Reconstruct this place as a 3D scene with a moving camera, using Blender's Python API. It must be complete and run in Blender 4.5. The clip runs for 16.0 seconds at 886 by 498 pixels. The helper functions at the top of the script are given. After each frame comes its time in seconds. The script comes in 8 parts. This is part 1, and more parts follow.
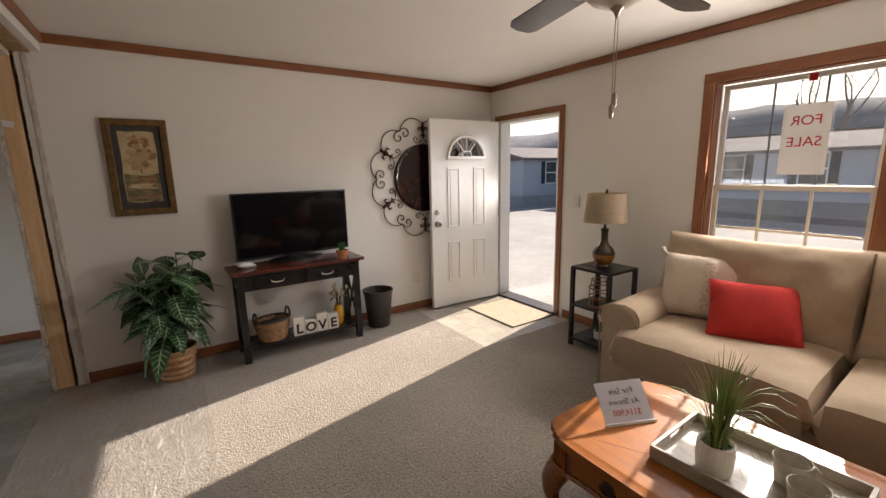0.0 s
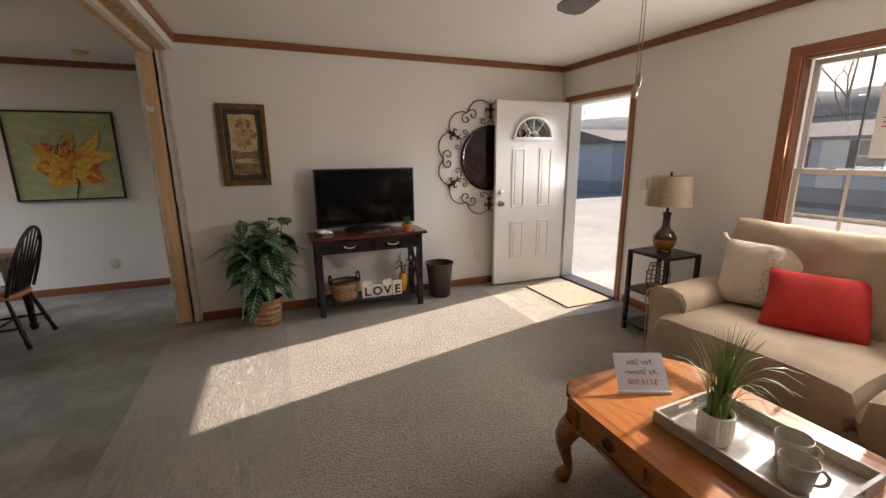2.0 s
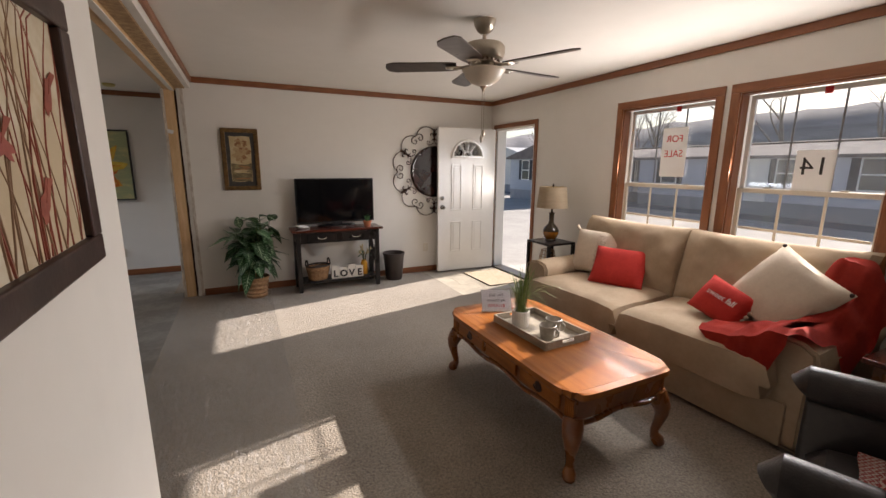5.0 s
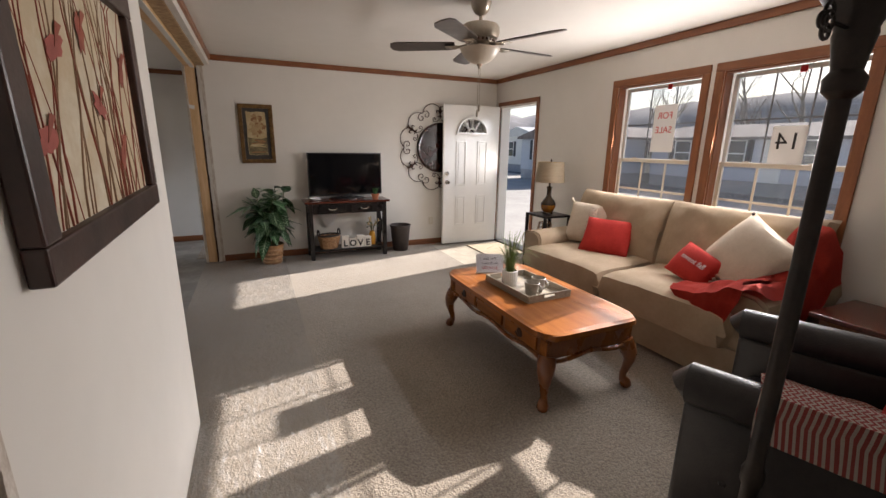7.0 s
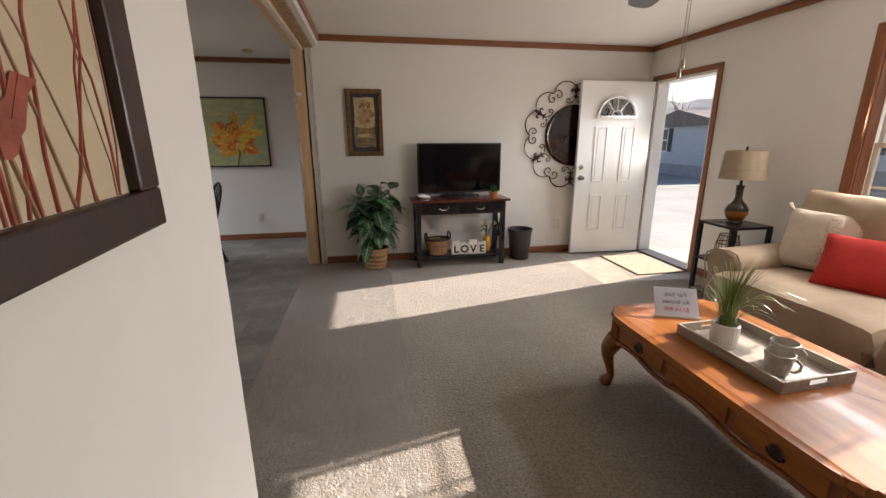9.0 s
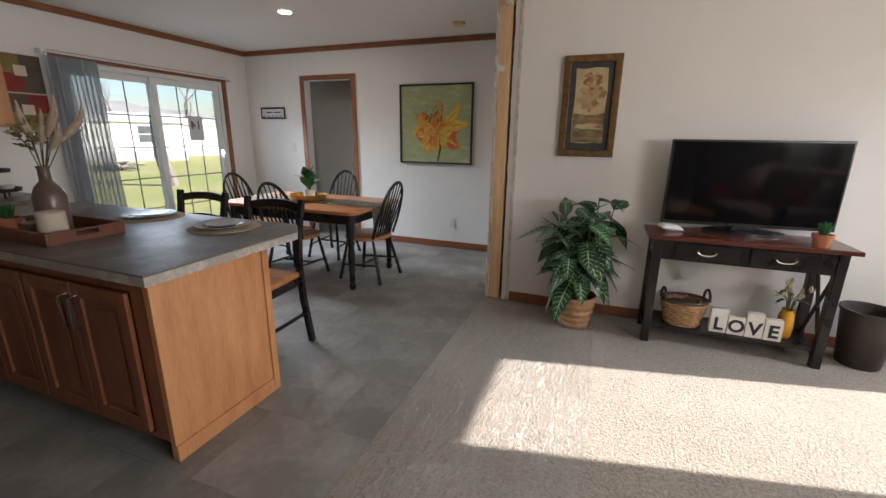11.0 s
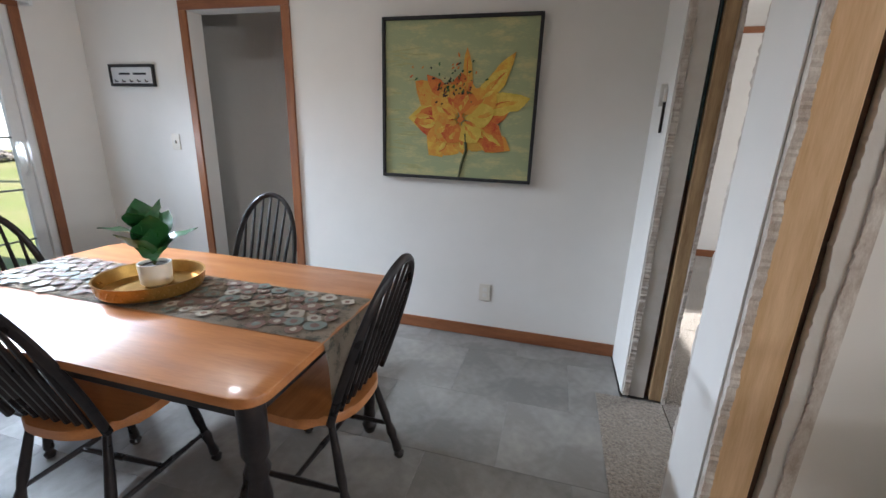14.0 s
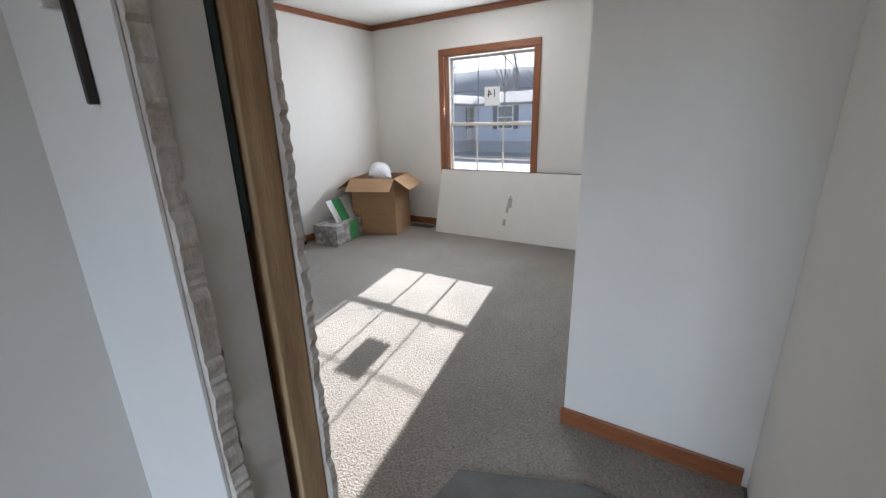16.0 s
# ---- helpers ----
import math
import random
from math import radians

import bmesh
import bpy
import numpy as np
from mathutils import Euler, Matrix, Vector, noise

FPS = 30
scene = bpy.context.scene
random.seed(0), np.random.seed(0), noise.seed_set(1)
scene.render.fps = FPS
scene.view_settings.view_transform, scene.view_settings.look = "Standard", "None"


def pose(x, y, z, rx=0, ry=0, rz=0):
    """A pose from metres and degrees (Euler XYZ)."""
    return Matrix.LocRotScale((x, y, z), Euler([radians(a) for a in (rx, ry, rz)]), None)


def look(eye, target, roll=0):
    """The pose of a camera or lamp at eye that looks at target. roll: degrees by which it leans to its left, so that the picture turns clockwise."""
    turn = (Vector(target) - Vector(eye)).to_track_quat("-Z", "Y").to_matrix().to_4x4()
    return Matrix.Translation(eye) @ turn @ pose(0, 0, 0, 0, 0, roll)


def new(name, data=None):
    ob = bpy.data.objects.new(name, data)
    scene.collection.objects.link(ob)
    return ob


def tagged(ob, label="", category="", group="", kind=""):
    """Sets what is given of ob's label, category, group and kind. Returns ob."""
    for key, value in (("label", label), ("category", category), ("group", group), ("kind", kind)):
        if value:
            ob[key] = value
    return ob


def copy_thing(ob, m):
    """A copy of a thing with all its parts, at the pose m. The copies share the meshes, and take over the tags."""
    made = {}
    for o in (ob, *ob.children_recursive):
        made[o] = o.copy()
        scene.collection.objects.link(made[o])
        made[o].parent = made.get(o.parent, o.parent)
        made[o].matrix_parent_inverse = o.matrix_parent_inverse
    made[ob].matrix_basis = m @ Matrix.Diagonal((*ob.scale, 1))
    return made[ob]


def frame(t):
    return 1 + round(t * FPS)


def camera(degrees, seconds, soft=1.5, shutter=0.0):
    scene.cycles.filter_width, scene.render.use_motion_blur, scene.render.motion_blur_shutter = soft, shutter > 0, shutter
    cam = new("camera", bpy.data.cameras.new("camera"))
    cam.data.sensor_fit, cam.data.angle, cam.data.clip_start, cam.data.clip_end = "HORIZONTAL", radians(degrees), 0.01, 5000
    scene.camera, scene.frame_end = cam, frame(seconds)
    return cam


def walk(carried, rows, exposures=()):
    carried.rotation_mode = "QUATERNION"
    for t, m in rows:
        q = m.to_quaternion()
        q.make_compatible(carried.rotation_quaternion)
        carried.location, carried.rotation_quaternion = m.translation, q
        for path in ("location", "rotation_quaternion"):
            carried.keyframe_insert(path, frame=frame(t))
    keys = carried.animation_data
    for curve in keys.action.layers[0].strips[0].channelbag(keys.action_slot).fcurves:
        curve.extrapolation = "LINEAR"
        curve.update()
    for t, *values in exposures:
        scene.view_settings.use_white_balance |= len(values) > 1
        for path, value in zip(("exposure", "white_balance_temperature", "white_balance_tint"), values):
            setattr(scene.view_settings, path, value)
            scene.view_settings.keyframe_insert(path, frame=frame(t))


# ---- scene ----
cam = camera(94.0, 16.0)
PATH = [
    (0, (0.127, 0.195, 1.508), (1.21, 1.835, 1.138), -1.2),
    (0.5, (0.165, 0.294, 1.506), (1.079, 2.038, 1.151), 0.6),
    (1, (0.198, 0.315, 1.505), (1.083, 2.066, 1.116), 0.1),
    (1.5, (0.218, 0.147, 1.49), (1.023, 1.929, 1.067), -0.1),
    (2, (0.202, -0.1, 1.479), (0.933, 1.709, 1.036), -0.5),
    (2.5, (0.142, -0.303, 1.501), (0.891, 1.5, 1.069), -1.7),
    (3, (0.079, -0.538, 1.499), (0.928, 1.22, 1.068), -3.4),
    (3.5, (0.061, -0.721, 1.518), (0.957, 1.021, 1.114), -2.8),
    (4, (0.131, -1.007, 1.511), (0.894, 0.796, 1.106), -0.8),
    (4.5, (0.065, -1.202, 1.53), (0.81, 0.611, 1.133), 0.1),
    (5, (-0.015, -1.377, 1.52), (0.835, 0.39, 1.127), 0.4),
    (7.5, (-0.091, -1.715, 1.462), (0.649, 0.07, 0.949), 0.8),
    (8, (-0.134, -1.463, 1.458), (0.488, 0.361, 0.923), 0.6),
    (10.3, (0.204, 0.178, 1.346), (-0.05, 2.104, 0.869), 0.1),
    (10.5, (0.204, 0.326, 1.366), (-0.182, 2.23, 0.892), 0.4),
    (11, (0.132, 0.731, 1.351), (-0.551, 2.538, 0.83), 0.8),
    (11.5, (0.004, 1.145, 1.354), (-0.879, 2.843, 0.773), 0.8),
    (12, (-0.175, 1.557, 1.346), (-1.195, 3.167, 0.74), 1.0),
    (12.5, (-0.46, 1.915, 1.278), (-1.552, 3.472, 0.658), 1.0),
    (13, (-0.719, 2.254, 1.297), (-1.748, 3.848, 0.663), 1.8),
    (13.5, (-0.923, 2.653, 1.312), (-1.795, 4.35, 0.713), 2.2),
    (14, (-1.184, 3.004, 1.336), (-1.676, 4.861, 0.783), 1.9),
    (14.5, (-1.283, 3.404, 1.338), (-1.184, 5.337, 0.836), 1.7),
    (15, (-1.264, 3.824, 1.375), (-0.554, 5.625, 0.87), 1.1),
    (15.5, (-1.169, 4.218, 1.356), (0.057, 5.708, 0.829), -0.5),
    (16, (-0.988, 4.493, 1.323), (0.61, 5.535, 0.721), -1.6),
]
walk(cam, [(t, look(eye, target, roll)) for t, eye, target, roll in PATH], [(0, 1.17, 6700, 16), (5, 1.2, 6550, 16), (8, 1.36, 6300, 15), (10.5, 1.6, 6700, 15), (11.1, 1.9, 5950, 12), (11.6, 2.1, 5650, 11), (12.5, 2.2, 5400, 10), (13.4, 2.2, 5500, 10), (14, 2.2, 5750, 11), (14.5, 2.4, 5750, 11), (15, 2.05, 5600, 10), (15.5, 1.95, 5550, 10), (16, 1.9, 5500, 10)])

# ---- light ----
SUN_FROM = Vector((3.87, 0.83, 2.02)).normalized()
world = bpy.data.worlds.new("sky")
scene.world = world
world.use_nodes = True
wn = world.node_tree.nodes
sky = wn.new("ShaderNodeTexSky")
sky.sky_type = "NISHITA"
sky.sun_disc = False
sky.sun_elevation = math.asin(SUN_FROM.z)
sky.sun_rotation = math.atan2(SUN_FROM.x, SUN_FROM.y)
world.node_tree.links.new(sky.outputs[0], wn["Background"].inputs[0])
wn["Background"].inputs[1].default_value = 0.06
sun = new("sun", bpy.data.lights.new("sun", "SUN"))
sun.data.energy, sun.data.angle, sun.data.color = 5.0, radians(0.5), (1.0, 0.93, 0.82)
sun.matrix_world = look(SUN_FROM * 40, (0, 0, 0))


def lamp(kind, at, target, power, size, color=(1, 1, 1), size_y=None):
    data = bpy.data.lights.new("lamp", kind)
    data.energy, data.color = power, color
    if kind == "AREA":
        data.shape, data.size, data.size_y = "RECTANGLE", size, size_y or size
    else:
        data.shadow_soft_size = size
    ob = new("lamp", data)
    ob.matrix_world = look(at, target)
    return ob


# daylight entering each opening: a share from the sky down to the floor, a share thrown up by the bright ground outside
def opening_light(x, y, low, high, inward, width, down, up, color):
    for z, rise, power, tint in ((high, -0.62, down, (0.84, 0.92, 1.0)), ((low + high) / 2, 0.08, up, color)):
        ob = lamp("AREA", (x, y, z), (x + inward * 0.8, y, z + rise), power, width, tint, 0.09)
        ob.data.spread = radians(72 if rise < 0 else 175)


opening_light(3.402, 1.22, 0.97, 2.04, -1, 0.82, 1.2, 9.5, (1.0, 0.95, 0.88))
opening_light(3.402, 0.146, 0.97, 2.04, -1, 0.82, 1.2, 9.5, (1.0, 0.95, 0.88))
opening_light(3.402, 3.42, 0.50, 1.97, -1, 0.66, 2.5, 2.0, (1.0, 0.95, 0.88))
opening_light(3.402, 6.72, 0.85, 1.94, -1, 1.0, 2, 8.5, (1.0, 0.98, 0.95))
opening_light(-4.662, 4.40, 0.35, 1.90, 1, 1.25, 7.5, 2.0, (0.80, 0.90, 1.0))
CANS = [(-2.76, 4.17), (2.67, 6.63)]
for x, y in CANS:
    can = lamp("AREA", (x, y, 2.437), (x, y, 0), 1.8, 0.11, (1.0, 0.93, 0.84))
    can.data.shape = "DISK"

# ---- materials ----
MATS = {}


def mat(name, base, other=None, scale=6.0, rough=0.6, bump=0.0, bump_scale=60.0, metal=0.0, amount=0.5, stretch=(1, 1, 1), rough_var=0.1, rnd=0.0, coat=0.0):
    """Procedural surface: two colours mixed by two scales of noise, fine relief, uneven gloss."""
    m = bpy.data.materials.new(name)
    m.use_nodes = True
    t = m.node_tree
    n, link = t.nodes, t.links.new
    p = n["Principled BSDF"]
    other = other or [c * 0.8 for c in base]
    co, mp = n.new("ShaderNodeTexCoord"), n.new("ShaderNodeMapping")
    mp.inputs["Scale"].default_value = stretch
    link(co.outputs["Object"], mp.inputs[0])
    big, fine = n.new("ShaderNodeTexNoise"), n.new("ShaderNodeTexNoise")
    big.inputs["Scale"].default_value, fine.inputs["Scale"].default_value = scale, scale * 7
    big.inputs["Detail"].default_value = fine.inputs["Detail"].default_value = 4
    link(mp.outputs[0], big.inputs[0]), link(mp.outputs[0], fine.inputs[0])
    add = n.new("ShaderNodeMath")
    add.operation = "MULTIPLY_ADD"
    add.inputs[1].default_value = 0.45
    link(fine.outputs[0], add.inputs[0]), link(big.outputs[0], add.inputs[2])
    ramp = n.new("ShaderNodeMapRange")
    ramp.inputs[1].default_value, ramp.inputs[2].default_value = 0.5, 0.95
    ramp.inputs[4].default_value = amount * 2
    link(add.outputs[0], ramp.inputs[0])
    mix = n.new("ShaderNodeMix")
    mix.data_type = "RGBA"
    mix.inputs[6].default_value, mix.inputs[7].default_value = (*base, 1), (*other, 1)
    link(ramp.outputs[0], mix.inputs[0])
    out = mix.outputs[2]
    if rnd:
        info, hsv, rr = n.new("ShaderNodeObjectInfo"), n.new("ShaderNodeHueSaturation"), n.new("ShaderNodeMapRange")
        rr.inputs[3].default_value, rr.inputs[4].default_value = 1 - rnd, 1 + rnd
        link(info.outputs["Random"], rr.inputs[0]), link(rr.outputs[0], hsv.inputs["Value"]), link(out, hsv.inputs["Color"])
        out = hsv.outputs[0]
    link(out, p.inputs["Base Color"])
    rv = n.new("ShaderNodeMapRange")
    rv.inputs[3].default_value, rv.inputs[4].default_value = max(0.02, rough - rough_var), min(1, rough + rough_var)
    link(big.outputs[0], rv.inputs[0]), link(rv.outputs[0], p.inputs["Roughness"])
    p.inputs["Metallic"].default_value = metal
    p.inputs["Coat Weight"].default_value = coat
    if bump:
        bn, bu = n.new("ShaderNodeTexNoise"), n.new("ShaderNodeBump")
        bn.inputs["Scale"].default_value, bn.inputs["Detail"].default_value = bump_scale, 3
        bu.inputs["Strength"].default_value, bu.inputs["Distance"].default_value = bump, 0.6 / bump_scale
        link(mp.outputs[0], bn.inputs[0]), link(bn.outputs[0], bu.inputs["Height"]), link(bu.outputs[0], p.inputs["Normal"])
    MATS[name] = m
    return m


def glass(name, tint=(1, 1, 1), rough=0.0, clear=0.9, veil=0.0, scatter="ShaderNodeBsdfTranslucent"):
    m = bpy.data.materials.new(name)
    m.use_nodes = True
    t = m.node_tree
    n, link = t.nodes, t.links.new
    tr, gl, mx = n.new("ShaderNodeBsdfTransparent"), n.new("ShaderNodeBsdfGlossy"), n.new("ShaderNodeMixShader")
    fc, pw, fr = n.new("ShaderNodeLayerWeight"), n.new("ShaderNodeMath"), n.new("ShaderNodeMapRange")
    pw.operation = "POWER"
    pw.inputs[1].default_value = 5
    fr.inputs[3].default_value, fr.inputs[4].default_value = 0.035, 0.9
    fc.inputs[0].default_value = 0.5
    link(fc.outputs["Facing"], pw.inputs[0]), link(pw.outputs[0], fr.inputs[0])
    tr.inputs[0].default_value = (*[c * clear for c in tint], 1)
    gl.inputs["Roughness"].default_value = rough
    link(fr.outputs[0], mx.inputs[0]), link(tr.outputs[0], mx.inputs[1]), link(gl.outputs[0], mx.inputs[2])
    out = mx.outputs[0]
    # veil: scatter mixed in unevenly, painting a pale haze over what lies behind
    if veil:
        df, dm, ns, nr = n.new(scatter), n.new("ShaderNodeMixShader"), n.new("ShaderNodeTexNoise"), n.new("ShaderNodeMapRange")
        ns.inputs["Scale"].default_value, ns.inputs["Detail"].default_value = 5, 5
        nr.inputs[3].default_value, nr.inputs[4].default_value = veil * 0.5, veil * 1.5
        link(ns.outputs[0], nr.inputs[0]), link(nr.outputs[0], dm.inputs[0]), link(out, dm.inputs[1]), link(df.outputs[0], dm.inputs[2])
        out = dm.outputs[0]
    link(out, n["Material Output"].inputs[0])
    return m


WALL = mat("wall_paint", (0.80, 0.77, 0.72), (0.76, 0.73, 0.68), 1.2, 0.75, 0.08, 220)
CEIL = mat("ceiling_paint", (0.80, 0.77, 0.72), (0.76, 0.73, 0.68), 1.0, 0.9, 0.25, 160)
TRIM = mat("oak_trim", (0.30, 0.115, 0.045), (0.20, 0.07, 0.028), 5, 0.38, 0.06, 60, stretch=(6, 1, 6))
TRIMX = mat("oak_trim_x", (0.30, 0.115, 0.045), (0.20, 0.07, 0.028), 5, 0.38, 0.06, 60, stretch=(1, 6, 6))
TRIMZ = mat("oak_trim_z", (0.31, 0.12, 0.047), (0.21, 0.075, 0.03), 5, 0.38, 0.06, 60, stretch=(6, 6, 1))
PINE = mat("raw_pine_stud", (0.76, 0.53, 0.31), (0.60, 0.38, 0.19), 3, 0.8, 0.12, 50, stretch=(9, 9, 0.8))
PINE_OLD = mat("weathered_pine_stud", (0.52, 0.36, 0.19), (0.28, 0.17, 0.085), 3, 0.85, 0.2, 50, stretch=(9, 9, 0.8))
GYPSUM = mat("torn_gypsum", (0.72, 0.67, 0.60), (0.46, 0.38, 0.31), 40, 0.95, 0.5, 120, stretch=(1, 1, 0.4))
PAPER = mat("bare_board_paper", (0.74, 0.71, 0.66), (0.66, 0.62, 0.56), 4, 0.9, 0.1, 80)
# near-black that paints shade into gaps and recesses; also a board's dark edge
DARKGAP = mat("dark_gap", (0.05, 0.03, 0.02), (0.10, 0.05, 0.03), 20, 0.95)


def pile(name, base, other, scale, tuft):
    """Cut-pile carpet: cells of yarn in relief, shade between them painted in by height, over broad vacuum marks."""
    m = mat(name, base, other, scale, 0.98, amount=0.4)
    t = m.node_tree
    n, link = t.nodes, t.links.new
    p = n["Principled BSDF"]
    old = p.inputs["Base Color"].links[0].from_socket
    co, vo, nz, bu = n.new("ShaderNodeTexCoord"), n.new("ShaderNodeTexVoronoi"), n.new("ShaderNodeTexNoise"), n.new("ShaderNodeBump")
    vo.inputs["Scale"].default_value, nz.inputs["Scale"].default_value, nz.inputs["Detail"].default_value = tuft, tuft * 0.5, 6
    link(co.outputs["Object"], vo.inputs["Vector"]), link(co.outputs["Object"], nz.inputs["Vector"])
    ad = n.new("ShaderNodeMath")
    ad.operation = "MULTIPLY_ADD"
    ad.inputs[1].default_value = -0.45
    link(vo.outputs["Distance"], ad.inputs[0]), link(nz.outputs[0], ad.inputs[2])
    bu.inputs["Strength"].default_value, bu.inputs["Distance"].default_value = 1.0, 0.007
    link(ad.outputs[0], bu.inputs["Height"]), link(bu.outputs[0], p.inputs["Normal"])
    # colour follows the relief height: dips between tufts are painted darker, as shaded
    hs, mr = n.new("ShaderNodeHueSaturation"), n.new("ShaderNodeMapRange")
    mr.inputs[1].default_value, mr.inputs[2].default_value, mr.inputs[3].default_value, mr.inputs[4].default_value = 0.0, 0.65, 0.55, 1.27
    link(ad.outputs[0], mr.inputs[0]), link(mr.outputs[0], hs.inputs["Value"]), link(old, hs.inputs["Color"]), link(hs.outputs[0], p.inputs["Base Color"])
    p.inputs["Sheen Weight"].default_value = 0.2
    return m


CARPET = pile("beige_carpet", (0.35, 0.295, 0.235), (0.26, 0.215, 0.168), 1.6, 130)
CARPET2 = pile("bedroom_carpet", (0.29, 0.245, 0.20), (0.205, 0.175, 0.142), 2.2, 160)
VINYL = mat("slate_vinyl", (0.30, 0.285, 0.26), (0.20, 0.19, 0.175), 3.5, 0.45, 0.08, 30, rnd=0.13, amount=0.7)
VINYL_ENTRY = mat("entry_vinyl", (0.50, 0.45, 0.37), (0.38, 0.34, 0.28), 3.5, 0.42, 0.08, 30, rnd=0.1, amount=0.7)
SUBFLOOR = mat("subfloor", (0.16, 0.15, 0.135), (0.12, 0.11, 0.10), 4, 0.7)
DOORWHITE = mat("white_steel_door", (0.82, 0.80, 0.76), (0.78, 0.76, 0.72), 3, 0.42)
VINYLWHITE = mat("white_vinyl_sash", (0.82, 0.82, 0.80), (0.76, 0.76, 0.74), 4, 0.4)
MUNTIN = mat("gray_muntin", (0.24, 0.25, 0.27), (0.18, 0.19, 0.20), 6, 0.5)
ALMOND = mat("almond_vinyl_sash", (0.74, 0.69, 0.60), (0.68, 0.63, 0.54), 4, 0.45)
# slight scatter paints the glare haze over the outdoor view
PANE = glass("window_pane", veil=0.012)
BLACKWOOD = mat("black_painted_wood", (0.012, 0.011, 0.012), (0.03, 0.024, 0.022), 9, 0.3, 0.05, 60, rough_var=0.12)
BLACKWOOD.node_tree.nodes["Principled BSDF"].inputs["Specular IOR Level"].default_value = 0.22
CHERRY = mat("cherry_top", (0.13, 0.032, 0.018), (0.07, 0.016, 0.010), 4, 0.16, 0.03, 40, stretch=(0.8, 8, 8))
OAKTABLE = mat("polished_oak", (0.33, 0.115, 0.024), (0.21, 0.065, 0.013), 3, 0.36, 0.04, 40, stretch=(7, 0.9, 7), coat=0.03)
OAKTABLE.node_tree.nodes["Principled BSDF"].inputs["Specular IOR Level"].default_value = 0.2
OAKDARK = mat("carved_oak", (0.25, 0.085, 0.022), (0.14, 0.042, 0.012), 5, 0.28, 0.06, 40, stretch=(2, 1, 1), coat=0.2)
MAPLE = mat("honey_seat", (0.48, 0.20, 0.065), (0.34, 0.125, 0.036), 3, 0.33, 0.03, 40, stretch=(1, 7, 7), coat=0.08)
CAB = mat("cherry_cabinet", (0.24, 0.085, 0.035), (0.15, 0.05, 0.02), 3, 0.4, 0.05, 40, stretch=(6, 6, 0.9))
CABEND = mat("knotty_end_panel", (0.58, 0.275, 0.115), (0.40, 0.165, 0.06), 2.4, 0.42, 0.03, 30, stretch=(5, 5, 0.9))
LAMINATE = mat("slate_laminate", (0.24, 0.20, 0.165), (0.13, 0.11, 0.095), 5, 0.35, 0.04, 30, amount=0.9)
LAMEDGE = mat("laminate_edge", (0.55, 0.50, 0.44), (0.34, 0.30, 0.26), 9, 0.5, amount=0.8)
SOFA = mat("tan_upholstery", (0.45, 0.345, 0.24), (0.37, 0.28, 0.19), 5, 0.92, 0.35, 500)
RED = mat("red_cotton", (0.52, 0.030, 0.020), (0.40, 0.020, 0.014), 9, 0.9, 0.4, 420)
REDTHROW = mat("red_throw", (0.56, 0.045, 0.025), (0.42, 0.028, 0.016), 7, 0.95, 0.5, 300)
CREAM = mat("cream_cotton", (0.66, 0.57, 0.46), (0.56, 0.47, 0.37), 8, 0.95, 0.4, 380)
LINEN = mat("lamp_linen", (0.62, 0.52, 0.38), (0.55, 0.45, 0.32), 12, 0.9, 0.2, 300, stretch=(1, 1, 4))
AMBER = mat("amber_glass", (0.36, 0.14, 0.012), (0.20, 0.07, 0.008), 5, 0.06, coat=0.6, stretch=(1, 1, 2))
DARKGLASS = mat("dark_bottle_glass", (0.03, 0.02, 0.012), (0.06, 0.035, 0.015), 5, 0.1)
NICKEL = mat("brushed_nickel", (0.52, 0.46, 0.38), (0.42, 0.37, 0.30), 8, 0.3, metal=0.9)
CHROME = mat("chrome", (0.72, 0.71, 0.69), (0.6, 0.6, 0.58), 8, 0.15, metal=1.0)
BRASS = mat("gold_tray_metal", (0.55, 0.33, 0.09), (0.38, 0.21, 0.05), 20, 0.32, 0.3, 160, metal=0.9)
BLACKIRON = mat("black_iron", (0.018, 0.015, 0.014), (0.04, 0.03, 0.025), 12, 0.45, 0.1, 90, metal=0.3)
BRONZE = mat("bronzed_iron", (0.07, 0.03, 0.02), (0.03, 0.014, 0.01), 12, 0.42, 0.15, 90, metal=0.5)
TVBLACK = mat("tv_plastic", (0.008, 0.008, 0.009), (0.012, 0.012, 0.013), 6, 0.3)
SCREEN = mat("tv_screen", (0.004, 0.004, 0.005), (0.006, 0.006, 0.007), 2, 0.07, rough_var=0.02)
SCREEN.node_tree.nodes["Principled BSDF"].inputs["Specular IOR Level"].default_value = 0.22
BOWL = mat("frosted_bowl", (0.66, 0.60, 0.50), (0.58, 0.52, 0.43), 6, 0.35)
FANBLADE = mat("walnut_fan_blade", (0.055, 0.035, 0.026), (0.035, 0.022, 0.017), 5, 0.32, stretch=(1, 6, 6))
FIDDLE = mat("fiddle_leaf", (0.03, 0.12, 0.03), (0.015, 0.07, 0.02), 9, 0.3, rnd=0.3)
STEM = mat("plant_stem", (0.10, 0.12, 0.04), (0.07, 0.08, 0.03), 9, 0.6)
GRASSBLADE = mat("artificial_grass", (0.10, 0.19, 0.035), (0.22, 0.27, 0.08), 20, 0.4, amount=0.6)
SOIL = mat("potting_soil", (0.03, 0.02, 0.013), (0.05, 0.035, 0.022), 40, 0.98, 0.8, 90)
WICKER = mat("wicker", (0.40, 0.23, 0.11), (0.24, 0.125, 0.055), 30, 0.7, 0.4, 80, rnd=0.2)
TERRACOTTA = mat("terracotta", (0.42, 0.15, 0.07), (0.34, 0.11, 0.05), 12, 0.8, 0.15, 60)
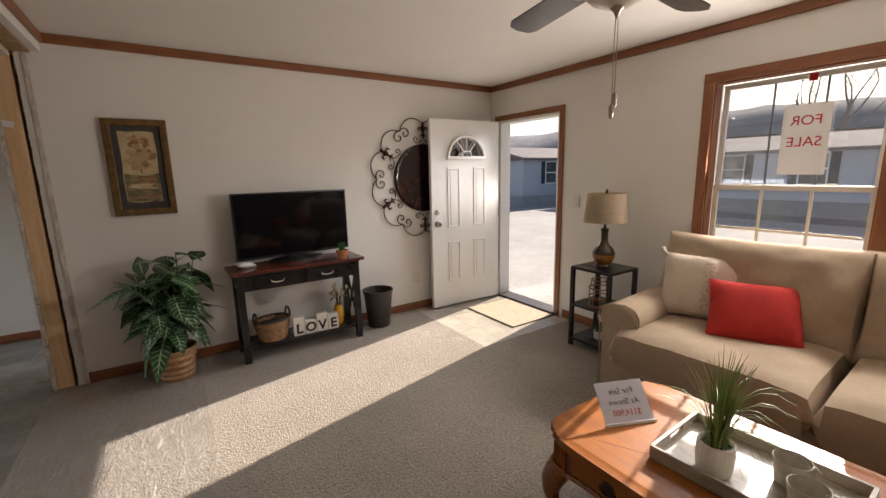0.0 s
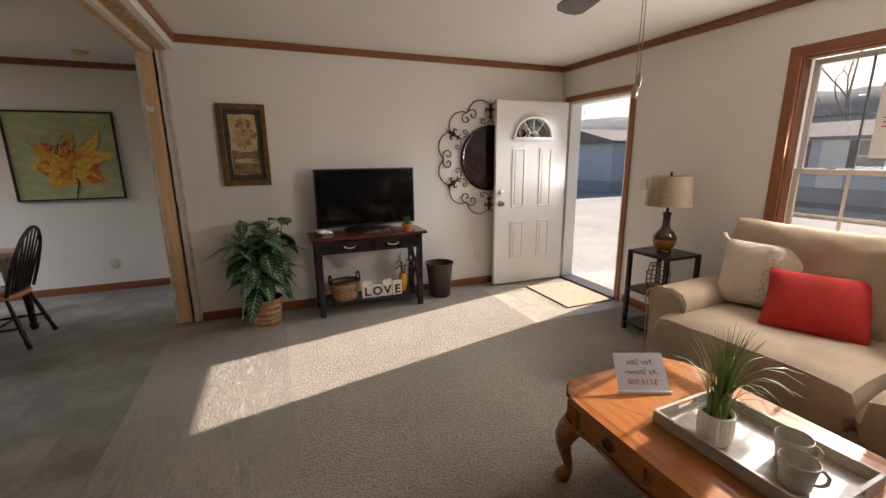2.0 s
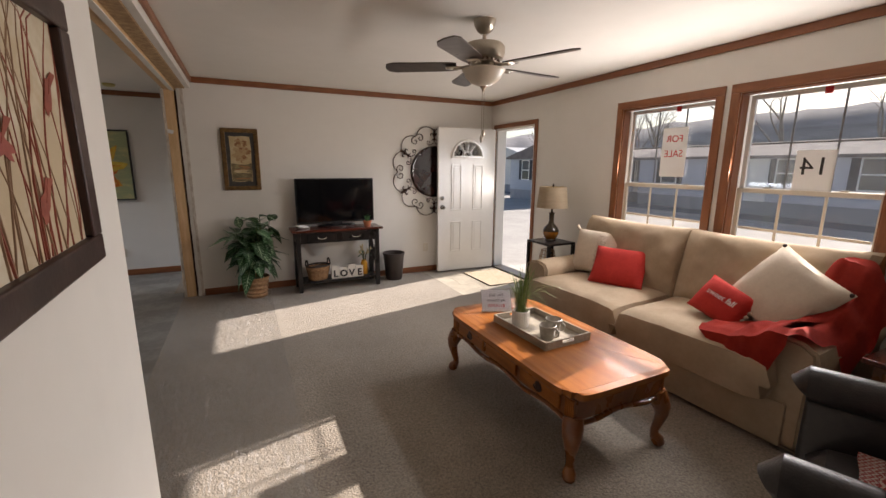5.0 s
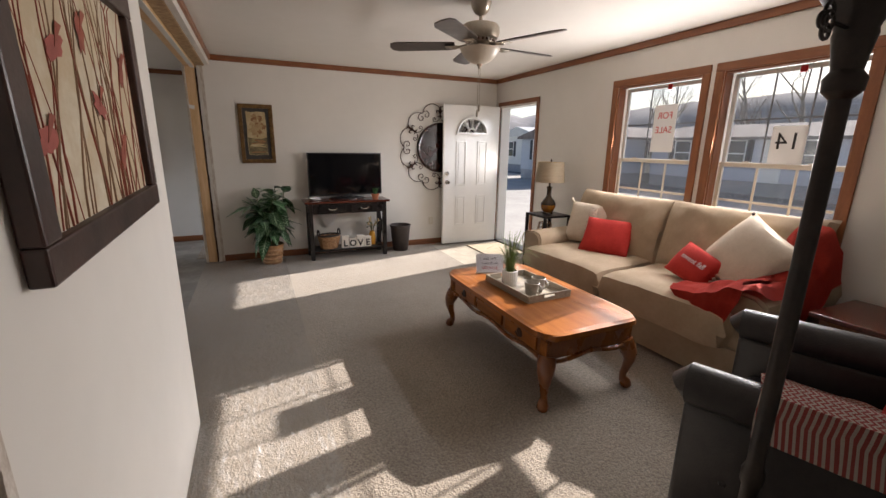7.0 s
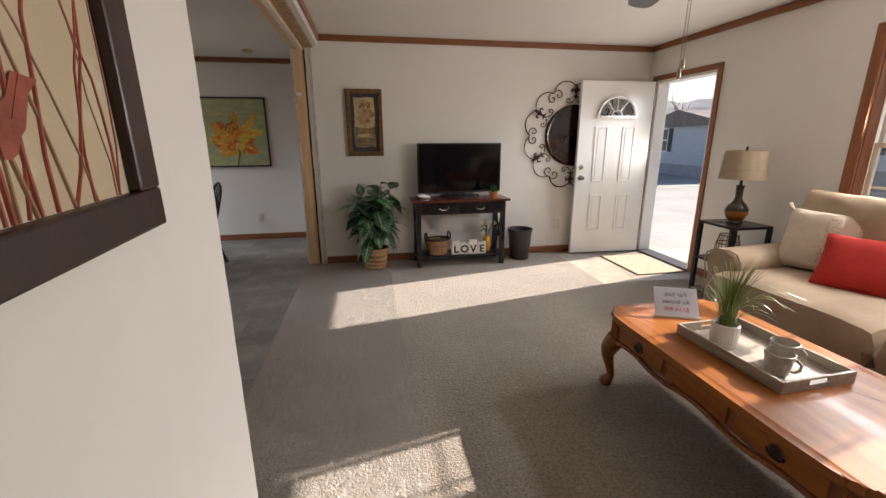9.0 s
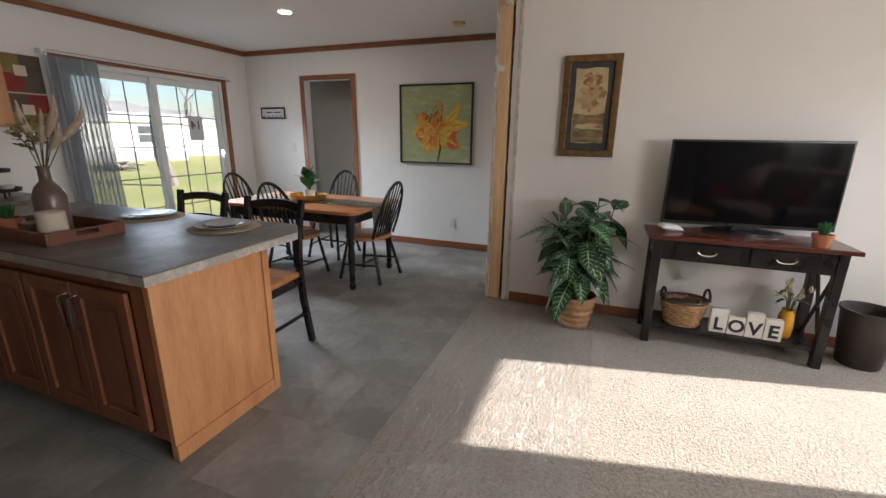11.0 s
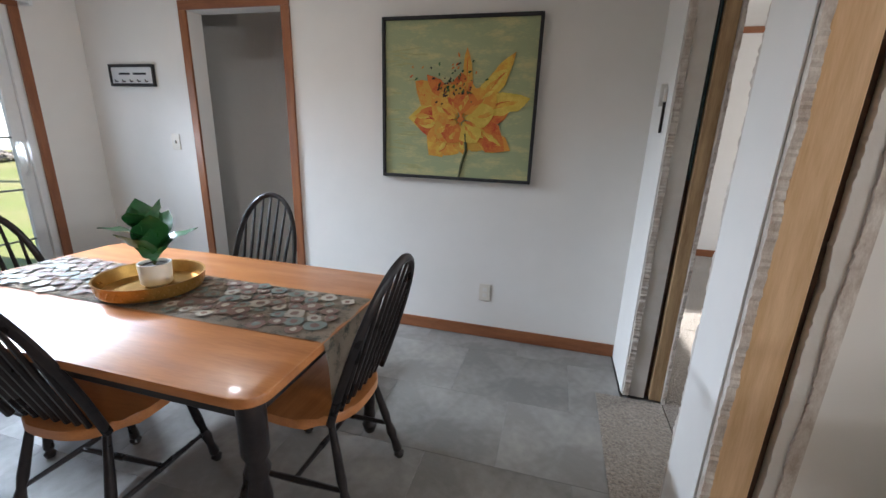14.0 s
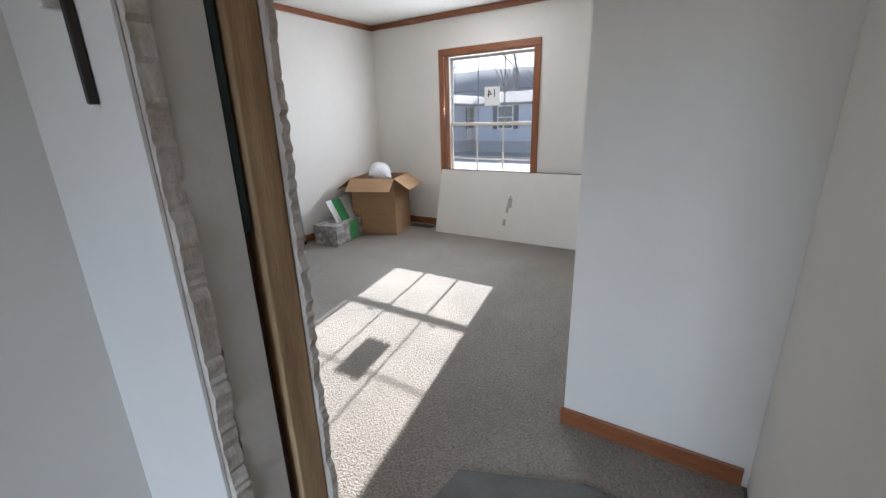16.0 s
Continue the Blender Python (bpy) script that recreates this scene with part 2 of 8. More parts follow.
CERAMIC = mat("white_ceramic", (0.76, 0.73, 0.68), (0.70, 0.67, 0.61), 8, 0.3)
STONEWARE = mat("gray_stoneware", (0.34, 0.31, 0.27), (0.24, 0.215, 0.185), 30, 0.45, 0.15, 80)
YELLOW = mat("yellow_vase", (0.62, 0.30, 0.02), (0.50, 0.22, 0.012), 10, 0.35)
WHITEPAINT = mat("white_block_paint", (0.78, 0.75, 0.70), (0.70, 0.66, 0.60), 20, 0.8, 0.1, 60)
BLACKINK = mat("black_ink", (0.02, 0.018, 0.018), (0.03, 0.027, 0.026), 20, 0.8)
REDINK = mat("red_ink", (0.62, 0.03, 0.03), (0.55, 0.025, 0.025), 20, 0.8)
SIGNPAPER = mat("sign_paper", (0.80, 0.79, 0.78), (0.76, 0.75, 0.74), 6, 0.8)
pt = SIGNPAPER.node_tree
thin, blend = pt.nodes.new("ShaderNodeBsdfTranslucent"), pt.nodes.new("ShaderNodeMixShader")
thin.inputs[0].default_value, blend.inputs[0].default_value = (0.8, 0.79, 0.77, 1), 0.2
pt.links.new(pt.nodes["Principled BSDF"].outputs[0], blend.inputs[1]), pt.links.new(thin.outputs[0], blend.inputs[2])
pt.links.new(blend.outputs[0], pt.nodes["Material Output"].inputs[0])
GOLDFRAME = mat("antique_gold_frame", (0.24, 0.135, 0.04), (0.09, 0.045, 0.015), 24, 0.45, 0.4, 90, metal=0.3)
BROWNFRAME = mat("espresso_frame", (0.045, 0.018, 0.013), (0.025, 0.011, 0.008), 10, 0.35, 0.05, 60)
MATBOARD = mat("gray_matboard", (0.07, 0.068, 0.065), (0.05, 0.048, 0.046), 20, 0.9)
LEATHER = mat("black_leather", (0.018, 0.016, 0.017), (0.03, 0.026, 0.025), 30, 0.35, 0.25, 140)
CARDBOARD = mat("cardboard", (0.40, 0.25, 0.13), (0.34, 0.205, 0.105), 5, 0.85, 0.1, 60, stretch=(1, 1, 5))
BINPLASTIC = mat("dark_bin", (0.030, 0.022, 0.020), (0.045, 0.033, 0.028), 12, 0.5)


# ---- mesh helpers ----
def part(name, bm, material, parent=None, label="", smooth=False):
    me = bpy.data.meshes.new(name)
    bm.normal_update()
    bm.to_mesh(me)
    bm.free()
    if smooth:
        me.polygons.foreach_set("use_smooth", [True] * len(me.polygons))
        me.set_sharp_from_angle(angle=radians(40))
    for m in material if isinstance(material, (list, tuple)) else [material]:
        me.materials.append(m)
    ob = new(name, me)
    if parent:
        ob.parent = parent
    if label:
        ob["label"] = label
    return ob


def thing(name, m, label, category, group="", kind=""):
    ob = new(name)
    ob.empty_display_size = 0.1
    ob.matrix_world = m if isinstance(m, Matrix) else pose(*m)
    return tagged(ob, label, category, group, kind)


def box(x0, x1, y0, y1, z0, z1, bev=0.0, seg=2):
    bm = bmesh.new()
    bmesh.ops.create_cube(bm, size=1)
    bmesh.ops.transform(bm, matrix=Matrix.LocRotScale(((x0 + x1) / 2, (y0 + y1) / 2, (z0 + z1) / 2), None, (abs(x1 - x0), abs(y1 - y0), abs(z1 - z0))), verts=bm.verts)
    if bev:
        bmesh.ops.bevel(bm, geom=bm.edges[:], offset=bev, segments=seg, profile=0.5, affect="EDGES")
    return bm


def join(*bms):
    out = bmesh.new()
    for b in bms:
        me = bpy.data.meshes.new("tmp")
        b.to_mesh(me)
        b.free()
        out.from_mesh(me)
        bpy.data.meshes.remove(me)
    return out


def moved(bm, m):
    bmesh.ops.transform(bm, matrix=m, verts=bm.verts)
    return bm


def lathe(profile, seg=28, at=(0, 0, 0), cap=True):
    """Turned shape round z from (radius, height) pairs, bottom to top."""
    bm = bmesh.new()
    rings = []
    for r, z in profile:
        rings.append([bm.verts.new((at[0] + r * math.cos(2 * math.pi * k / seg), at[1] + r * math.sin(2 * math.pi * k / seg), at[2] + z)) for k in range(seg)])
    for a, b in zip(rings, rings[1:]):
        for k in range(seg):
            bm.faces.new((a[k], a[(k + 1) % seg], b[(k + 1) % seg], b[k]))
    if cap:
        bm.faces.new(rings[0][::-1])
        bm.faces.new(rings[-1])
    return bm


def tube(points, radius, seg=8, closed=False, squash=1.0):
    """Round bar along points; radius a number or one for each point."""
    pts = [Vector(p) for p in points]
    n = len(pts)
    radii = radius if isinstance(radius, (list, tuple)) else [radius] * n
    bm = bmesh.new()
    rings, up = [], None
    for i, p in enumerate(pts):
        a = pts[(i - 1) % n] if closed or i else p
        b = pts[(i + 1) % n] if closed or i < n - 1 else p
        d = (b - a).normalized()
        if up is None:
            up = d.orthogonal().normalized()
        up = (up - d * up.dot(d))
        up = up.normalized() if up.length > 1e-6 else d.orthogonal().normalized()
        side = d.cross(up)
        rings.append([bm.verts.new(p + radii[i] * (math.cos(2 * math.pi * k / seg) * up + squash * math.sin(2 * math.pi * k / seg) * side)) for k in range(seg)])
    pairs = list(zip(rings, rings[1:])) + ([(rings[-1], rings[0])] if closed else [])
    for a, b in pairs:
        for k in range(seg):
            bm.faces.new((a[k], a[(k + 1) % seg], b[(k + 1) % seg], b[k]))
    if not closed:
        bm.faces.new(rings[0][::-1])
        bm.faces.new(rings[-1])
    return bm


def extrude_outline(outline, z0, z1, bev=0.0):
    """Flat plate from an outline of (x, y)."""
    bm = bmesh.new()
    lo = [bm.verts.new((x, y, z0)) for x, y in outline]
    hi = [bm.verts.new((x, y, z1)) for x, y in outline]
    bm.faces.new(lo[::-1])
    top = bm.faces.new(hi)
    n = len(lo)
    for k in range(n):
        bm.faces.new((lo[k], lo[(k + 1) % n], hi[(k + 1) % n], hi[k]))
    if bev:
        bmesh.ops.bevel(bm, geom=list(top.edges), offset=bev, segments=2, profile=0.5, affect="EDGES")
    return bm


def cushion(w, d, h, puff=0.5, n=10, power=2.6, slack=0.0):
    """Soft filled pad, centred, corners pulled tight."""
    bm = bmesh.new()
    bmesh.ops.create_grid(bm, x_segments=n, y_segments=n, size=1)
    top = {}
    for v in list(bm.verts):
        top[v] = (v.co.x, v.co.y)
    geom = bmesh.ops.extrude_face_region(bm, geom=bm.faces[:])
    up = [g for g in geom["geom"] if isinstance(g, bmesh.types.BMVert)]
    for v in bm.verts:
        u, w2 = v.co.x, v.co.y
        k = max(0.0, (1 - abs(u) ** power) * (1 - abs(w2) ** power)) ** puff
        pinch = 1 - 0.06 * (1 - k) * (1 - (u * w2) ** 2)
        s = 1 if v in up else -1
        v.co = (u * w / 2 * pinch, w2 * d / 2 * pinch, s * h / 2 * k)
        if slack:
            v.co += Vector((0.3, 0.3, 1)) * slack * k * (noise.noise(v.co * 4.0 + Vector((0, 0, w * 7))) + 0.5 * noise.noise(v.co * 11.0))
    bmesh.ops.remove_doubles(bm, verts=bm.verts, dist=0.0005)
    bmesh.ops.recalc_face_normals(bm, faces=bm.faces)
    return bm


def text(words, size, at, material, parent, name="lettering", depth=0.002, bold=0.0):
    """Built-in font lettering as a mesh, lying in the x-y plane of the pose."""
    cu = bpy.data.curves.new("words", "FONT")
    cu.body, cu.size, cu.extrude, cu.align_x, cu.align_y = words, size, depth, "CENTER", "CENTER"
    cu.resolution_u, cu.offset = 3, bold
    tmp = new("words", cu)
    me = bpy.data.meshes.new_from_object(tmp.evaluated_get(bpy.context.evaluated_depsgraph_get()))
    bpy.data.objects.remove(tmp)
    bpy.data.curves.remove(cu)
    me.materials.clear()
    me.materials.append(material)
    me.transform(at)
    ob = new(name, me)
    ob.parent = parent
    return ob


def wall(name, axis, lo, hi, u0, u1, z0, z1, holes=(), material=None, label="", ragged=None):
    """A wall with thickness lo..hi across axis ('x' or 'y'), along u0..u1, with holes (u0, u1, z0, z1) right through it."""
    us = sorted({u0, u1, *[h[0] for h in holes], *[h[1] for h in holes]})
    zs = sorted({z0, z1, *[h[2] for h in holes], *[h[3] for h in holes]})
    us, zs = [u for u in us if u0 <= u <= u1], [z for z in zs if z0 <= z <= z1]

    def solid(i, j):
        if not (0 <= i < len(us) - 1 and 0 <= j < len(zs) - 1):
            return False
        u, z = (us[i] + us[i + 1]) / 2, (zs[j] + zs[j + 1]) / 2
        return not any(h[0] < u < h[1] and h[2] < z < h[3] for h in holes)

    bm = bmesh.new()
    at = (lambda a, u, z: (a, u, z)) if axis == "x" else (lambda a, u, z: (u, a, z))

    def quad(*ps):
        bm.faces.new([bm.verts.new(at(*p)) for p in ps])

    for i in range(len(us) - 1):
        for j in range(len(zs) - 1):
            if not solid(i, j):
                continue
            a, b, c, d = us[i], us[i + 1], zs[j], zs[j + 1]
            for s in (lo, hi):
                quad((s, a, c), (s, b, c), (s, b, d), (s, a, d))
            if not solid(i - 1, j):
                quad((lo, a, c), (hi, a, c), (hi, a, d), (lo, a, d))
            if not solid(i + 1, j):
                quad((lo, b, c), (hi, b, c), (hi, b, d), (lo, b, d))
            if not solid(i, j - 1):
                quad((lo, a, c), (hi, a, c), (hi, b, c), (lo, b, c))
            if not solid(i, j + 1):
                quad((lo, a, d), (hi, a, d), (hi, b, d), (lo, b, d))
    bmesh.ops.remove_doubles(bm, verts=bm.verts, dist=0.0001)
    bmesh.ops.recalc_face_normals(bm, faces=bm.faces)
    ob = part(name, bm, material or WALL)
    return tagged(ob, label or "cream painted drywall wall", "wall", kind="structure")


def structure(name, bm, material, label, category, smooth=False):
    return tagged(part(name, bm, material, smooth=smooth), label, category, kind="structure")


# ---- plan ----
EAST, NORTH, CEILING = 3.40, 4.07, 2.45      # living room faces
MW0, MW1 = -0.72, -0.45                      # middle wall, west and east face
DN, DW = 5.53, -4.66                         # dining north wall, west wall
BN = 8.34                                    # bedroom north wall
SOUTH = -3.4
TOP = 2.75
DOOR = (3.03, 3.93, 0.0, 2.055)
WIN1 = (0.771, 1.667, 0.88, 2.072)
WIN2 = (-0.302, 0.594, 0.88, 2.072)
BWIN = (6.17, 7.27, 0.62, 2.01)
SLIDE = (3.30, 5.10, 0.03, 2.01)
DOOR2 = (-3.68, -2.95, 0.0, 2.05)

wall("wall_east", "x", EAST, EAST + 0.14, SOUTH - 0.14, BN + 0.14, -0.3, TOP, [DOOR, WIN1, WIN2, BWIN])
wall("wall_living_north", "y", NORTH, NORTH + 0.15, -0.525, EAST - 0.002, 0, CEILING)
wall("wall_south", "y", SOUTH - 0.14, SOUTH, DW - 0.14, EAST, -0.3, TOP)
wall("wall_west", "x", DW - 0.14, DW, SOUTH, DN + 0.12, -0.3, TOP, [SLIDE])
wall("wall_dining_north", "y", DN, DN + 0.12, DW, MW0 + 0.03, 0, CEILING, [DOOR2])
wall("wall_middle_stub", "x", MW0, MW1, -0.945, 0.58, 0, CEILING)
wall("wall_middle_south", "x", MW0, MW1, SOUTH, -1.95, 0, CEILING)
wall("wall_middle_north", "x", -0.70, -0.52, 5.30, BN, 0, CEILING)
wall("wall_bedroom_north", "y", BN, BN + 0.14, -3.0, EAST, -0.3, TOP)
wall("wall_closet_side", "x", 0.59, 0.69, NORTH + 0.1503, 4.90, 0, CEILING)
wall("wall_closet_front", "y", 4.82, 4.90, 0.692, EAST - 0.002, 0, CEILING)
wall("wall_hall_north", "y", 7.2, 7.3, DW - 0.14, MW0 - 0.02, 0, CEILING)
wall("wall_hall_west", "x", DW - 0.14, DW, DN + 0.122, 7.2, 0, CEILING)
wall("wall_hall_side", "x", -3.12, -3.02, 6.1, 7.198, 0, CEILING)
structure("ceiling", box(DW - 0.14, EAST + 0.14, SOUTH - 0.14, BN + 0.14, CEILING, TOP + 0.04), CEIL, "cream textured drywall ceiling", "ceiling")
structure("floor", box(DW - 0.14, EAST + 0.14, SOUTH - 0.14, BN + 0.14, -0.30, -0.014), SUBFLOOR, "plywood subfloor under the finishes", "floor")


# ---- torn drywall, studs and header of the middle wall ----
def torn_strip(name, x0, x1, y0, y1, z0, z1, side, material=GYPSUM, label="torn drywall edge showing chalky gypsum", rough=0.012):
    """A strip of broken board from z0 to z1; the faces on the given sides ('x0', 'y1', ...) are ragged."""
    rnd = random.Random(sum(map(ord, name)) + int(1000 * (x0 + y0)))
    n = max(8, int((z1 - z0) / 0.008))
    bm = bmesh.new()
    rings = []
    for i in range(n + 1):
        z = z0 + (z1 - z0) * i / n
        b = {"x0": x0, "x1": x1, "y0": y0, "y1": y1}
        for s in side:
            b[s] += rough * (0.9 * noise.noise((z * 9, x0 * 40, y0 * 40)) + 0.5 * noise.noise((z * 55, x0 * 40, 7)) + rnd.uniform(-0.25, 0.25))
        rings.append([bm.verts.new(c) for c in ((b["x0"], b["y0"], z), (b["x1"], b["y0"], z), (b["x1"], b["y1"], z), (b["x0"], b["y1"], z))])
    for a, c in zip(rings, rings[1:]):
        for k in range(4):
            bm.faces.new((a[k], a[(k + 1) % 4], c[(k + 1) % 4], c[k]))
    bm.faces.new(rings[0][::-1]), bm.faces.new(rings[-1])
    return structure(name, bm, material, label, "drywall")


HEAD = 2.30
# end of the living room wall
structure("stud", box(-0.697, -0.605, NORTH, NORTH + 0.045, 0, HEAD, 0.003), PINE, "raw pine stud at the cut wall end", "stud")
# solid near-black filler, the gap's shade put into its colour
structure("stud", box(-0.600, -0.585, NORTH + 0.018, NORTH + 0.148, 0, HEAD), DARKGAP, "dark strip painted for the shade between two studs", "gap")
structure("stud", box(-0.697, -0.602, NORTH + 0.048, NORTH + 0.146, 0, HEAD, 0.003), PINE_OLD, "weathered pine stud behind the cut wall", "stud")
torn_strip("drywall_edge", -0.583, -0.527, NORTH - 0.004, NORTH + 0.146, 0, HEAD + 0.02, ("x1", "x0"), PAPER, "bare drywall strip beside the stud", 0.006)
torn_strip("drywall_edge", -0.548, -0.520, NORTH - 0.010, NORTH - 0.003, 0, HEAD + 0.1, ("x0",), GYPSUM, rough=0.006)
torn_strip("drywall_edge", -0.7265, -0.699, NORTH + 0.2225, NORTH + 0.236, 0, HEAD + 0.02, ("y1",), GYPSUM, rough=0.02)
torn_strip("drywall_edge", -0.720, -0.699, NORTH - 0.012, NORTH + 0.222, 0, HEAD + 0.02, ("y0",), GYPSUM)
structure("drywall_skin", box(-0.698, -0.53, NORTH + 0.152, NORTH + 0.222, 0, HEAD), PAPER, "bare back of the cut wall end", "drywall")
structure("drywall_skin", box(-0.727, -0.7215, NORTH + 0.004, NORTH + 0.222, 0, HEAD + 0.02), WALL, "painted drywall face on the wall end", "drywall")
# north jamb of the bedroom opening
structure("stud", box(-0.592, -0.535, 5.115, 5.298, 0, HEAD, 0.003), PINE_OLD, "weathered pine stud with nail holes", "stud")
# near-black filler again paints the gap's shade
structure("stud", box(-0.612, -0.595, 5.145, 5.298, 0, HEAD), DARKGAP, "dark strip painted for the shaded gap behind the cable strip", "gap")
torn_strip("drywall_edge", -0.690, -0.615, 5.125, 5.298, 0, HEAD + 0.02, ("x0",), PAPER, "bare drywall strip on the jamb", 0.006)
torn_strip("drywall_edge", -0.720, -0.692, 5.118, 5.30, 0, HEAD + 0.02, ("y0",), GYPSUM)
torn_strip("drywall_edge", -0.533, -0.518, 5.100, 5.30, 0, HEAD + 0.02, ("y0",), GYPSUM)
structure("drywall_skin", box(-0.727, -0.7215, 5.132, DN, 0, CEILING), WALL, "cream painted drywall face of the stub wall", "drywall")
structure("cable_strip", box(-0.611, -0.597, 5.128, 5.1445, 1.15, 2.28, 0.003), mat("green_black_strip", (0.02, 0.05, 0.05), (0.01, 0.02, 0.02), 20, 0.4), "dark green strip in the gap", "cable")
# ends of the picture wall
torn_strip("drywall_edge", MW0 + 0.01, MW1 - 0.003, 0.582, 0.592, 0, HEAD, ("y1",), PAPER, "cut drywall edge", 0.004)
torn_strip("drywall_edge", MW0 + 0.01, MW1 + 0.004, -0.968, -0.947, 0, HEAD, ("y0",), GYPSUM, rough=0.014)
torn_strip("drywall_edge", MW1 - 0.12, MW1 - 0.03, -1.0, -0.972, 0, HEAD, ("y0",), PINE_OLD, "dark splintered stud edge", 0.02)
for y0, y1 in ((0.58, NORTH), (NORTH + 0.222, 5.175), (-1.95, -0.945)):
    structure("header_beam", box(-0.70, -0.60, y0, y1, HEAD, CEILING - 0.001, 0.004), PINE, "raw pine header beam over the opening", "beam")
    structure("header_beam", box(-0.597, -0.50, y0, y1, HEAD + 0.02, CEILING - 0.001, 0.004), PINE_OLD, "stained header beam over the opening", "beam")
    for k in range(3):
        structure("drywall_skin", box(*[(MW0, -0.703), (-0.497, MW1), (-0.64, -0.60)][k], y0 + 0.001, y1 - 0.001, *[(HEAD + 0.012, CEILING), (HEAD + 0.03, CEILING), (HEAD - 0.008, HEAD - 0.001)][k]), [WALL, PAPER, PAPER][k], "drywall strip along the header", "drywall")


# ---- trim ----
def run(name, a, b, z0, z1, depth, inward, material, label, category):
    """Moulding from a to b along a wall; inward: unit (x, y) into the room."""
    (ax, ay), (bx, by) = a, b
    x0, x1 = min(ax, bx, ax + inward[0] * depth, bx + inward[0] * depth), max(ax, bx, ax + inward[0] * depth, bx + inward[0] * depth)
    y0, y1 = min(ay, by, ay + inward[1] * depth, by + inward[1] * depth), max(ay, by, ay + inward[1] * depth, by + inward[1] * depth)
    return structure(name, box(x0, x1, y0, y1, z0, z1, min(0.005, depth * 0.35)), material, label, category)


CR, BASE = 0.062, 0.082
S, N, E, W = (0, -1), (0, 1), (1, 0), (-1, 0)
crowns = [((MW1, NORTH), (EAST, NORTH), S, TRIMX), ((EAST, SOUTH), (EAST, NORTH - 0.022), W, TRIM), ((MW1, SOUTH + 0.02), (MW1, NORTH - 0.022), E, TRIM), ((MW1, SOUTH), (EAST, SOUTH), N, TRIMX),
          ((DW, DN), (MW0, DN), S, TRIMX), ((DW, SOUTH), (DW, DN - 0.022), E, TRIM), ((MW1, BN), (EAST, BN), S, TRIMX), ((EAST, 4.90), (EAST, BN - 0.022), W, TRIM), ((-0.52, 5.3), (-0.52, BN - 0.022), E, TRIM), ((0.69, 4.90), (EAST - 0.022, 4.90), N, TRIMX), ((-3.12, 6.1), (-3.12, 7.2), W, TRIM)]
for a, b, inward, m in crowns:
    run("crown_moulding", a, b, CEILING - CR, CEILING - 0.001, 0.022, inward, m, "reddish oak crown moulding", "moulding")
bases = [((-0.515, NORTH), (EAST - 0.01, NORTH), S, TRIMX), ((EAST, 2.93), (EAST, SOUTH), W, TRIM), ((-4.6, DN), (-3.75, DN), S, TRIMX), ((-2.88, DN), (-0.73, DN), S, TRIMX), ((-0.52, 5.32), (-0.52, BN - 0.012), E, TRIM),
         ((MW1, BN), (EAST, BN), S, TRIMX), ((EAST, 7.30), (EAST, BN - 0.012), W, TRIM), ((EAST, 4.9), (EAST, 7.0), W, TRIM), ((0.59, 4.24), (0.59, 4.912), W, TRIM), ((0.591, 4.90), (3.38, 4.90), N, TRIMX), ((DW, 5.2), (DW, DN - 0.012), E, TRIM), ((-4.6, 7.2), (-3.14, 7.2), S, TRIMX)]
for a, b, inward, m in bases:
    run("baseboard", a, b, 0.0, BASE, 0.012, inward, m, "reddish oak baseboard", "baseboard")


def casing(axis, face, u0, u1, z0, z1, inward, width=0.06, sill=False, label="reddish oak casing round the opening"):
    """Casing round an opening on the room side, butted at the corners."""
    d0, d1 = sorted((face, face + inward * 0.018))

    def bar(a, b, c, d, m):
        bm = box(d0, d1, a, b, c, d, 0.004) if axis == "x" else box(a, b, d0, d1, c, d, 0.004)
        structure("trim", bm, m, label, "trim")

    bar(u0 - width, u0, z0, z1, TRIMZ), bar(u1, u1 + width, z0, z1, TRIMZ)
    bar(u0 - width, u1 + width, z1, z1 + width, TRIM if axis == "x" else TRIMX)
    if sill:
        bar(u0 - width, u1 + width, z0 - width, z0, TRIM)


casing("x", EAST, *DOOR, -1, 0.055)
for w in (WIN1, WIN2, BWIN):
    casing("x", EAST, *w, -1, 0.066, True)
casing("x", DW, *SLIDE, 1, 0.06)
casing("y", DN, *DOOR2, -1, 0.06)


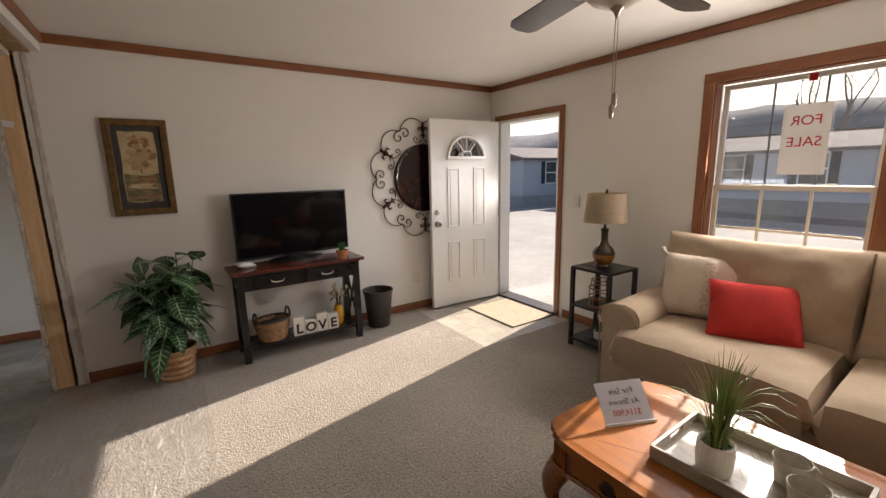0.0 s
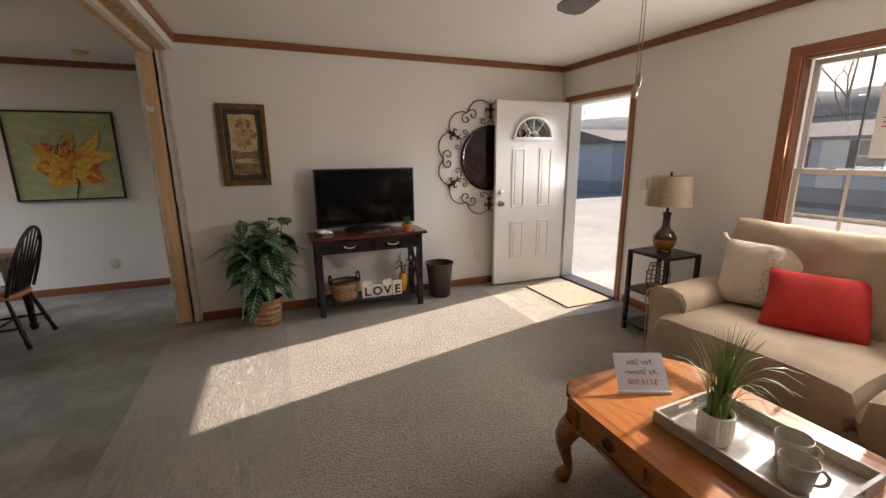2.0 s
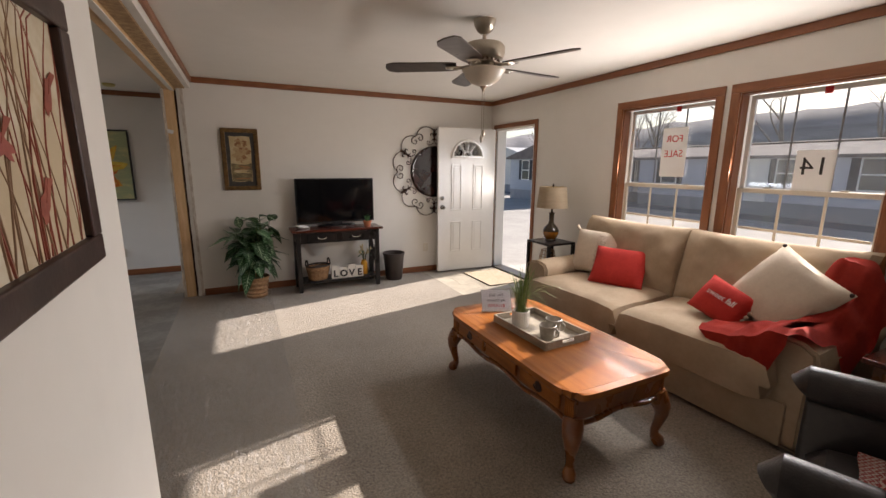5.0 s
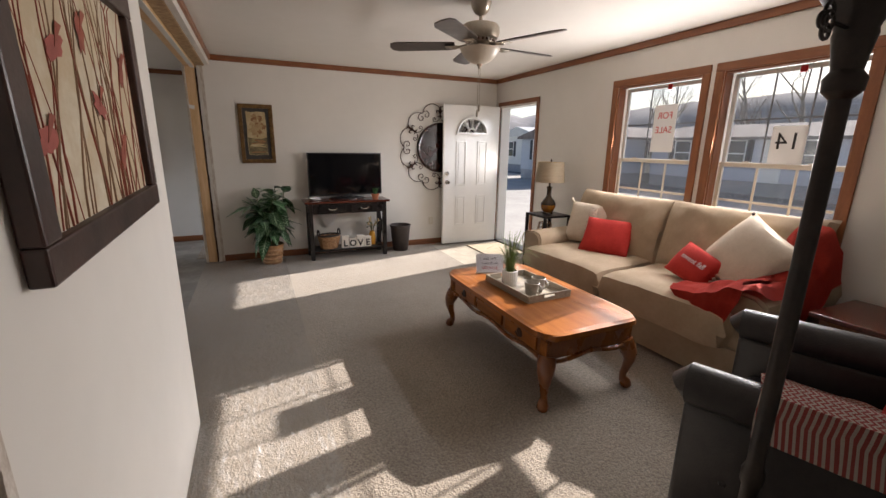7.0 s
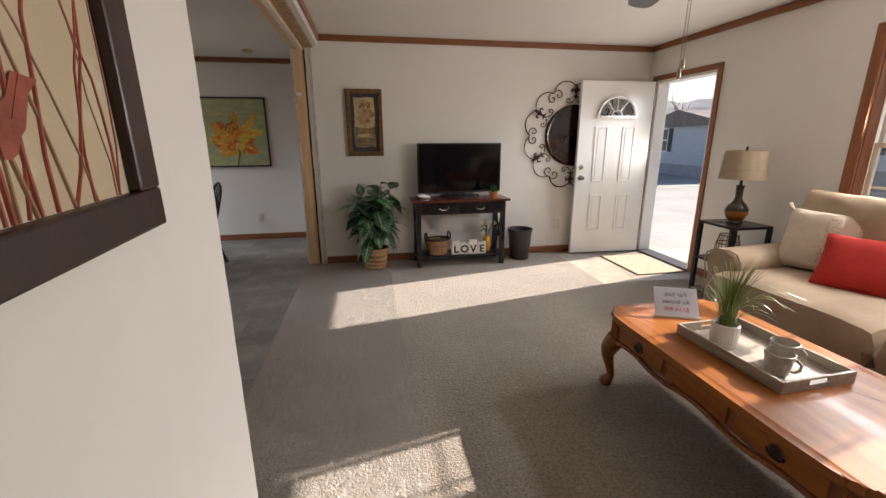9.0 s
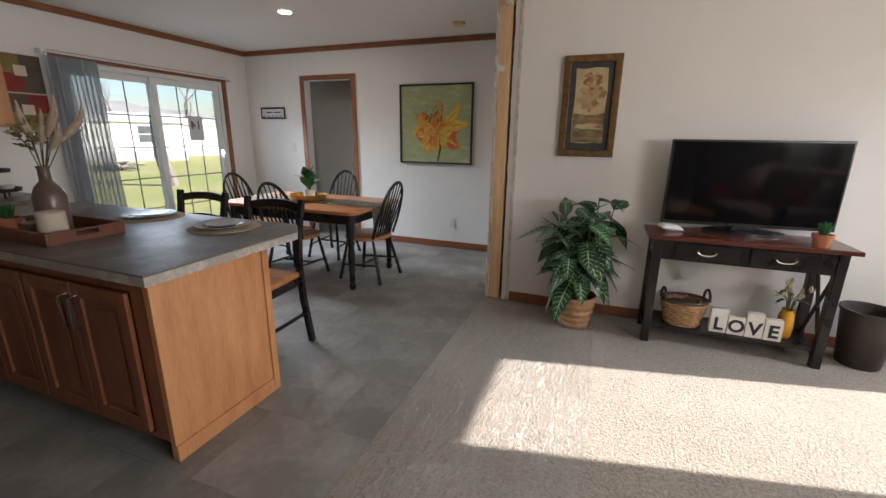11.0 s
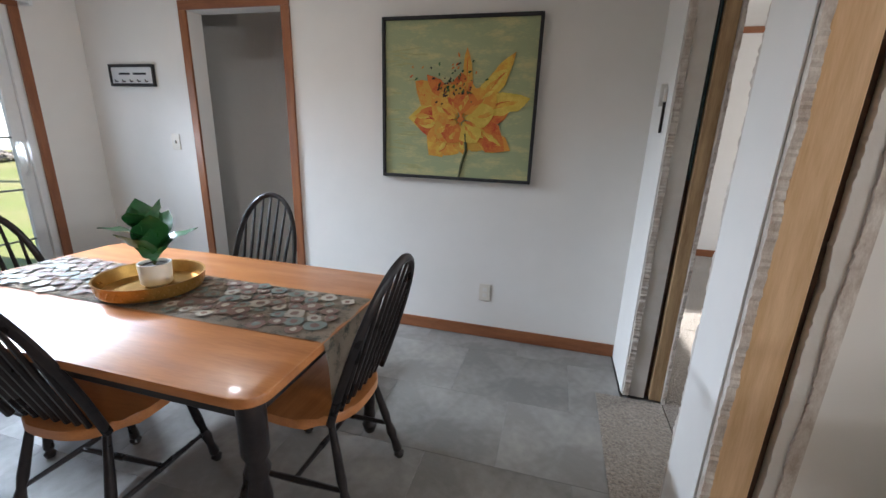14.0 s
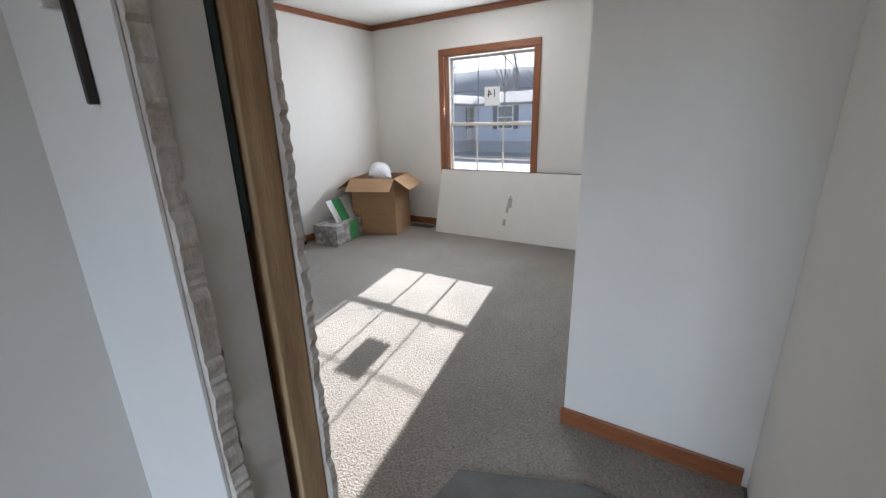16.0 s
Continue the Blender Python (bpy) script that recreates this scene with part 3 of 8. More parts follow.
# ---- windows ----
def sash_window(name, u0, u1, z0, z1, rail, rows=2):
    """Single-hung window in the east wall with wood jamb liner, two sashes and muntin bars."""
    win = thing(name, (EAST, (u0 + u1) / 2, z0), "single-hung window with almond vinyl sashes and muntins", "window", "single-hung windows", "structure")
    h, w = z1 - z0, u1 - u0
    a, b, r = -w / 2, w / 2, rail - z0
    for k, (y0, y1, zz0, zz1, m) in enumerate(((a, a + 0.012, 0, h, TRIMZ), (b - 0.012, b, 0, h, TRIMZ), (a + 0.012, b - 0.012, h - 0.012, h, TRIM), (a + 0.012, b - 0.012, 0, 0.012, TRIM))):
        part("jamb_liner", box(0.001, 0.085, y0, y1, zz0, zz1), m, win)
    a, b = a + 0.014, b - 0.014
    part("sill", box(0.085, 0.138, a, b, 0.013, 0.035, 0.004), VINYLWHITE, win, "white vinyl sill")
    for nm, lo, hi, x0 in (("upper_sash", r, h - 0.013, 0.112), ("lower_sash", 0.036, r + 0.03, 0.086)):
        x1, t = x0 + 0.024, 0.034
        fr = join(box(x0, x1, a, a + t, lo, hi, 0.003), box(x0, x1, b - t, b, lo, hi, 0.003), box(x0, x1, a + t, b - t, lo, lo + t, 0.003), box(x0, x1, a + t, b - t, hi - t, hi, 0.003))
        sash = part(nm, fr, ALMOND if nm == "lower_sash" else VINYLWHITE, win)
        gl = part("pane", box(x0 + 0.010, x0 + 0.013, a + t, b - t, lo + t, hi - t), PANE, sash)
        gl.visible_shadow = False
        bars, wd = (MUNTIN, 0.006) if nm == "upper_sash" else (ALMOND, 0.009)
        for k in (1, 2):
            y = a + t + (b - a - 2 * t) * k / 3
            part("muntin", box(x0 + 0.005, x0 + 0.010, y - wd, y + wd, lo + t, hi - t), bars, sash)
        z = lo + t + (hi - lo - 2 * t) * (0.5 if nm == "upper_sash" else 0.30)
        for k in range(3):
            y0, y1 = (a + t + (b - a - 2 * t) * (k + j) / 3 for j in (0, 1))
            part("muntin", box(x0 + 0.005, x0 + 0.009, y0 + wd, y1 - wd, z - wd, z + wd), bars, sash)
    for y in (-w / 4, w / 4):
        part("sash_lock", box(0.074, 0.085, y - 0.025, y + 0.025, r + 0.031, r + 0.044, 0.003), NICKEL, win)
    return win


sash_window("window_1", *WIN1, 1.34)
sash_window("window_2", *WIN2, 1.34)
sash_window("window_3", *BWIN, 1.235)


# sheets taped to the panes: the writing faces outdoors and shows through reversed
def taped_sign(at, w, h, words, ink, size, gap, label):
    s = thing("paper_sign", at, label, "sign", "paper signs in the windows")
    part("sheet", box(-w / 2, w / 2, -h / 2, h / 2, -0.001, 0.001), SIGNPAPER, s)
    for k, word in enumerate(words):
        text(word, size, pose(0, (len(words) - 1) * gap / 2 - k * gap + h * 0.12, 0.0022) @ Matrix.Diagonal((-1, 1, 1, 1)), ink, s, depth=0.0008)
    return s


taped_sign((EAST + 0.100, 1.165, 1.655, 90, 0, -90), 0.24, 0.43, ("FOR", "SALE"), REDINK, 0.085, 0.13, "white paper sign reading FOR SALE in red, taped to the window")
taped_sign((EAST + 0.100, 0.115, 1.495, 90, 0, -90), 0.225, 0.30, ("14",), BLACKINK, 0.17, 0.1, "white paper sign with a black 14, taped to the window")
taped_sign((EAST + 0.100, 6.70, 1.55, 90, 0, -90), 0.19, 0.20, ("14",), BLACKINK, 0.12, 0.1, "small white paper sign with a 14, taped to the bedroom window")
for y, z in ((1.16, 2.03), (0.11, 2.03)):
    s = thing("sticker", (EAST + 0.108, y, z), "small red square sticker on the glass", "sticker", "red stickers")
    part("label_square", box(-0.001, 0.001, -0.022, 0.022, -0.022, 0.022), REDINK, s)


# ---- front door ----
def front_door():
    d = thing("door_1", pose(3.352, 3.925, 0.02, 0, 0, 180 - 1.5), "open white six-panel steel door with fan light", "door", kind="structure")
    L, H, T = 0.905, 2.022, 0.044
    c, rad, zc = L / 2, 0.235, 1.64
    pts = [(c - rad + 0.0, zc)] + [(c + rad * math.cos(math.pi * (1 - k / 16)), zc + rad * 0.92 * math.sin(math.pi * k / 16)) for k in range(1, 16)] + [(c + rad, zc)]
    # slab with an arched hole, built as columns above the arch
    bm = bmesh.new()

    def solid(pts2):
        lo = [bm.verts.new((x, 0, z)) for x, z in pts2]
        hi = [bm.verts.new((x, T, z)) for x, z in pts2]
        bm.faces.new(lo), bm.faces.new(hi[::-1])
        for k in range(len(lo)):
            j = (k + 1) % len(lo)
            bm.faces.new((lo[j], lo[k], hi[k], hi[j]))

    solid([(0, 0), (L, 0), (L, zc), (0, zc)])
    solid([(0, zc), (c - rad, zc), (c - rad, H), (0, H)])
    solid([(c + rad, zc), (L, zc), (L, H), (c + rad, H)])
    for (xa, za), (xb, zb) in zip(pts, pts[1:]):
        solid([(xa, za), (xb, zb), (xb, H), (xa, H)])
    bmesh.ops.recalc_face_normals(bm, faces=bm.faces)
    part("slab", bm, DOORWHITE, d)
    for x0, x1 in ((0.20, 0.36), (0.545, 0.705)):
        for z0, z1 in ((0.28, 0.72), (0.88, 1.52)):
            for face in (1, -1):
                y = T if face > 0 else 0
                b1 = join(*[box(*q, 0.003) for q in ((x0, x1, y, y + face * 0.008, z0, z0 + 0.016), (x0, x1, y, y + face * 0.008, z1 - 0.016, z1), (x0, x0 + 0.016, y, y + face * 0.008, z0 + 0.016, z1 - 0.016), (x1 - 0.016, x1, y, y + face * 0.008, z0 + 0.016, z1 - 0.016))])
                p = part("panel_moulding", b1, DOORWHITE, d)
                part("panel_field", box(x0 + 0.035, x1 - 0.035, y, y + face * 0.005, z0 + 0.035, z1 - 0.035, 0.003), DOORWHITE, p)
    for y in (-0.008, T + 0.008):
        fr = tube([(x, y, z) for x, z in pts], 0.017, 8)
        f = part("fan_light_frame", join(fr, box(c - rad - 0.02, c + rad + 0.02, y - 0.012, y + 0.012, zc - 0.028, zc + 0.004, 0.004)), DOORWHITE, d, smooth=True)
        for ang in (55, 90, 125):
            e = (c + rad * math.cos(radians(ang)), y, zc + rad * 0.9 * math.sin(radians(ang)))
            part("fan_light_bar", tube([(c + 0.06 * math.cos(radians(ang)), y, zc + 0.05 * math.sin(radians(ang))), e], 0.008, 6), DOORWHITE, f)
        part("fan_light_bar", tube([(c + 0.065 * math.cos(radians(a)), y, zc + 0.06 * math.sin(radians(a))) for a in range(0, 181, 20)], 0.008, 6), DOORWHITE, f)
    g = bmesh.new()
    g.faces.new([g.verts.new((x, T / 2, z)) for x, z in pts])
    bmesh.ops.solidify(g, geom=g.faces[:], thickness=0.003)
    part("fan_light_pane", g, PANE, d)
    for z, nm in ((0.93, "knob"), (1.055, "deadbolt")):
        for y, s in ((T, 1), (0, -1)):
            k = lathe([(0.032, 0), (0.032, 0.008), (0.014, 0.012), (0.014, 0.03), (0.026, 0.04), (0.028, 0.055), (0.018, 0.068)] if nm == "knob" else [(0.03, 0), (0.03, 0.012), (0.02, 0.022), (0.005, 0.024)], 18)
            part(nm, moved(k, pose(0.845, y, z, -90 * s)), CHROME, d, "brushed chrome " + nm, smooth=True)
    for z in (0.2, 1.0, 1.8):
        part("hinge", tube([(0.0, T + 0.004, z - 0.05), (0.0, T + 0.004, z + 0.05)], 0.008), CHROME, d)


front_door()
structure("door_frame", join(box(EAST + 0.001, EAST + 0.15, DOOR[1] - 0.03, DOOR[1] - 0.001, 0, DOOR[3] - 0.03, 0.004), box(EAST + 0.001, EAST + 0.15, DOOR[0] + 0.001, DOOR[0] + 0.03, 0, DOOR[3] - 0.03, 0.004), box(EAST + 0.001, EAST + 0.15, DOOR[0] + 0.001, DOOR[1] - 0.001, DOOR[3] - 0.03, DOOR[3] - 0.001, 0.004)), DOORWHITE, "white painted door frame", "door frame")
structure("threshold", box(EAST - 0.03, EAST + 0.16, DOOR[0], DOOR[1], -0.012, 0.018, 0.006), mat("dark_threshold", (0.06, 0.05, 0.045), (0.1, 0.09, 0.08), 30, 0.45, metal=0.4), "dark metal door threshold", "threshold")


# ---- sliding door ----
def slider():
    y0, y1, z0, z1 = SLIDE
    d = thing("door_2", (DW, (y0 + y1) / 2, z0), "white sliding patio door with muntin grids", "door", kind="structure")
    h, w = z1 - z0, y1 - y0
    a, b = -w / 2, w / 2
    part("frame", join(box(-0.138, -0.002, a + 0.001, a + 0.045, 0, h - 0.001, 0.004), box(-0.138, -0.002, b - 0.045, b - 0.001, 0, h - 0.001, 0.004), box(-0.138, -0.002, a + 0.045, b - 0.045, h - 0.05, h - 0.001, 0.004), box(-0.138, -0.002, a + 0.045, b - 0.045, 0, 0.04, 0.004)), VINYLWHITE, d)
    for k, (u0, u1, x0) in enumerate(((a + 0.046, 0.035, -0.105), (-0.035, b - 0.046, -0.06))):
        t, lo, hi, x1 = 0.07, 0.041, h - 0.051, x0 + 0.038
        p = part("door_panel", join(box(x0, x1, u0, u0 + t, lo, hi, 0.004), box(x0, x1, u1 - t, u1, lo, hi, 0.004), box(x0, x1, u0 + t, u1 - t, lo, lo + 0.09, 0.004), box(x0, x1, u0 + t, u1 - t, hi - t, hi, 0.004)), VINYLWHITE, d)
        part("pane", box(x0 + 0.018, x0 + 0.022, u0 + t, u1 - t, lo + 0.09, hi - t), PANE, p).visible_shadow = False
        for j in (1, 2):
            y = u0 + t + (u1 - u0 - 2 * t) * j / 3
            part("muntin", box(x0 + 0.012, x0 + 0.017, y - 0.006, y + 0.006, lo + 0.09, hi - t), MUNTIN, p)
        for j in range(1, 5):
            z = lo + 0.09 + (hi - t - lo - 0.09) * j / 5
            part("muntin", box(x0 + 0.024, x0 + 0.028, u0 + t, u1 - t, z - 0.006, z + 0.006), MUNTIN, p)
    part("door_pull", tube([(-0.02, b - 0.085, 0.92), (0.01, b - 0.085, 0.95), (0.018, b - 0.085, 1.03), (0.01, b - 0.085, 1.11), (-0.02, b - 0.085, 1.14)], 0.011), VINYLWHITE, d, "white pull handle", smooth=True)


slider()
taped_sign((DW - 0.031, 4.67, 1.42, 90, 0, 90), 0.20, 0.29, ("14",), BLACKINK, 0.15, 0.1, "white paper sign with a 14, taped to the patio door")


# ---- floors ----
def sheet(name, x0, x1, y0, y1, z, material, label, category, wavy=0.0, step=0.08):
    bm = bmesh.new()
    nx, ny = max(1, int((x1 - x0) / step)), max(1, int((y1 - y0) / step))
    g = [[bm.verts.new((x0 + (x1 - x0) * i / nx, y0 + (y1 - y0) * j / ny, z + wavy * noise.noise((i * 0.9, j * 0.9, 3.1)))) for j in range(ny + 1)] for i in range(nx + 1)]
    for i in range(nx):
        for j in range(ny):
            bm.faces.new((g[i][j], g[i + 1][j], g[i + 1][j + 1], g[i][j + 1]))
    edge = [e for e in bm.edges if e.is_boundary]
    low = bmesh.ops.extrude_edge_only(bm, edges=edge)["geom"]
    for v in low:
        if isinstance(v, bmesh.types.BMVert):
            v.co.z = -0.013
    return structure(name, bm, material, label, category, smooth=True)


ENTRY = (2.28, EAST, 2.82, NORTH)
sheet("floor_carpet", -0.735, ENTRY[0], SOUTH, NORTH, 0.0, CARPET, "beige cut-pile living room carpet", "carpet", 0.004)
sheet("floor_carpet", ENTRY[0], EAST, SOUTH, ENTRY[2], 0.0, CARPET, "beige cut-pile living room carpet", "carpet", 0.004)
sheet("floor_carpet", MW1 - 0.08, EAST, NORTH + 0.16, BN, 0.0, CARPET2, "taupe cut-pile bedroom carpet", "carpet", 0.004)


# ---- living room: sofa ----
def sofa():
    s = thing("sofa", pose(2.955, 0.70, 0, 0, 0, -88), "tan upholstered two-seat sofa with rolled arms", "sofa")
    # local: x along the sofa, front faces -y
    W, D = 2.26, 0.86
    part("base", box(-W / 2 + 0.05, W / 2 - 0.05, -0.455, 0.38, 0.03, 0.30, 0.03, 3), SOFA, s, smooth=True)
    part("skirt", box(-W / 2 + 0.08, W / 2 - 0.08, -0.482, -0.457, 0.025, 0.275, 0.008), SOFA, s, smooth=True)
    for k in (-1, 1):
        prof = [(-0.115, 0.03), (0.115, 0.03), (0.115, 0.46), (0.135, 0.52), (0.135, 0.575), (0.10, 0.625), (0.03, 0.645), (-0.06, 0.635), (-0.125, 0.595), (-0.14, 0.53), (-0.12, 0.46)]
        bm = bmesh.new()
        a = [bm.verts.new((k * (W / 2 - 0.12) + k * -x, -0.465, z)) for x, z in prof]
        b = [bm.verts.new((k * (W / 2 - 0.12) + k * -x, 0.40, z + 0.02)) for x, z in prof]
        bm.faces.new(a), bm.faces.new(b[::-1])
        for i in range(len(prof)):
            j = (i + 1) % len(prof)
            bm.faces.new((a[j], a[i], b[i], b[j]))
        bmesh.ops.recalc_face_normals(bm, faces=bm.faces)
        bmesh.ops.bevel(bm, geom=[e for e in bm.edges if e.verts[0].co.y < -0.46 and e.verts[1].co.y < -0.46], offset=0.02, segments=3, affect="EDGES")
        arm = part("arm", bm, SOFA, s, smooth=True)
        part("arm_piping", tube([(k * (W / 2 - 0.12) + k * -x, -0.468, z) for x, z in prof], 0.005, 6, True), SOFA, arm, smooth=True)
        for y in (-0.40, 0.33):
            part("foot", lathe([(0.022, 0), (0.028, 0.03)], 12, (k * (W / 2 - 0.12), y, 0)), OAKDARK, s)
    part("back_frame", box(-W / 2 + 0.10, W / 2 - 0.10, 0.22, 0.42, 0.28, 0.86, 0.05, 4), SOFA, s, smooth=True)
    for k in (-1, 1):
        c = cushion(1.02, 0.92, 0.29, 0.24, 26, 5.5, 0.012)
        seat = part("seat_cushion", moved(c, pose(k * 0.497, -0.14, 0.392, 1.5, 0, 0)), SOFA, s, smooth=True)
        b = cushion(1.13, 0.63, 0.34, 0.42, 30, 3.3, 0.034)
        part("back_cushion", moved(b, pose(k * 0.53, 0.215, 0.74, 75, 0, k * 1.5)), SOFA, s, smooth=True)


sofa()


def pillow(name, m, w, h, t, material, label, trims=None):
    p = thing(name, m, label, "pillow")
    part("cover", cushion(w, h, t, 0.42, 14, 2.6), material, p, smooth=True)
    return p


# pillows: local z is the thin way, local y up
red = pillow("throw_pillow", pose(2.87, 1.105, 0.665, 90 - 35, 0, -66), 0.46, 0.38, 0.15, RED, "bright red woven throw pillow leaning on the sofa")
for k in range(12):
    part("tassel_knot", lathe([(0.004, 0), (0.009, 0.006), (0.004, 0.014)], 8, (-0.13 + 0.024 * k, 0.14, 0.028 - 0.001 * abs(k - 6))), mat("coral_yarn", (0.62, 0.12, 0.07)) if k == 0 else MATS["coral_yarn"], red)
cream = pillow("throw_pillow", pose(2.955, 1.44, 0.735, 90 - 20, 0, -72), 0.46, 0.42, 0.15, CREAM, "cream woven pillow with a patterned center band and fringe")
part("pattern_band", moved(cushion(0.15, 0.40, 0.155, 0.42, 10, 2.6), pose(0.05, 0, 0.004)), mat("brown_weave", (0.36, 0.25, 0.18), (0.62, 0.52, 0.42), 60, 0.95, 0.5, 200, amount=0.9), cream, "brown diamond-woven band", smooth=True)
for kx in (-1, 1):
    for ky in (-1, 1):
        part("corner_tassel", tube([(kx * 0.21, ky * 0.19, 0), (kx * 0.24, ky * 0.215, 0.0), (kx * 0.25, ky * 0.235, -0.005)], [0.008, 0.014, 0.016], 8), CREAM, cream, smooth=True)
fall = pillow("throw_pillow", pose(2.80, 0.185, 0.645, 90 - 35, 14, -100), 0.36, 0.27, 0.13, RED, "small red pillow with white script and pompoms")
text("sweet fall", 0.055, pose(0.01, 0.015, 0.064), SIGNPAPER, fall, "script_lettering")
for k in range(9):
    part("pompom", lathe([(0.004, -0.012), (0.011, -0.006), (0.013, 0), (0.011, 0.006), (0.004, 0.012)], 10, (0.178, -0.125 + 0.031 * k, 0)), CREAM, fall, smooth=True)
big = pillow("throw_pillow", pose(2.93, -0.08, 0.76, 90 - 30, 25, -108), 0.50, 0.48, 0.20, CREAM, "large plain cream pillow with dark corner tassels")
for kx, ky in ((-1, 1), (1, 1)):
    part("corner_tassel", lathe([(0.005, 0), (0.014, 0.01), (0.006, 0.02)], 8, (kx * 0.235, ky * 0.225, 0)), BROWNFRAME, big)


def cloth_over(name, label, category, material, spine, section, amp, seed, ragged=0.03, thick=0.006):
    """Cloth laid over furniture. spine: (x, drop, left y, right y) along its length; section(y): height of what lies under it."""
    t = thing(name, (0, 0, 0), label, category)
    bm = bmesh.new()
    m, fine, rows = 34, 4, []
    pts = [tuple(p + (q - p) * k / fine for p, q in zip(u, v)) for u, v in zip(spine, spine[1:]) for k in range(fine)] + [spine[-1]]
    for i, (x, drop, y0, y1) in enumerate(pts):
        row = []
        for j in range(m + 1):
            f = j / m
            edge = ragged * noise.noise((i * 0.23, 3.0 * (f > 0.5), seed)) * abs(2 * f - 1)
            y = y0 + (y1 - y0) * f + edge
            wave = noise.noise((x * 3.0 + seed, y * 9.0 + x * 4.0, drop * 2.0)) + 0.5 * noise.noise((x * 9.0, y * 19.0, seed + drop * 3.0))
            lift = amp * max(-0.15, wave)
            row.append(bm.verts.new((x - (0.6 * lift if drop else 0.0), y, section(x, y) - drop + 0.010 + (0.3 if drop else 1.0) * max(0.0, lift))))
        rows.append(row)
    for p, q in zip(rows, rows[1:]):
        for j in range(m):
            bm.faces.new((p[j], p[j + 1], q[j + 1], q[j]))
    bmesh.ops.solidify(bm, geom=bm.faces[:], thickness=-thick)
    bmesh.ops.recalc_face_normals(bm, faces=bm.faces)
    part("cloth", bm, material, t, smooth=True)
    return t


def ramp(v, stops):
    """Height at v between (place, height) stops in rising order, eased."""
    if v <= stops[0][0]:
        return stops[0][1]
    for (p, h), (q, k) in zip(stops, stops[1:]):
        if v <= q:
            f = (v - p) / (q - p)
            return h + (k - h) * f * f * (3 - 2 * f)
    return stops[-1][1]


def sofa_end(x, y):
    arm = ramp(y, [(-0.475, 0.40), (-0.445, 0.60), (-0.37, 0.685), (-0.27, 0.685), (-0.17, 0.61), (-0.05, 0.575), (0.12, 0.555)])
    return arm + ramp(x, [(2.80, 0.0), (3.02, 0.12), (3.14, 0.30), (3.25, 0.32)]) * ramp(y, [(-0.50, 0.75), (-0.30, 1.0)])


# red throw spilling from the back corner over the sofa arm
cloth_over("throw_blanket", "crumpled red throw blanket over the sofa arm and back", "blanket", REDTHROW, [(3.24, 0.0, -0.48, -0.14), (3.10, 0.0, -0.49, -0.12), (2.95, 0.0, -0.49, -0.10), (2.80, 0.0, -0.48, -0.02), (2.65, 0.0, -0.44, 0.10), (2.52, 0.0, -0.40, 0.13), (2.455, 0.02, -0.36, 0.10), (2.432, 0.12, -0.32, 0.02), (2.426, 0.24, -0.28, -0.10), (2.424, 0.31, -0.25, -0.16)], sofa_end, 0.055, 2.7)


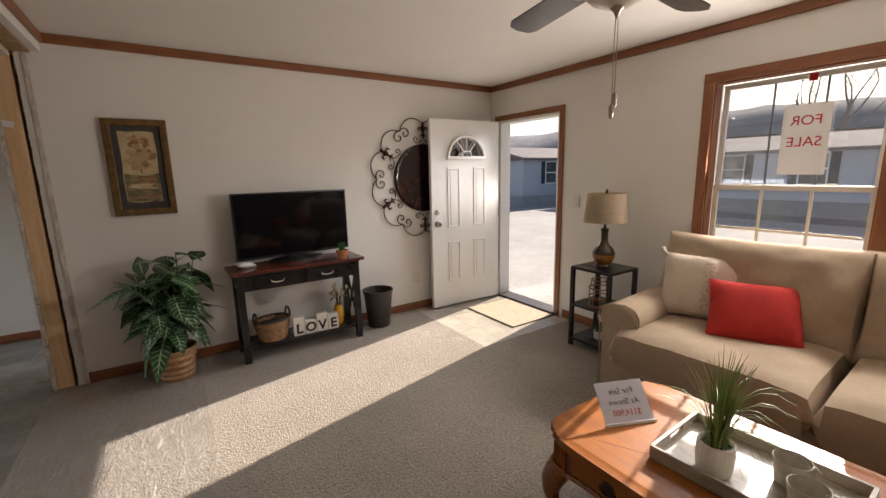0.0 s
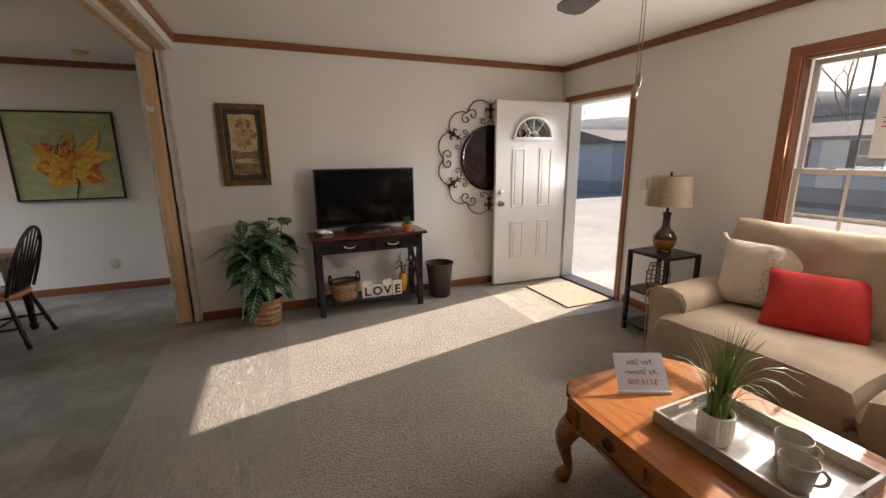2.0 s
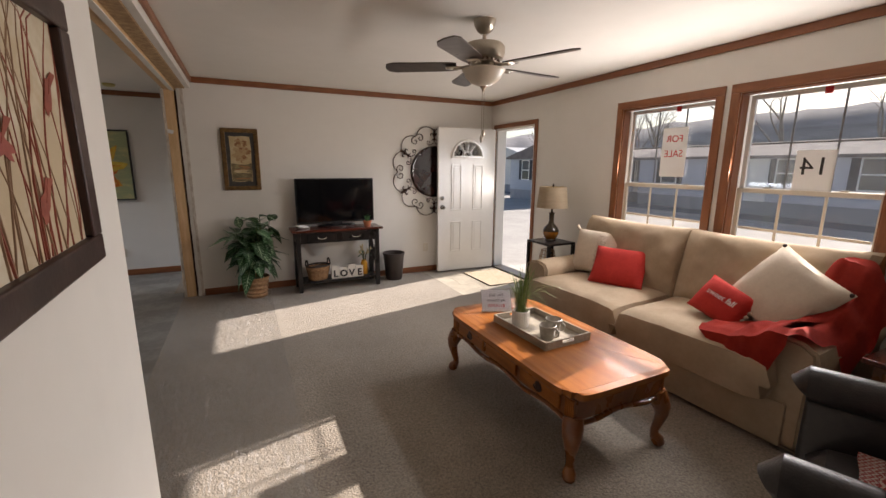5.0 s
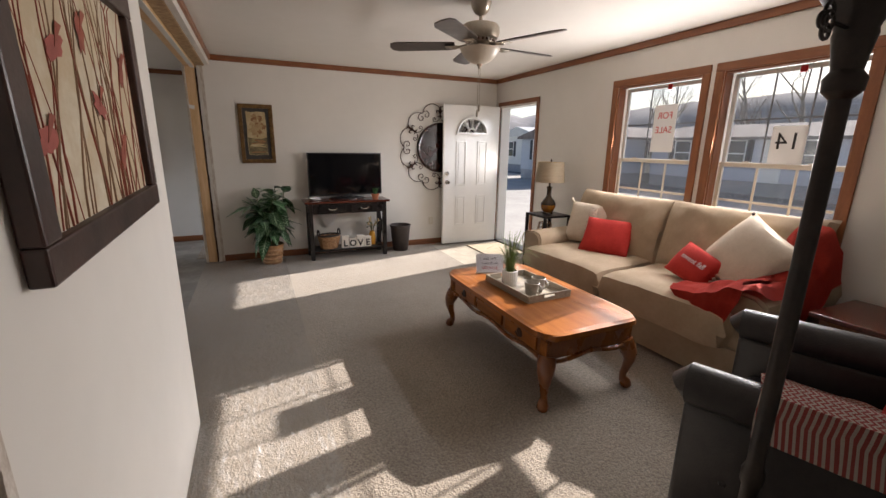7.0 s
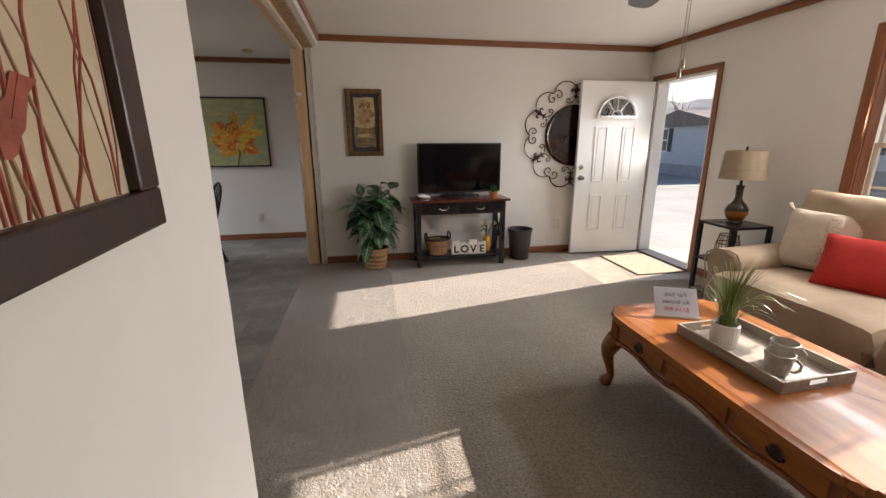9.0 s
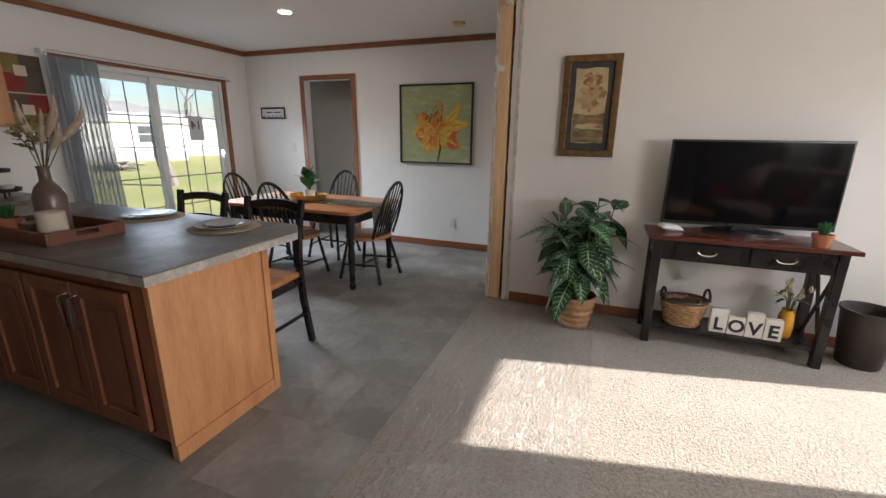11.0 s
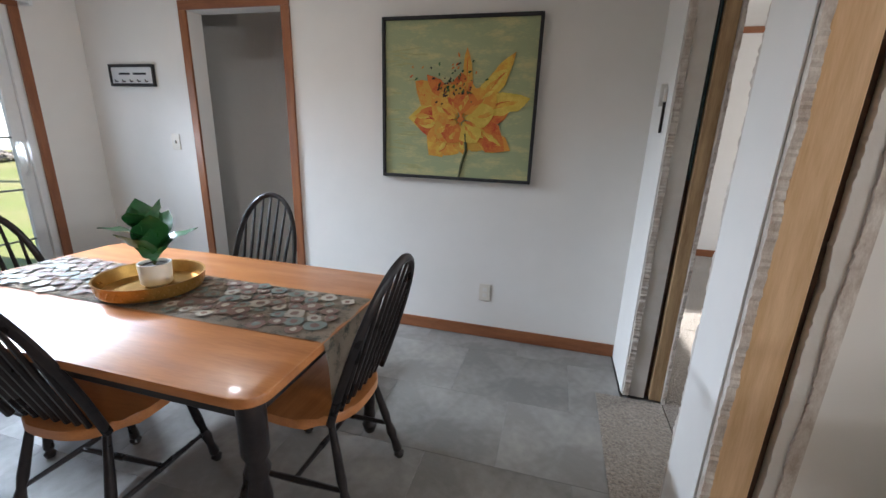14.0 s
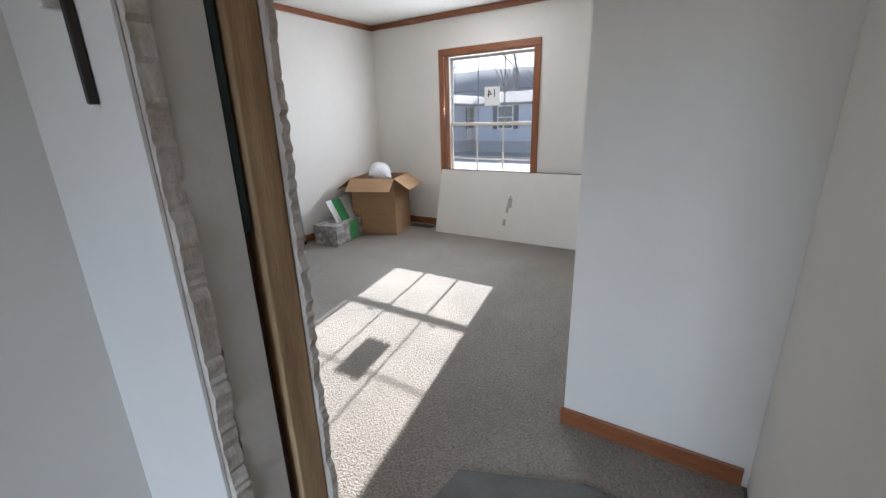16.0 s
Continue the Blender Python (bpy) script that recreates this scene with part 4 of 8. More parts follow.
# ---- coffee table ----
def coffee_table():
    t = thing("coffee_table", (1.65, 0.59, 0), "polished oak coffee table with scalloped top and cabriole legs", "table")
    L, W, H = 1.36, 0.74, 0.472
    out = []
    n = 160
    for i in range(n):
        a = 2 * math.pi * i / n
        c, s = math.cos(a), math.sin(a)
        x, y = math.copysign(abs(c) ** 0.22, c) * W / 2, math.copysign(abs(s) ** 0.22, s) * L / 2
        k = 1 - 0.035 * math.exp(-((abs(abs(c) - 0.80)) / 0.07) ** 2) - 0.035 * math.exp(-((abs(abs(s) - 0.80)) / 0.07) ** 2)
        out.append((x * k, y * (k if abs(s) > 0.5 else 1)))
    part("tabletop", extrude_outline(out, H - 0.030, H, 0.010), OAKTABLE, t, "glossy honey oak top", smooth=True)
    part("top_moulding", extrude_outline([(x * 0.965, y * 0.98) for x, y in out], H - 0.046, H - 0.031), OAKDARK, t, smooth=True)
    a, b, z0, z1 = W / 2 - 0.055, L / 2 - 0.055, 0.307, H - 0.047
    part("apron", join(box(-a, -a + 0.02, -b, b, z0, z1, 0.003), box(a - 0.02, a, -b, b, z0, z1, 0.003), box(-a + 0.02, a - 0.02, -b, -b + 0.02, z0, z1, 0.003), box(-a + 0.02, a - 0.02, b - 0.02, b, z0, z1, 0.003)), OAKDARK, t)
    for s in (-1, 1):
        part("skirt", tube([(s * (a + 0.004), y, z0 - 0.006 + 0.012 * math.cos(y * 14)) for y in [-b + 0.05 + i * (2 * b - 0.1) / 24 for i in range(25)]], 0.014, 8), OAKDARK, t, smooth=True)
        part("skirt", tube([(x, s * (b + 0.004), z0 - 0.006 + 0.012 * math.cos(x * 16)) for x in [-a + 0.05 + i * (2 * a - 0.1) / 14 for i in range(15)]], 0.014, 8), OAKDARK, t, smooth=True)
        for y in (-0.37, 0.0, 0.37):
            d = part("drawer", box(s * a, s * (a + 0.014), y - 0.165, y + 0.165, z0 + 0.022, z1 - 0.012, 0.004), OAKTABLE, t)
            if y:
                part("drawer_plate", moved(lathe([(0.030, 0), (0.024, 0.003)], 10), pose(s * (a + 0.014), y, z0 + 0.065, 0, s * 90, 0)), BRONZE, d)
                part("drawer_pull", tube([(s * (a + 0.018), y + 0.032 * math.cos(math.pi * (1 + i / 8)), z0 + 0.062 + 0.022 * math.sin(math.pi * (1 + i / 8))) for i in range(9)], 0.004, 6), BRONZE, d, "dark bronze drop pull", smooth=True)
        for y in (-1, 1):
            cx, cy = s * (a - 0.02), y * (b - 0.02)
            part("fluted_corner", join(*[tube([(cx + s * 0.026, cy - y * 0.03 + y * 0.012 * j, z0 + 0.004), (cx + s * 0.026, cy - y * 0.03 + y * 0.012 * j, z1 - 0.004)], 0.006, 6) for j in range(5)]), OAKTABLE, t, smooth=True)
            leg = [(0.00, 0.320, 0.050), (0.012, 0.28, 0.054), (0.026, 0.235, 0.048), (0.030, 0.19, 0.036), (0.022, 0.14, 0.027), (0.012, 0.09, 0.022), (0.012, 0.06, 0.024), (0.024, 0.035, 0.034), (0.028, 0.016, 0.036), (0.026, 0.0, 0.028)]
            part("leg", tube([(cx + s * o, cy + y * o, z) for o, z, r in leg], [r for o, z, r in leg], 14), OAKDARK, t, "carved cabriole leg with ball foot", smooth=True)


coffee_table()


def grass_pot():
    p = thing("potted_grass", (1.575, 0.735, 0.480), "artificial ornamental grass in a ribbed white pot", "plant")
    rib = []
    for k in range(48):
        a = 2 * math.pi * k / 48
        rib.append((1 + 0.04 * (k % 2), a))
    bm = bmesh.new()
    rings = []
    for r, z in ((0.045, 0), (0.052, 0.012), (0.056, 0.06), (0.055, 0.11), (0.050, 0.115), (0.047, 0.10)):
        rings.append([bm.verts.new((r * f * math.cos(a), r * f * math.sin(a), z)) for f, a in rib])
    for a, b in zip(rings, rings[1:]):
        for k in range(48):
            bm.faces.new((a[k], a[(k + 1) % 48], b[(k + 1) % 48], b[k]))
    bm.faces.new(rings[0][::-1])
    part("pot", bm, CERAMIC, p, smooth=True)
    part("soil", lathe([(0.044, 0.09), (0.046, 0.098), (0.0005, 0.102)], 16), SOIL, p)
    rnd = random.Random(4)
    blades = bmesh.new()
    for k in range(150):
        a, r0, h = rnd.uniform(0, 6.283), rnd.uniform(0.002, 0.036), rnd.uniform(0.16, 0.34)
        lean = rnd.uniform(0.02, 0.10) if k < 110 else rnd.uniform(0.12, 0.30)
        pts = []
        for i in range(8):
            f = i / 7
            d = r0 + lean * f ** 2.2
            droop = h * (f - (0.55 * f ** 4 if k >= 110 else 0.08 * f ** 4))
            pts.append((d * math.cos(a), d * math.sin(a), 0.1 + droop))
        side = Vector((-math.sin(a), math.cos(a), 0)) * rnd.uniform(0.0018, 0.0034)
        prev = None
        for i, q in enumerate(pts):
            w = side * (1 - (i / 7) ** 2 * 0.85)
            cur = (blades.verts.new(Vector(q) - w), blades.verts.new(Vector(q) + w + Vector((0, 0, 0.0006))))
            if prev:
                blades.faces.new((prev[0], prev[1], cur[1], cur[0]))
            prev = cur
    b = part("blades", blades, GRASSBLADE, p, "thin green and yellowed blades", smooth=True)
    b["kind"] = "stuff"


def tray(at, w, d, h, name, label, material, parts=True):
    t = thing(name, at, label, "tray")
    part("tray_bottom", box(-w / 2, w / 2, -d / 2, d / 2, 0, 0.008, 0.002), material, t)
    for k, q in enumerate(((-w / 2, -w / 2 + 0.012, -d / 2, d / 2), (w / 2 - 0.012, w / 2, -d / 2, d / 2))):
        part("tray_side", box(*q, 0.008, h, 0.003), material, t)
    for s in (-1, 1):
        y0, y1 = sorted((s * d / 2, s * (d / 2 - 0.012)))
        part("tray_end", join(box(-w / 2 + 0.012, w / 2 - 0.012, y0, y1, 0.008, h * 0.45), box(-w / 2 + 0.012, -0.05, y0, y1, h * 0.45, h), box(0.05, w / 2 - 0.012, y0, y1, h * 0.45, h), box(-0.05, 0.05, y0, y1, h * 0.85, h)), material, t)
    return t


TRAYWOOD = mat("silver_wood_tray", (0.40, 0.35, 0.28), (0.27, 0.23, 0.18), 8, 0.4, 0.06, 60, stretch=(6, 1, 6))
tray((1.66, 0.645, 0.4722, 0, 0, 2), 0.36, 0.53, 0.05, "serving_tray", "silvered wooden serving tray on the coffee table", TRAYWOOD)
grass_pot()


def mug(at, turn):
    m = thing("mug", pose(*at, 0, 0, turn), "gray stoneware mug with a looped handle", "mug", "mugs on the tray")
    part("cup", lathe([(0.032, 0), (0.041, 0.008), (0.046, 0.05), (0.053, 0.092), (0.050, 0.094), (0.043, 0.05), (0.036, 0.012), (0.0005, 0.010)], 24), STONEWARE, m, smooth=True)
    part("handle", tube([(0.040, 0, 0.074), (0.058, 0, 0.078), (0.072, 0, 0.062), (0.070, 0, 0.040), (0.056, 0, 0.026), (0.041, 0, 0.024)], 0.006, 8), STONEWARE, m, smooth=True)


mug((1.60, 0.495, 0.480), 300)
mug((1.705, 0.565, 0.480), 300)


def price_card():
    c = thing("price_card", pose(1.60, 1.055, 0.4725, 0, 0, -24), "clear acrylic stand holding a printed price sheet", "sign")
    acr = glass("acrylic", (0.98, 0.98, 1.0), 0.05, 0.95)
    part("foot", box(-0.115, 0.115, -0.004, 0.0, 0, 0.012), SIGNPAPER, c)
    tilt = pose(0, 0, 0.005, -42)
    part("sheet", moved(box(-0.108, 0.108, -0.0006, 0.0006, 0.004, 0.17), tilt), SIGNPAPER, c)
    part("panel", moved(box(-0.115, 0.115, -0.004, -0.002, 0.0, 0.178), tilt), acr, c)
    for k, (w, ink) in enumerate((("For Sale", BLACKINK), ("As Shown", BLACKINK), ("$114,900", REDINK))):
        text(w, 0.034, tilt @ pose(0, -0.0012, 0.128 - 0.043 * k, 90) @ Matrix.Diagonal((-1, 1, 1, 1)), ink, c, depth=0.0004)


price_card()


# ---- end table and lamp ----
def end_table():
    t = thing("end_table", (3.085, 2.25, 0), "dark wood end table with two shelves", "table")
    for z, tk in ((0.70, 0.022), (0.375, 0.018), (0.075, 0.018)):
        part("shelf" if z < 0.6 else "tabletop", box(-0.185, 0.185, -0.19, 0.19, z - tk, z, 0.003), BLACKWOOD, t)
    for x in (-1, 1):
        for y in (-1, 1):
            part("leg", join(box(x * 0.185, x * 0.155, y * 0.19, y * 0.16, 0, 0.056), box(x * 0.185, x * 0.155, y * 0.19, y * 0.16, 0.0755, 0.356), box(x * 0.185, x * 0.155, y * 0.19, y * 0.16, 0.3755, 0.677)), BLACKWOOD, t)


end_table()


def table_lamp():
    l = thing("table_lamp", (3.085, 2.26, 0.7005), "amber glass table lamp with a linen drum shade", "lamp")
    part("base", lathe([(0.058, 0), (0.062, 0.012), (0.055, 0.022)], 24), DARKGLASS, l, smooth=True)
    part("body", lathe([(0.050, 0.022), (0.070, 0.045), (0.088, 0.085), (0.086, 0.125), (0.066, 0.16), (0.036, 0.19), (0.026, 0.22), (0.026, 0.29), (0.032, 0.315), (0.022, 0.32)], 32), [AMBER], l, "amber to dark glass body", smooth=True)
    part("neck", lathe([(0.0885, 0.108), (0.0875, 0.125), (0.0675, 0.161), (0.0375, 0.191), (0.0275, 0.22), (0.0280, 0.29), (0.034, 0.318), (0.012, 0.325), (0.010, 0.42)], 24), DARKGLASS, l, smooth=True)
    bm = lathe([(0.170, 0.375), (0.148, 0.605)], 40, cap=False)
    bmesh.ops.solidify(bm, geom=bm.faces[:], thickness=0.003)
    part("shade", bm, LINEN, l, smooth=True)
    part("harp", tube([(0.0, 0.05 * math.sin(a), 0.50 + 0.11 * -math.cos(a)) for a in [math.pi * i / 8 for i in range(9)]], 0.003, 6), BRASS, l)
    part("finial", lathe([(0.004, 0.60), (0.010, 0.615), (0.011, 0.625), (0.004, 0.64)], 10), BRONZE, l)
    part("spider", tube([(-0.147, 0, 0.60), (0.147, 0, 0.60)], 0.003, 6), BRASS, l)


table_lamp()
wl = thing("wire_lantern", (3.05, 2.25, 0.376), "bronze wire lantern on the end table shelf", "lantern")
for k in range(10):
    a = 2 * math.pi * k / 10
    part("wire", tube([(0.085 * math.cos(a), 0.085 * math.sin(a), 0.004), (0.09 * math.cos(a), 0.09 * math.sin(a), 0.12), (0.07 * math.cos(a), 0.07 * math.sin(a), 0.22)], 0.004, 6), WICKER, wl)
for z in (0.005, 0.075, 0.15, 0.22):
    part("hoop", tube([((0.088 - 0.018 * (z > 0.2)) * math.cos(a), (0.088 - 0.018 * (z > 0.2)) * math.sin(a), z) for a in [2 * math.pi * i / 20 for i in range(20)]], 0.005, 6, True), WICKER, wl)


# ---- leaves and plants ----
def leaf_mesh(length, width, droop, fold=0.25, n=7):
    bm = bmesh.new()
    uv = bm.loops.layers.uv.new("uv")
    rows = []
    for i in range(n + 1):
        f = i / n
        w = width * math.sin(math.pi * min(1, f ** 0.75)) * 0.5 * (1 - 0.15 * f) + 0.0015
        z = -droop * f * f
        rows.append([(bm.verts.new((length * f, s * w, z + abs(s) * w * fold + (0.004 * math.sin(i * 2.1) if s else 0))), (f, 0.5 + 0.5 * s)) for s in (-1, 0, 1)])
    for a, b in zip(rows, rows[1:]):
        for j in (0, 1):
            f = bm.faces.new((a[j][0], b[j][0], b[j + 1][0], a[j + 1][0]))
            for lp, c in zip(f.loops, (a[j][1], b[j][1], b[j + 1][1], a[j + 1][1])):
                lp[uv].uv = c
    return bm


def veined(name, base, vein, count):
    m = mat(name, base, [c * 0.6 for c in base], 20, 0.36, rnd=0.35)
    t = m.node_tree
    n, link = t.nodes, t.links.new
    p = n["Principled BSDF"]
    old = p.inputs["Base Color"].links[0].from_socket
    uvn, sep = n.new("ShaderNodeUVMap"), n.new("ShaderNodeSeparateXYZ")
    uvn.uv_map = "uv"
    link(uvn.outputs[0], sep.inputs[0])

    def calc(op, a, b=None):
        k = n.new("ShaderNodeMath")
        k.operation = op
        for i, v in enumerate((a, b)):
            if v is None:
                continue
            if isinstance(v, (int, float)):
                k.inputs[i].default_value = v
            else:
                link(v, k.inputs[i])
        return k.outputs[0]

    off = calc("ABSOLUTE", calc("SUBTRACT", sep.outputs[1], 0.5))
    wave = calc("ABSOLUTE", calc("SINE", calc("MULTIPLY", calc("SUBTRACT", sep.outputs[0], calc("MULTIPLY", off, 0.28)), count * math.pi)))
    line = calc("LESS_THAN", wave, 0.20)
    line = calc("MULTIPLY", line, calc("LESS_THAN", off, 0.40))
    mid = calc("LESS_THAN", off, 0.035)
    both = calc("MAXIMUM", line, mid)
    mx = n.new("ShaderNodeMix")
    mx.data_type = "RGBA"
    mx.inputs[7].default_value = (*vein, 1)
    link(both, mx.inputs[0]), link(old, mx.inputs[6]), link(mx.outputs[2], p.inputs["Base Color"])
    return m


ZEBRA = veined("zebra_leaf", (0.030, 0.095, 0.030), (0.42, 0.55, 0.36), 9)


def floor_plant():
    p = thing("potted_plant", (0.04, 3.79, 0), "leafy zebra plant with veined leaves in a banded wicker pot", "plant")
    part("pot", lathe([(0.105, 0), (0.112, 0.01), (0.118, 0.03), (0.110, 0.045), (0.126, 0.07), (0.118, 0.09), (0.133, 0.12), (0.125, 0.14), (0.141, 0.175), (0.133, 0.195), (0.150, 0.235), (0.143, 0.245), (0.13, 0.235), (0.12, 0.21)], 32), WICKER, p, "tan banded basket pot", smooth=True)
    part("soil", lathe([(0.122, 0.19), (0.124, 0.21), (0.0005, 0.215)], 20), SOIL, p)
    rnd = random.Random(12)
    shapes = [part("leaf", leaf_mesh(0.25, 0.125, d), ZEBRA, p, smooth=True) for d in (0.05, 0.09, 0.13)]
    meshes = [s.data for s in shapes]
    for s in shapes:
        s.matrix_basis = pose(0, 0, 0.3, 0, 20, rnd.uniform(0, 360))
    first = True
    for k in range(13):
        a = k * 2.399
        reach = rnd.uniform(0.07, 0.21)
        h = rnd.uniform(0.46, 0.86) if k else 0.90
        top = Vector((reach * math.cos(a), reach * math.sin(a), 0.2 + h * 0.82))
        root = Vector((0.05 * math.cos(a), 0.05 * math.sin(a), 0.20))
        mid = (root + top) / 2 + Vector((0.02, 0.01, 0.03))
        part("stem", tube([root, mid, top], [0.007, 0.006, 0.004], 6), STEM, p, smooth=True)
        count = 11
        for j in range(count):
            f = 0.40 + 0.60 * j / (count - 1)
            at = root.lerp(top, f)
            turn = a + j * 2.4 + rnd.uniform(-0.4, 0.4)
            tilt = rnd.uniform(-25, 38) - 40 * (j == count - 1)
            s = rnd.uniform(0.8, 1.2)
            ob = new("leaf", meshes[rnd.randrange(3)])
            ob.parent = p
            ob.matrix_basis = pose(*at, rnd.uniform(-25, 25), tilt, math.degrees(turn)) @ Matrix.Diagonal((s, s, s, 1))
            if first:
                for i, sh in enumerate(shapes):
                    sh.matrix_basis = pose(*at, 0, 20, 60 + 120 * i)
                first = False


floor_plant()


# ---- console with television ----
def console():
    c = thing("console_table", (1.005, 3.845, 0), "black console table with cherry top and two drawers", "table")
    x0, x1, y0, y1 = -0.505, 0.505, -0.165, 0.175
    part("tabletop", box(x0 - 0.045, x1 + 0.045, y0 - 0.03, y1 + 0.01, 0.735, 0.762, 0.006), CHERRY, c, "dark cherry-stained top")
    for x in (x0, x1 - 0.05):
        for y in (y0, y1 - 0.05):
            part("leg", box(x, x + 0.05, y, y + 0.05, 0, 0.734, 0.003), BLACKWOOD, c)
    part("apron", join(box(x0 + 0.05, x1 - 0.05, y1 - 0.03, y1 - 0.005, 0.60, 0.734), box(x0 + 0.052, x1 - 0.052, y0 + 0.008, y0 + 0.022, 0.60, 0.734), box(x0 + 0.008, x0 + 0.03, y0 + 0.05, y1 - 0.05, 0.60, 0.734), box(x1 - 0.03, x1 - 0.008, y0 + 0.05, y1 - 0.05, 0.60, 0.734)), BLACKWOOD, c)
    for k in (-1, 1):
        d = part("drawer", box(k * 0.205 - 0.175, k * 0.205 + 0.175, y0 - 0.006, y0 + 0.0075, 0.618, 0.718, 0.004), BLACKWOOD, c)
        pull = tube([(k * 0.205 + 0.05 * math.cos(math.pi * (1 + i / 8)), y0 - 0.022, 0.672 + 0.02 * math.sin(math.pi * (1 + i / 8))) for i in range(9)], 0.0045, 6)
        part("handle", pull, CHROME, d, "bright metal bail pull", smooth=True)
        for s in (-1, 1):
            part("handle_rose", moved(lathe([(0.013, 0), (0.010, 0.006), (0.005, 0.018)], 12), pose(k * 0.205 + s * 0.05, y0 - 0.006, 0.674, 90)), CHROME, d, smooth=True)
        part("side_rail", box(k * 0.48 - 0.018, k * 0.48 + 0.018, y0 + 0.05, y1 - 0.05, 0.07, 0.098, 0.002), BLACKWOOD, c)
        for s in (-1, 1):
            part("cross_brace", tube([(k * (0.48 + 0.006 * s), s * -(0.115), 0.11), (k * (0.48 + 0.006 * s), s * 0.125, 0.60)], 0.011, 6), BLACKWOOD, c)
    part("shelf", box(x0 + 0.03, x1 - 0.03, y0 + 0.03, y1 - 0.02, 0.099, 0.120, 0.003), BLACKWOOD, c)


console()


def television():
    t = thing("television", pose(1.04, 3.935, 0.7625, 0, 0, 5), "black flat-screen television on a pedestal", "television")
    part("bezel", box(-0.495, 0.495, 0.0, 0.04, 0.045, 0.60, 0.005), TVBLACK, t)
    part("screen", box(-0.482, 0.482, -0.003, -0.0005, 0.066, 0.588), SCREEN, t, "glossy switched-off screen")
    part("rear_cover", box(-0.40, 0.40, 0.04, 0.07, 0.09, 0.52, 0.012), TVBLACK, t)
    part("stand", extrude_outline([(0.24 * math.cos(2 * math.pi * i / 40), 0.02 + 0.11 * math.sin(2 * math.pi * i / 40)) for i in range(40)], 0.0, 0.016, 0.004), TVBLACK, t, smooth=True)
    part("neck", box(-0.07, 0.07, 0.01, 0.045, 0.016, 0.06, 0.006), TVBLACK, t)


television()


def cactus_pot(at):
    p = thing("potted_succulent", at, "small green succulent in a terracotta pot", "plant")
    part("pot", lathe([(0.036, 0), (0.046, 0.055), (0.052, 0.056), (0.054, 0.078), (0.047, 0.078), (0.044, 0.06)], 20), TERRACOTTA, p, smooth=True)
    part("soil", lathe([(0.044, 0.058), (0.045, 0.066), (0.0005, 0.068)], 14), SOIL, p)
    rnd = random.Random(3)
    for k in range(22):
        a, h, l = rnd.uniform(0, 6.28), rnd.uniform(0.05, 0.09), rnd.uniform(0.005, 0.04)
        part("spine_leaf", tube([(0.012 * math.cos(a), 0.012 * math.sin(a), 0.064), (l * 0.7 * math.cos(a), l * 0.7 * math.sin(a), 0.064 + h * 0.6), (l * math.cos(a), l * math.sin(a), 0.064 + h)], [0.006, 0.006, 0.001], 6), FIDDLE, p)


cactus_pot((1.365, 3.70, 0.7625))


def love_blocks():
    for k, ch in enumerate("LOVE"):
        x = 0.955 + k * 0.100
        h = (0.165, 0.125, 0.165, 0.140)[k]
        b = thing("letter_block", (x, 3.77 - 0.004 * k, 0.1205), f"white painted wooden block with a black letter {ch}", "letter block", "letter blocks spelling LOVE")
        part("block", box(-0.048, 0.048, -0.02, 0.02, 0, h, 0.003), WHITEPAINT, b)
        part("offset_board", box(-0.048, 0.048, -0.026, -0.0205, 0, 0.115, 0.002), WHITEPAINT, b)
        text(ch, 0.118, pose(0, -0.027, 0.058, 90), BLACKINK, b, "letter", 0.0015, 0.0035)


love_blocks()


def basket():
    b = thing("wicker_basket", pose(0.755, 3.83, 0.1205, 0, 0, 12), "woven wicker basket with dark looped handles", "basket")
    n = 0
    for lvl in range(8):
        z = 0.008 + lvl * 0.021
        rx, ry = 0.105 + 0.035 * lvl / 7, 0.085 + 0.02 * lvl / 7
        pts = [((rx + 0.004 * math.sin(a * 12 + lvl * math.pi)) * math.cos(a), (ry + 0.004 * math.sin(a * 12 + lvl * math.pi)) * math.sin(a), z + 0.003 * math.sin(a * 12 + lvl * math.pi)) for a in [2 * math.pi * i / 72 for i in range(72)]]
        part("woven_strand", tube(pts, 0.0115, 6, True), WICKER, b, smooth=True)
    part("bottom", lathe([(0.085, 0), (0.09, 0.006)], 20), WICKER, b)
    part("rim", tube([(0.142 * math.cos(a), 0.107 * math.sin(a), 0.176) for a in [2 * math.pi * i / 40 for i in range(40)]], 0.011, 8, True), BINPLASTIC, b, "dark brown wrapped rim", smooth=True)
    for k in (-1, 1):
        part("handle", tube([(k * 0.14, -0.045 * math.cos(math.pi * i / 8), 0.175 + 0.075 * math.sin(math.pi * i / 8)) for i in range(9)], 0.009, 8), BINPLASTIC, b, smooth=True)
    part("cloth_liner", moved(cushion(0.22, 0.16, 0.06, 0.4, 8), pose(0, 0, 0.135)), BINPLASTIC, b, smooth=True)


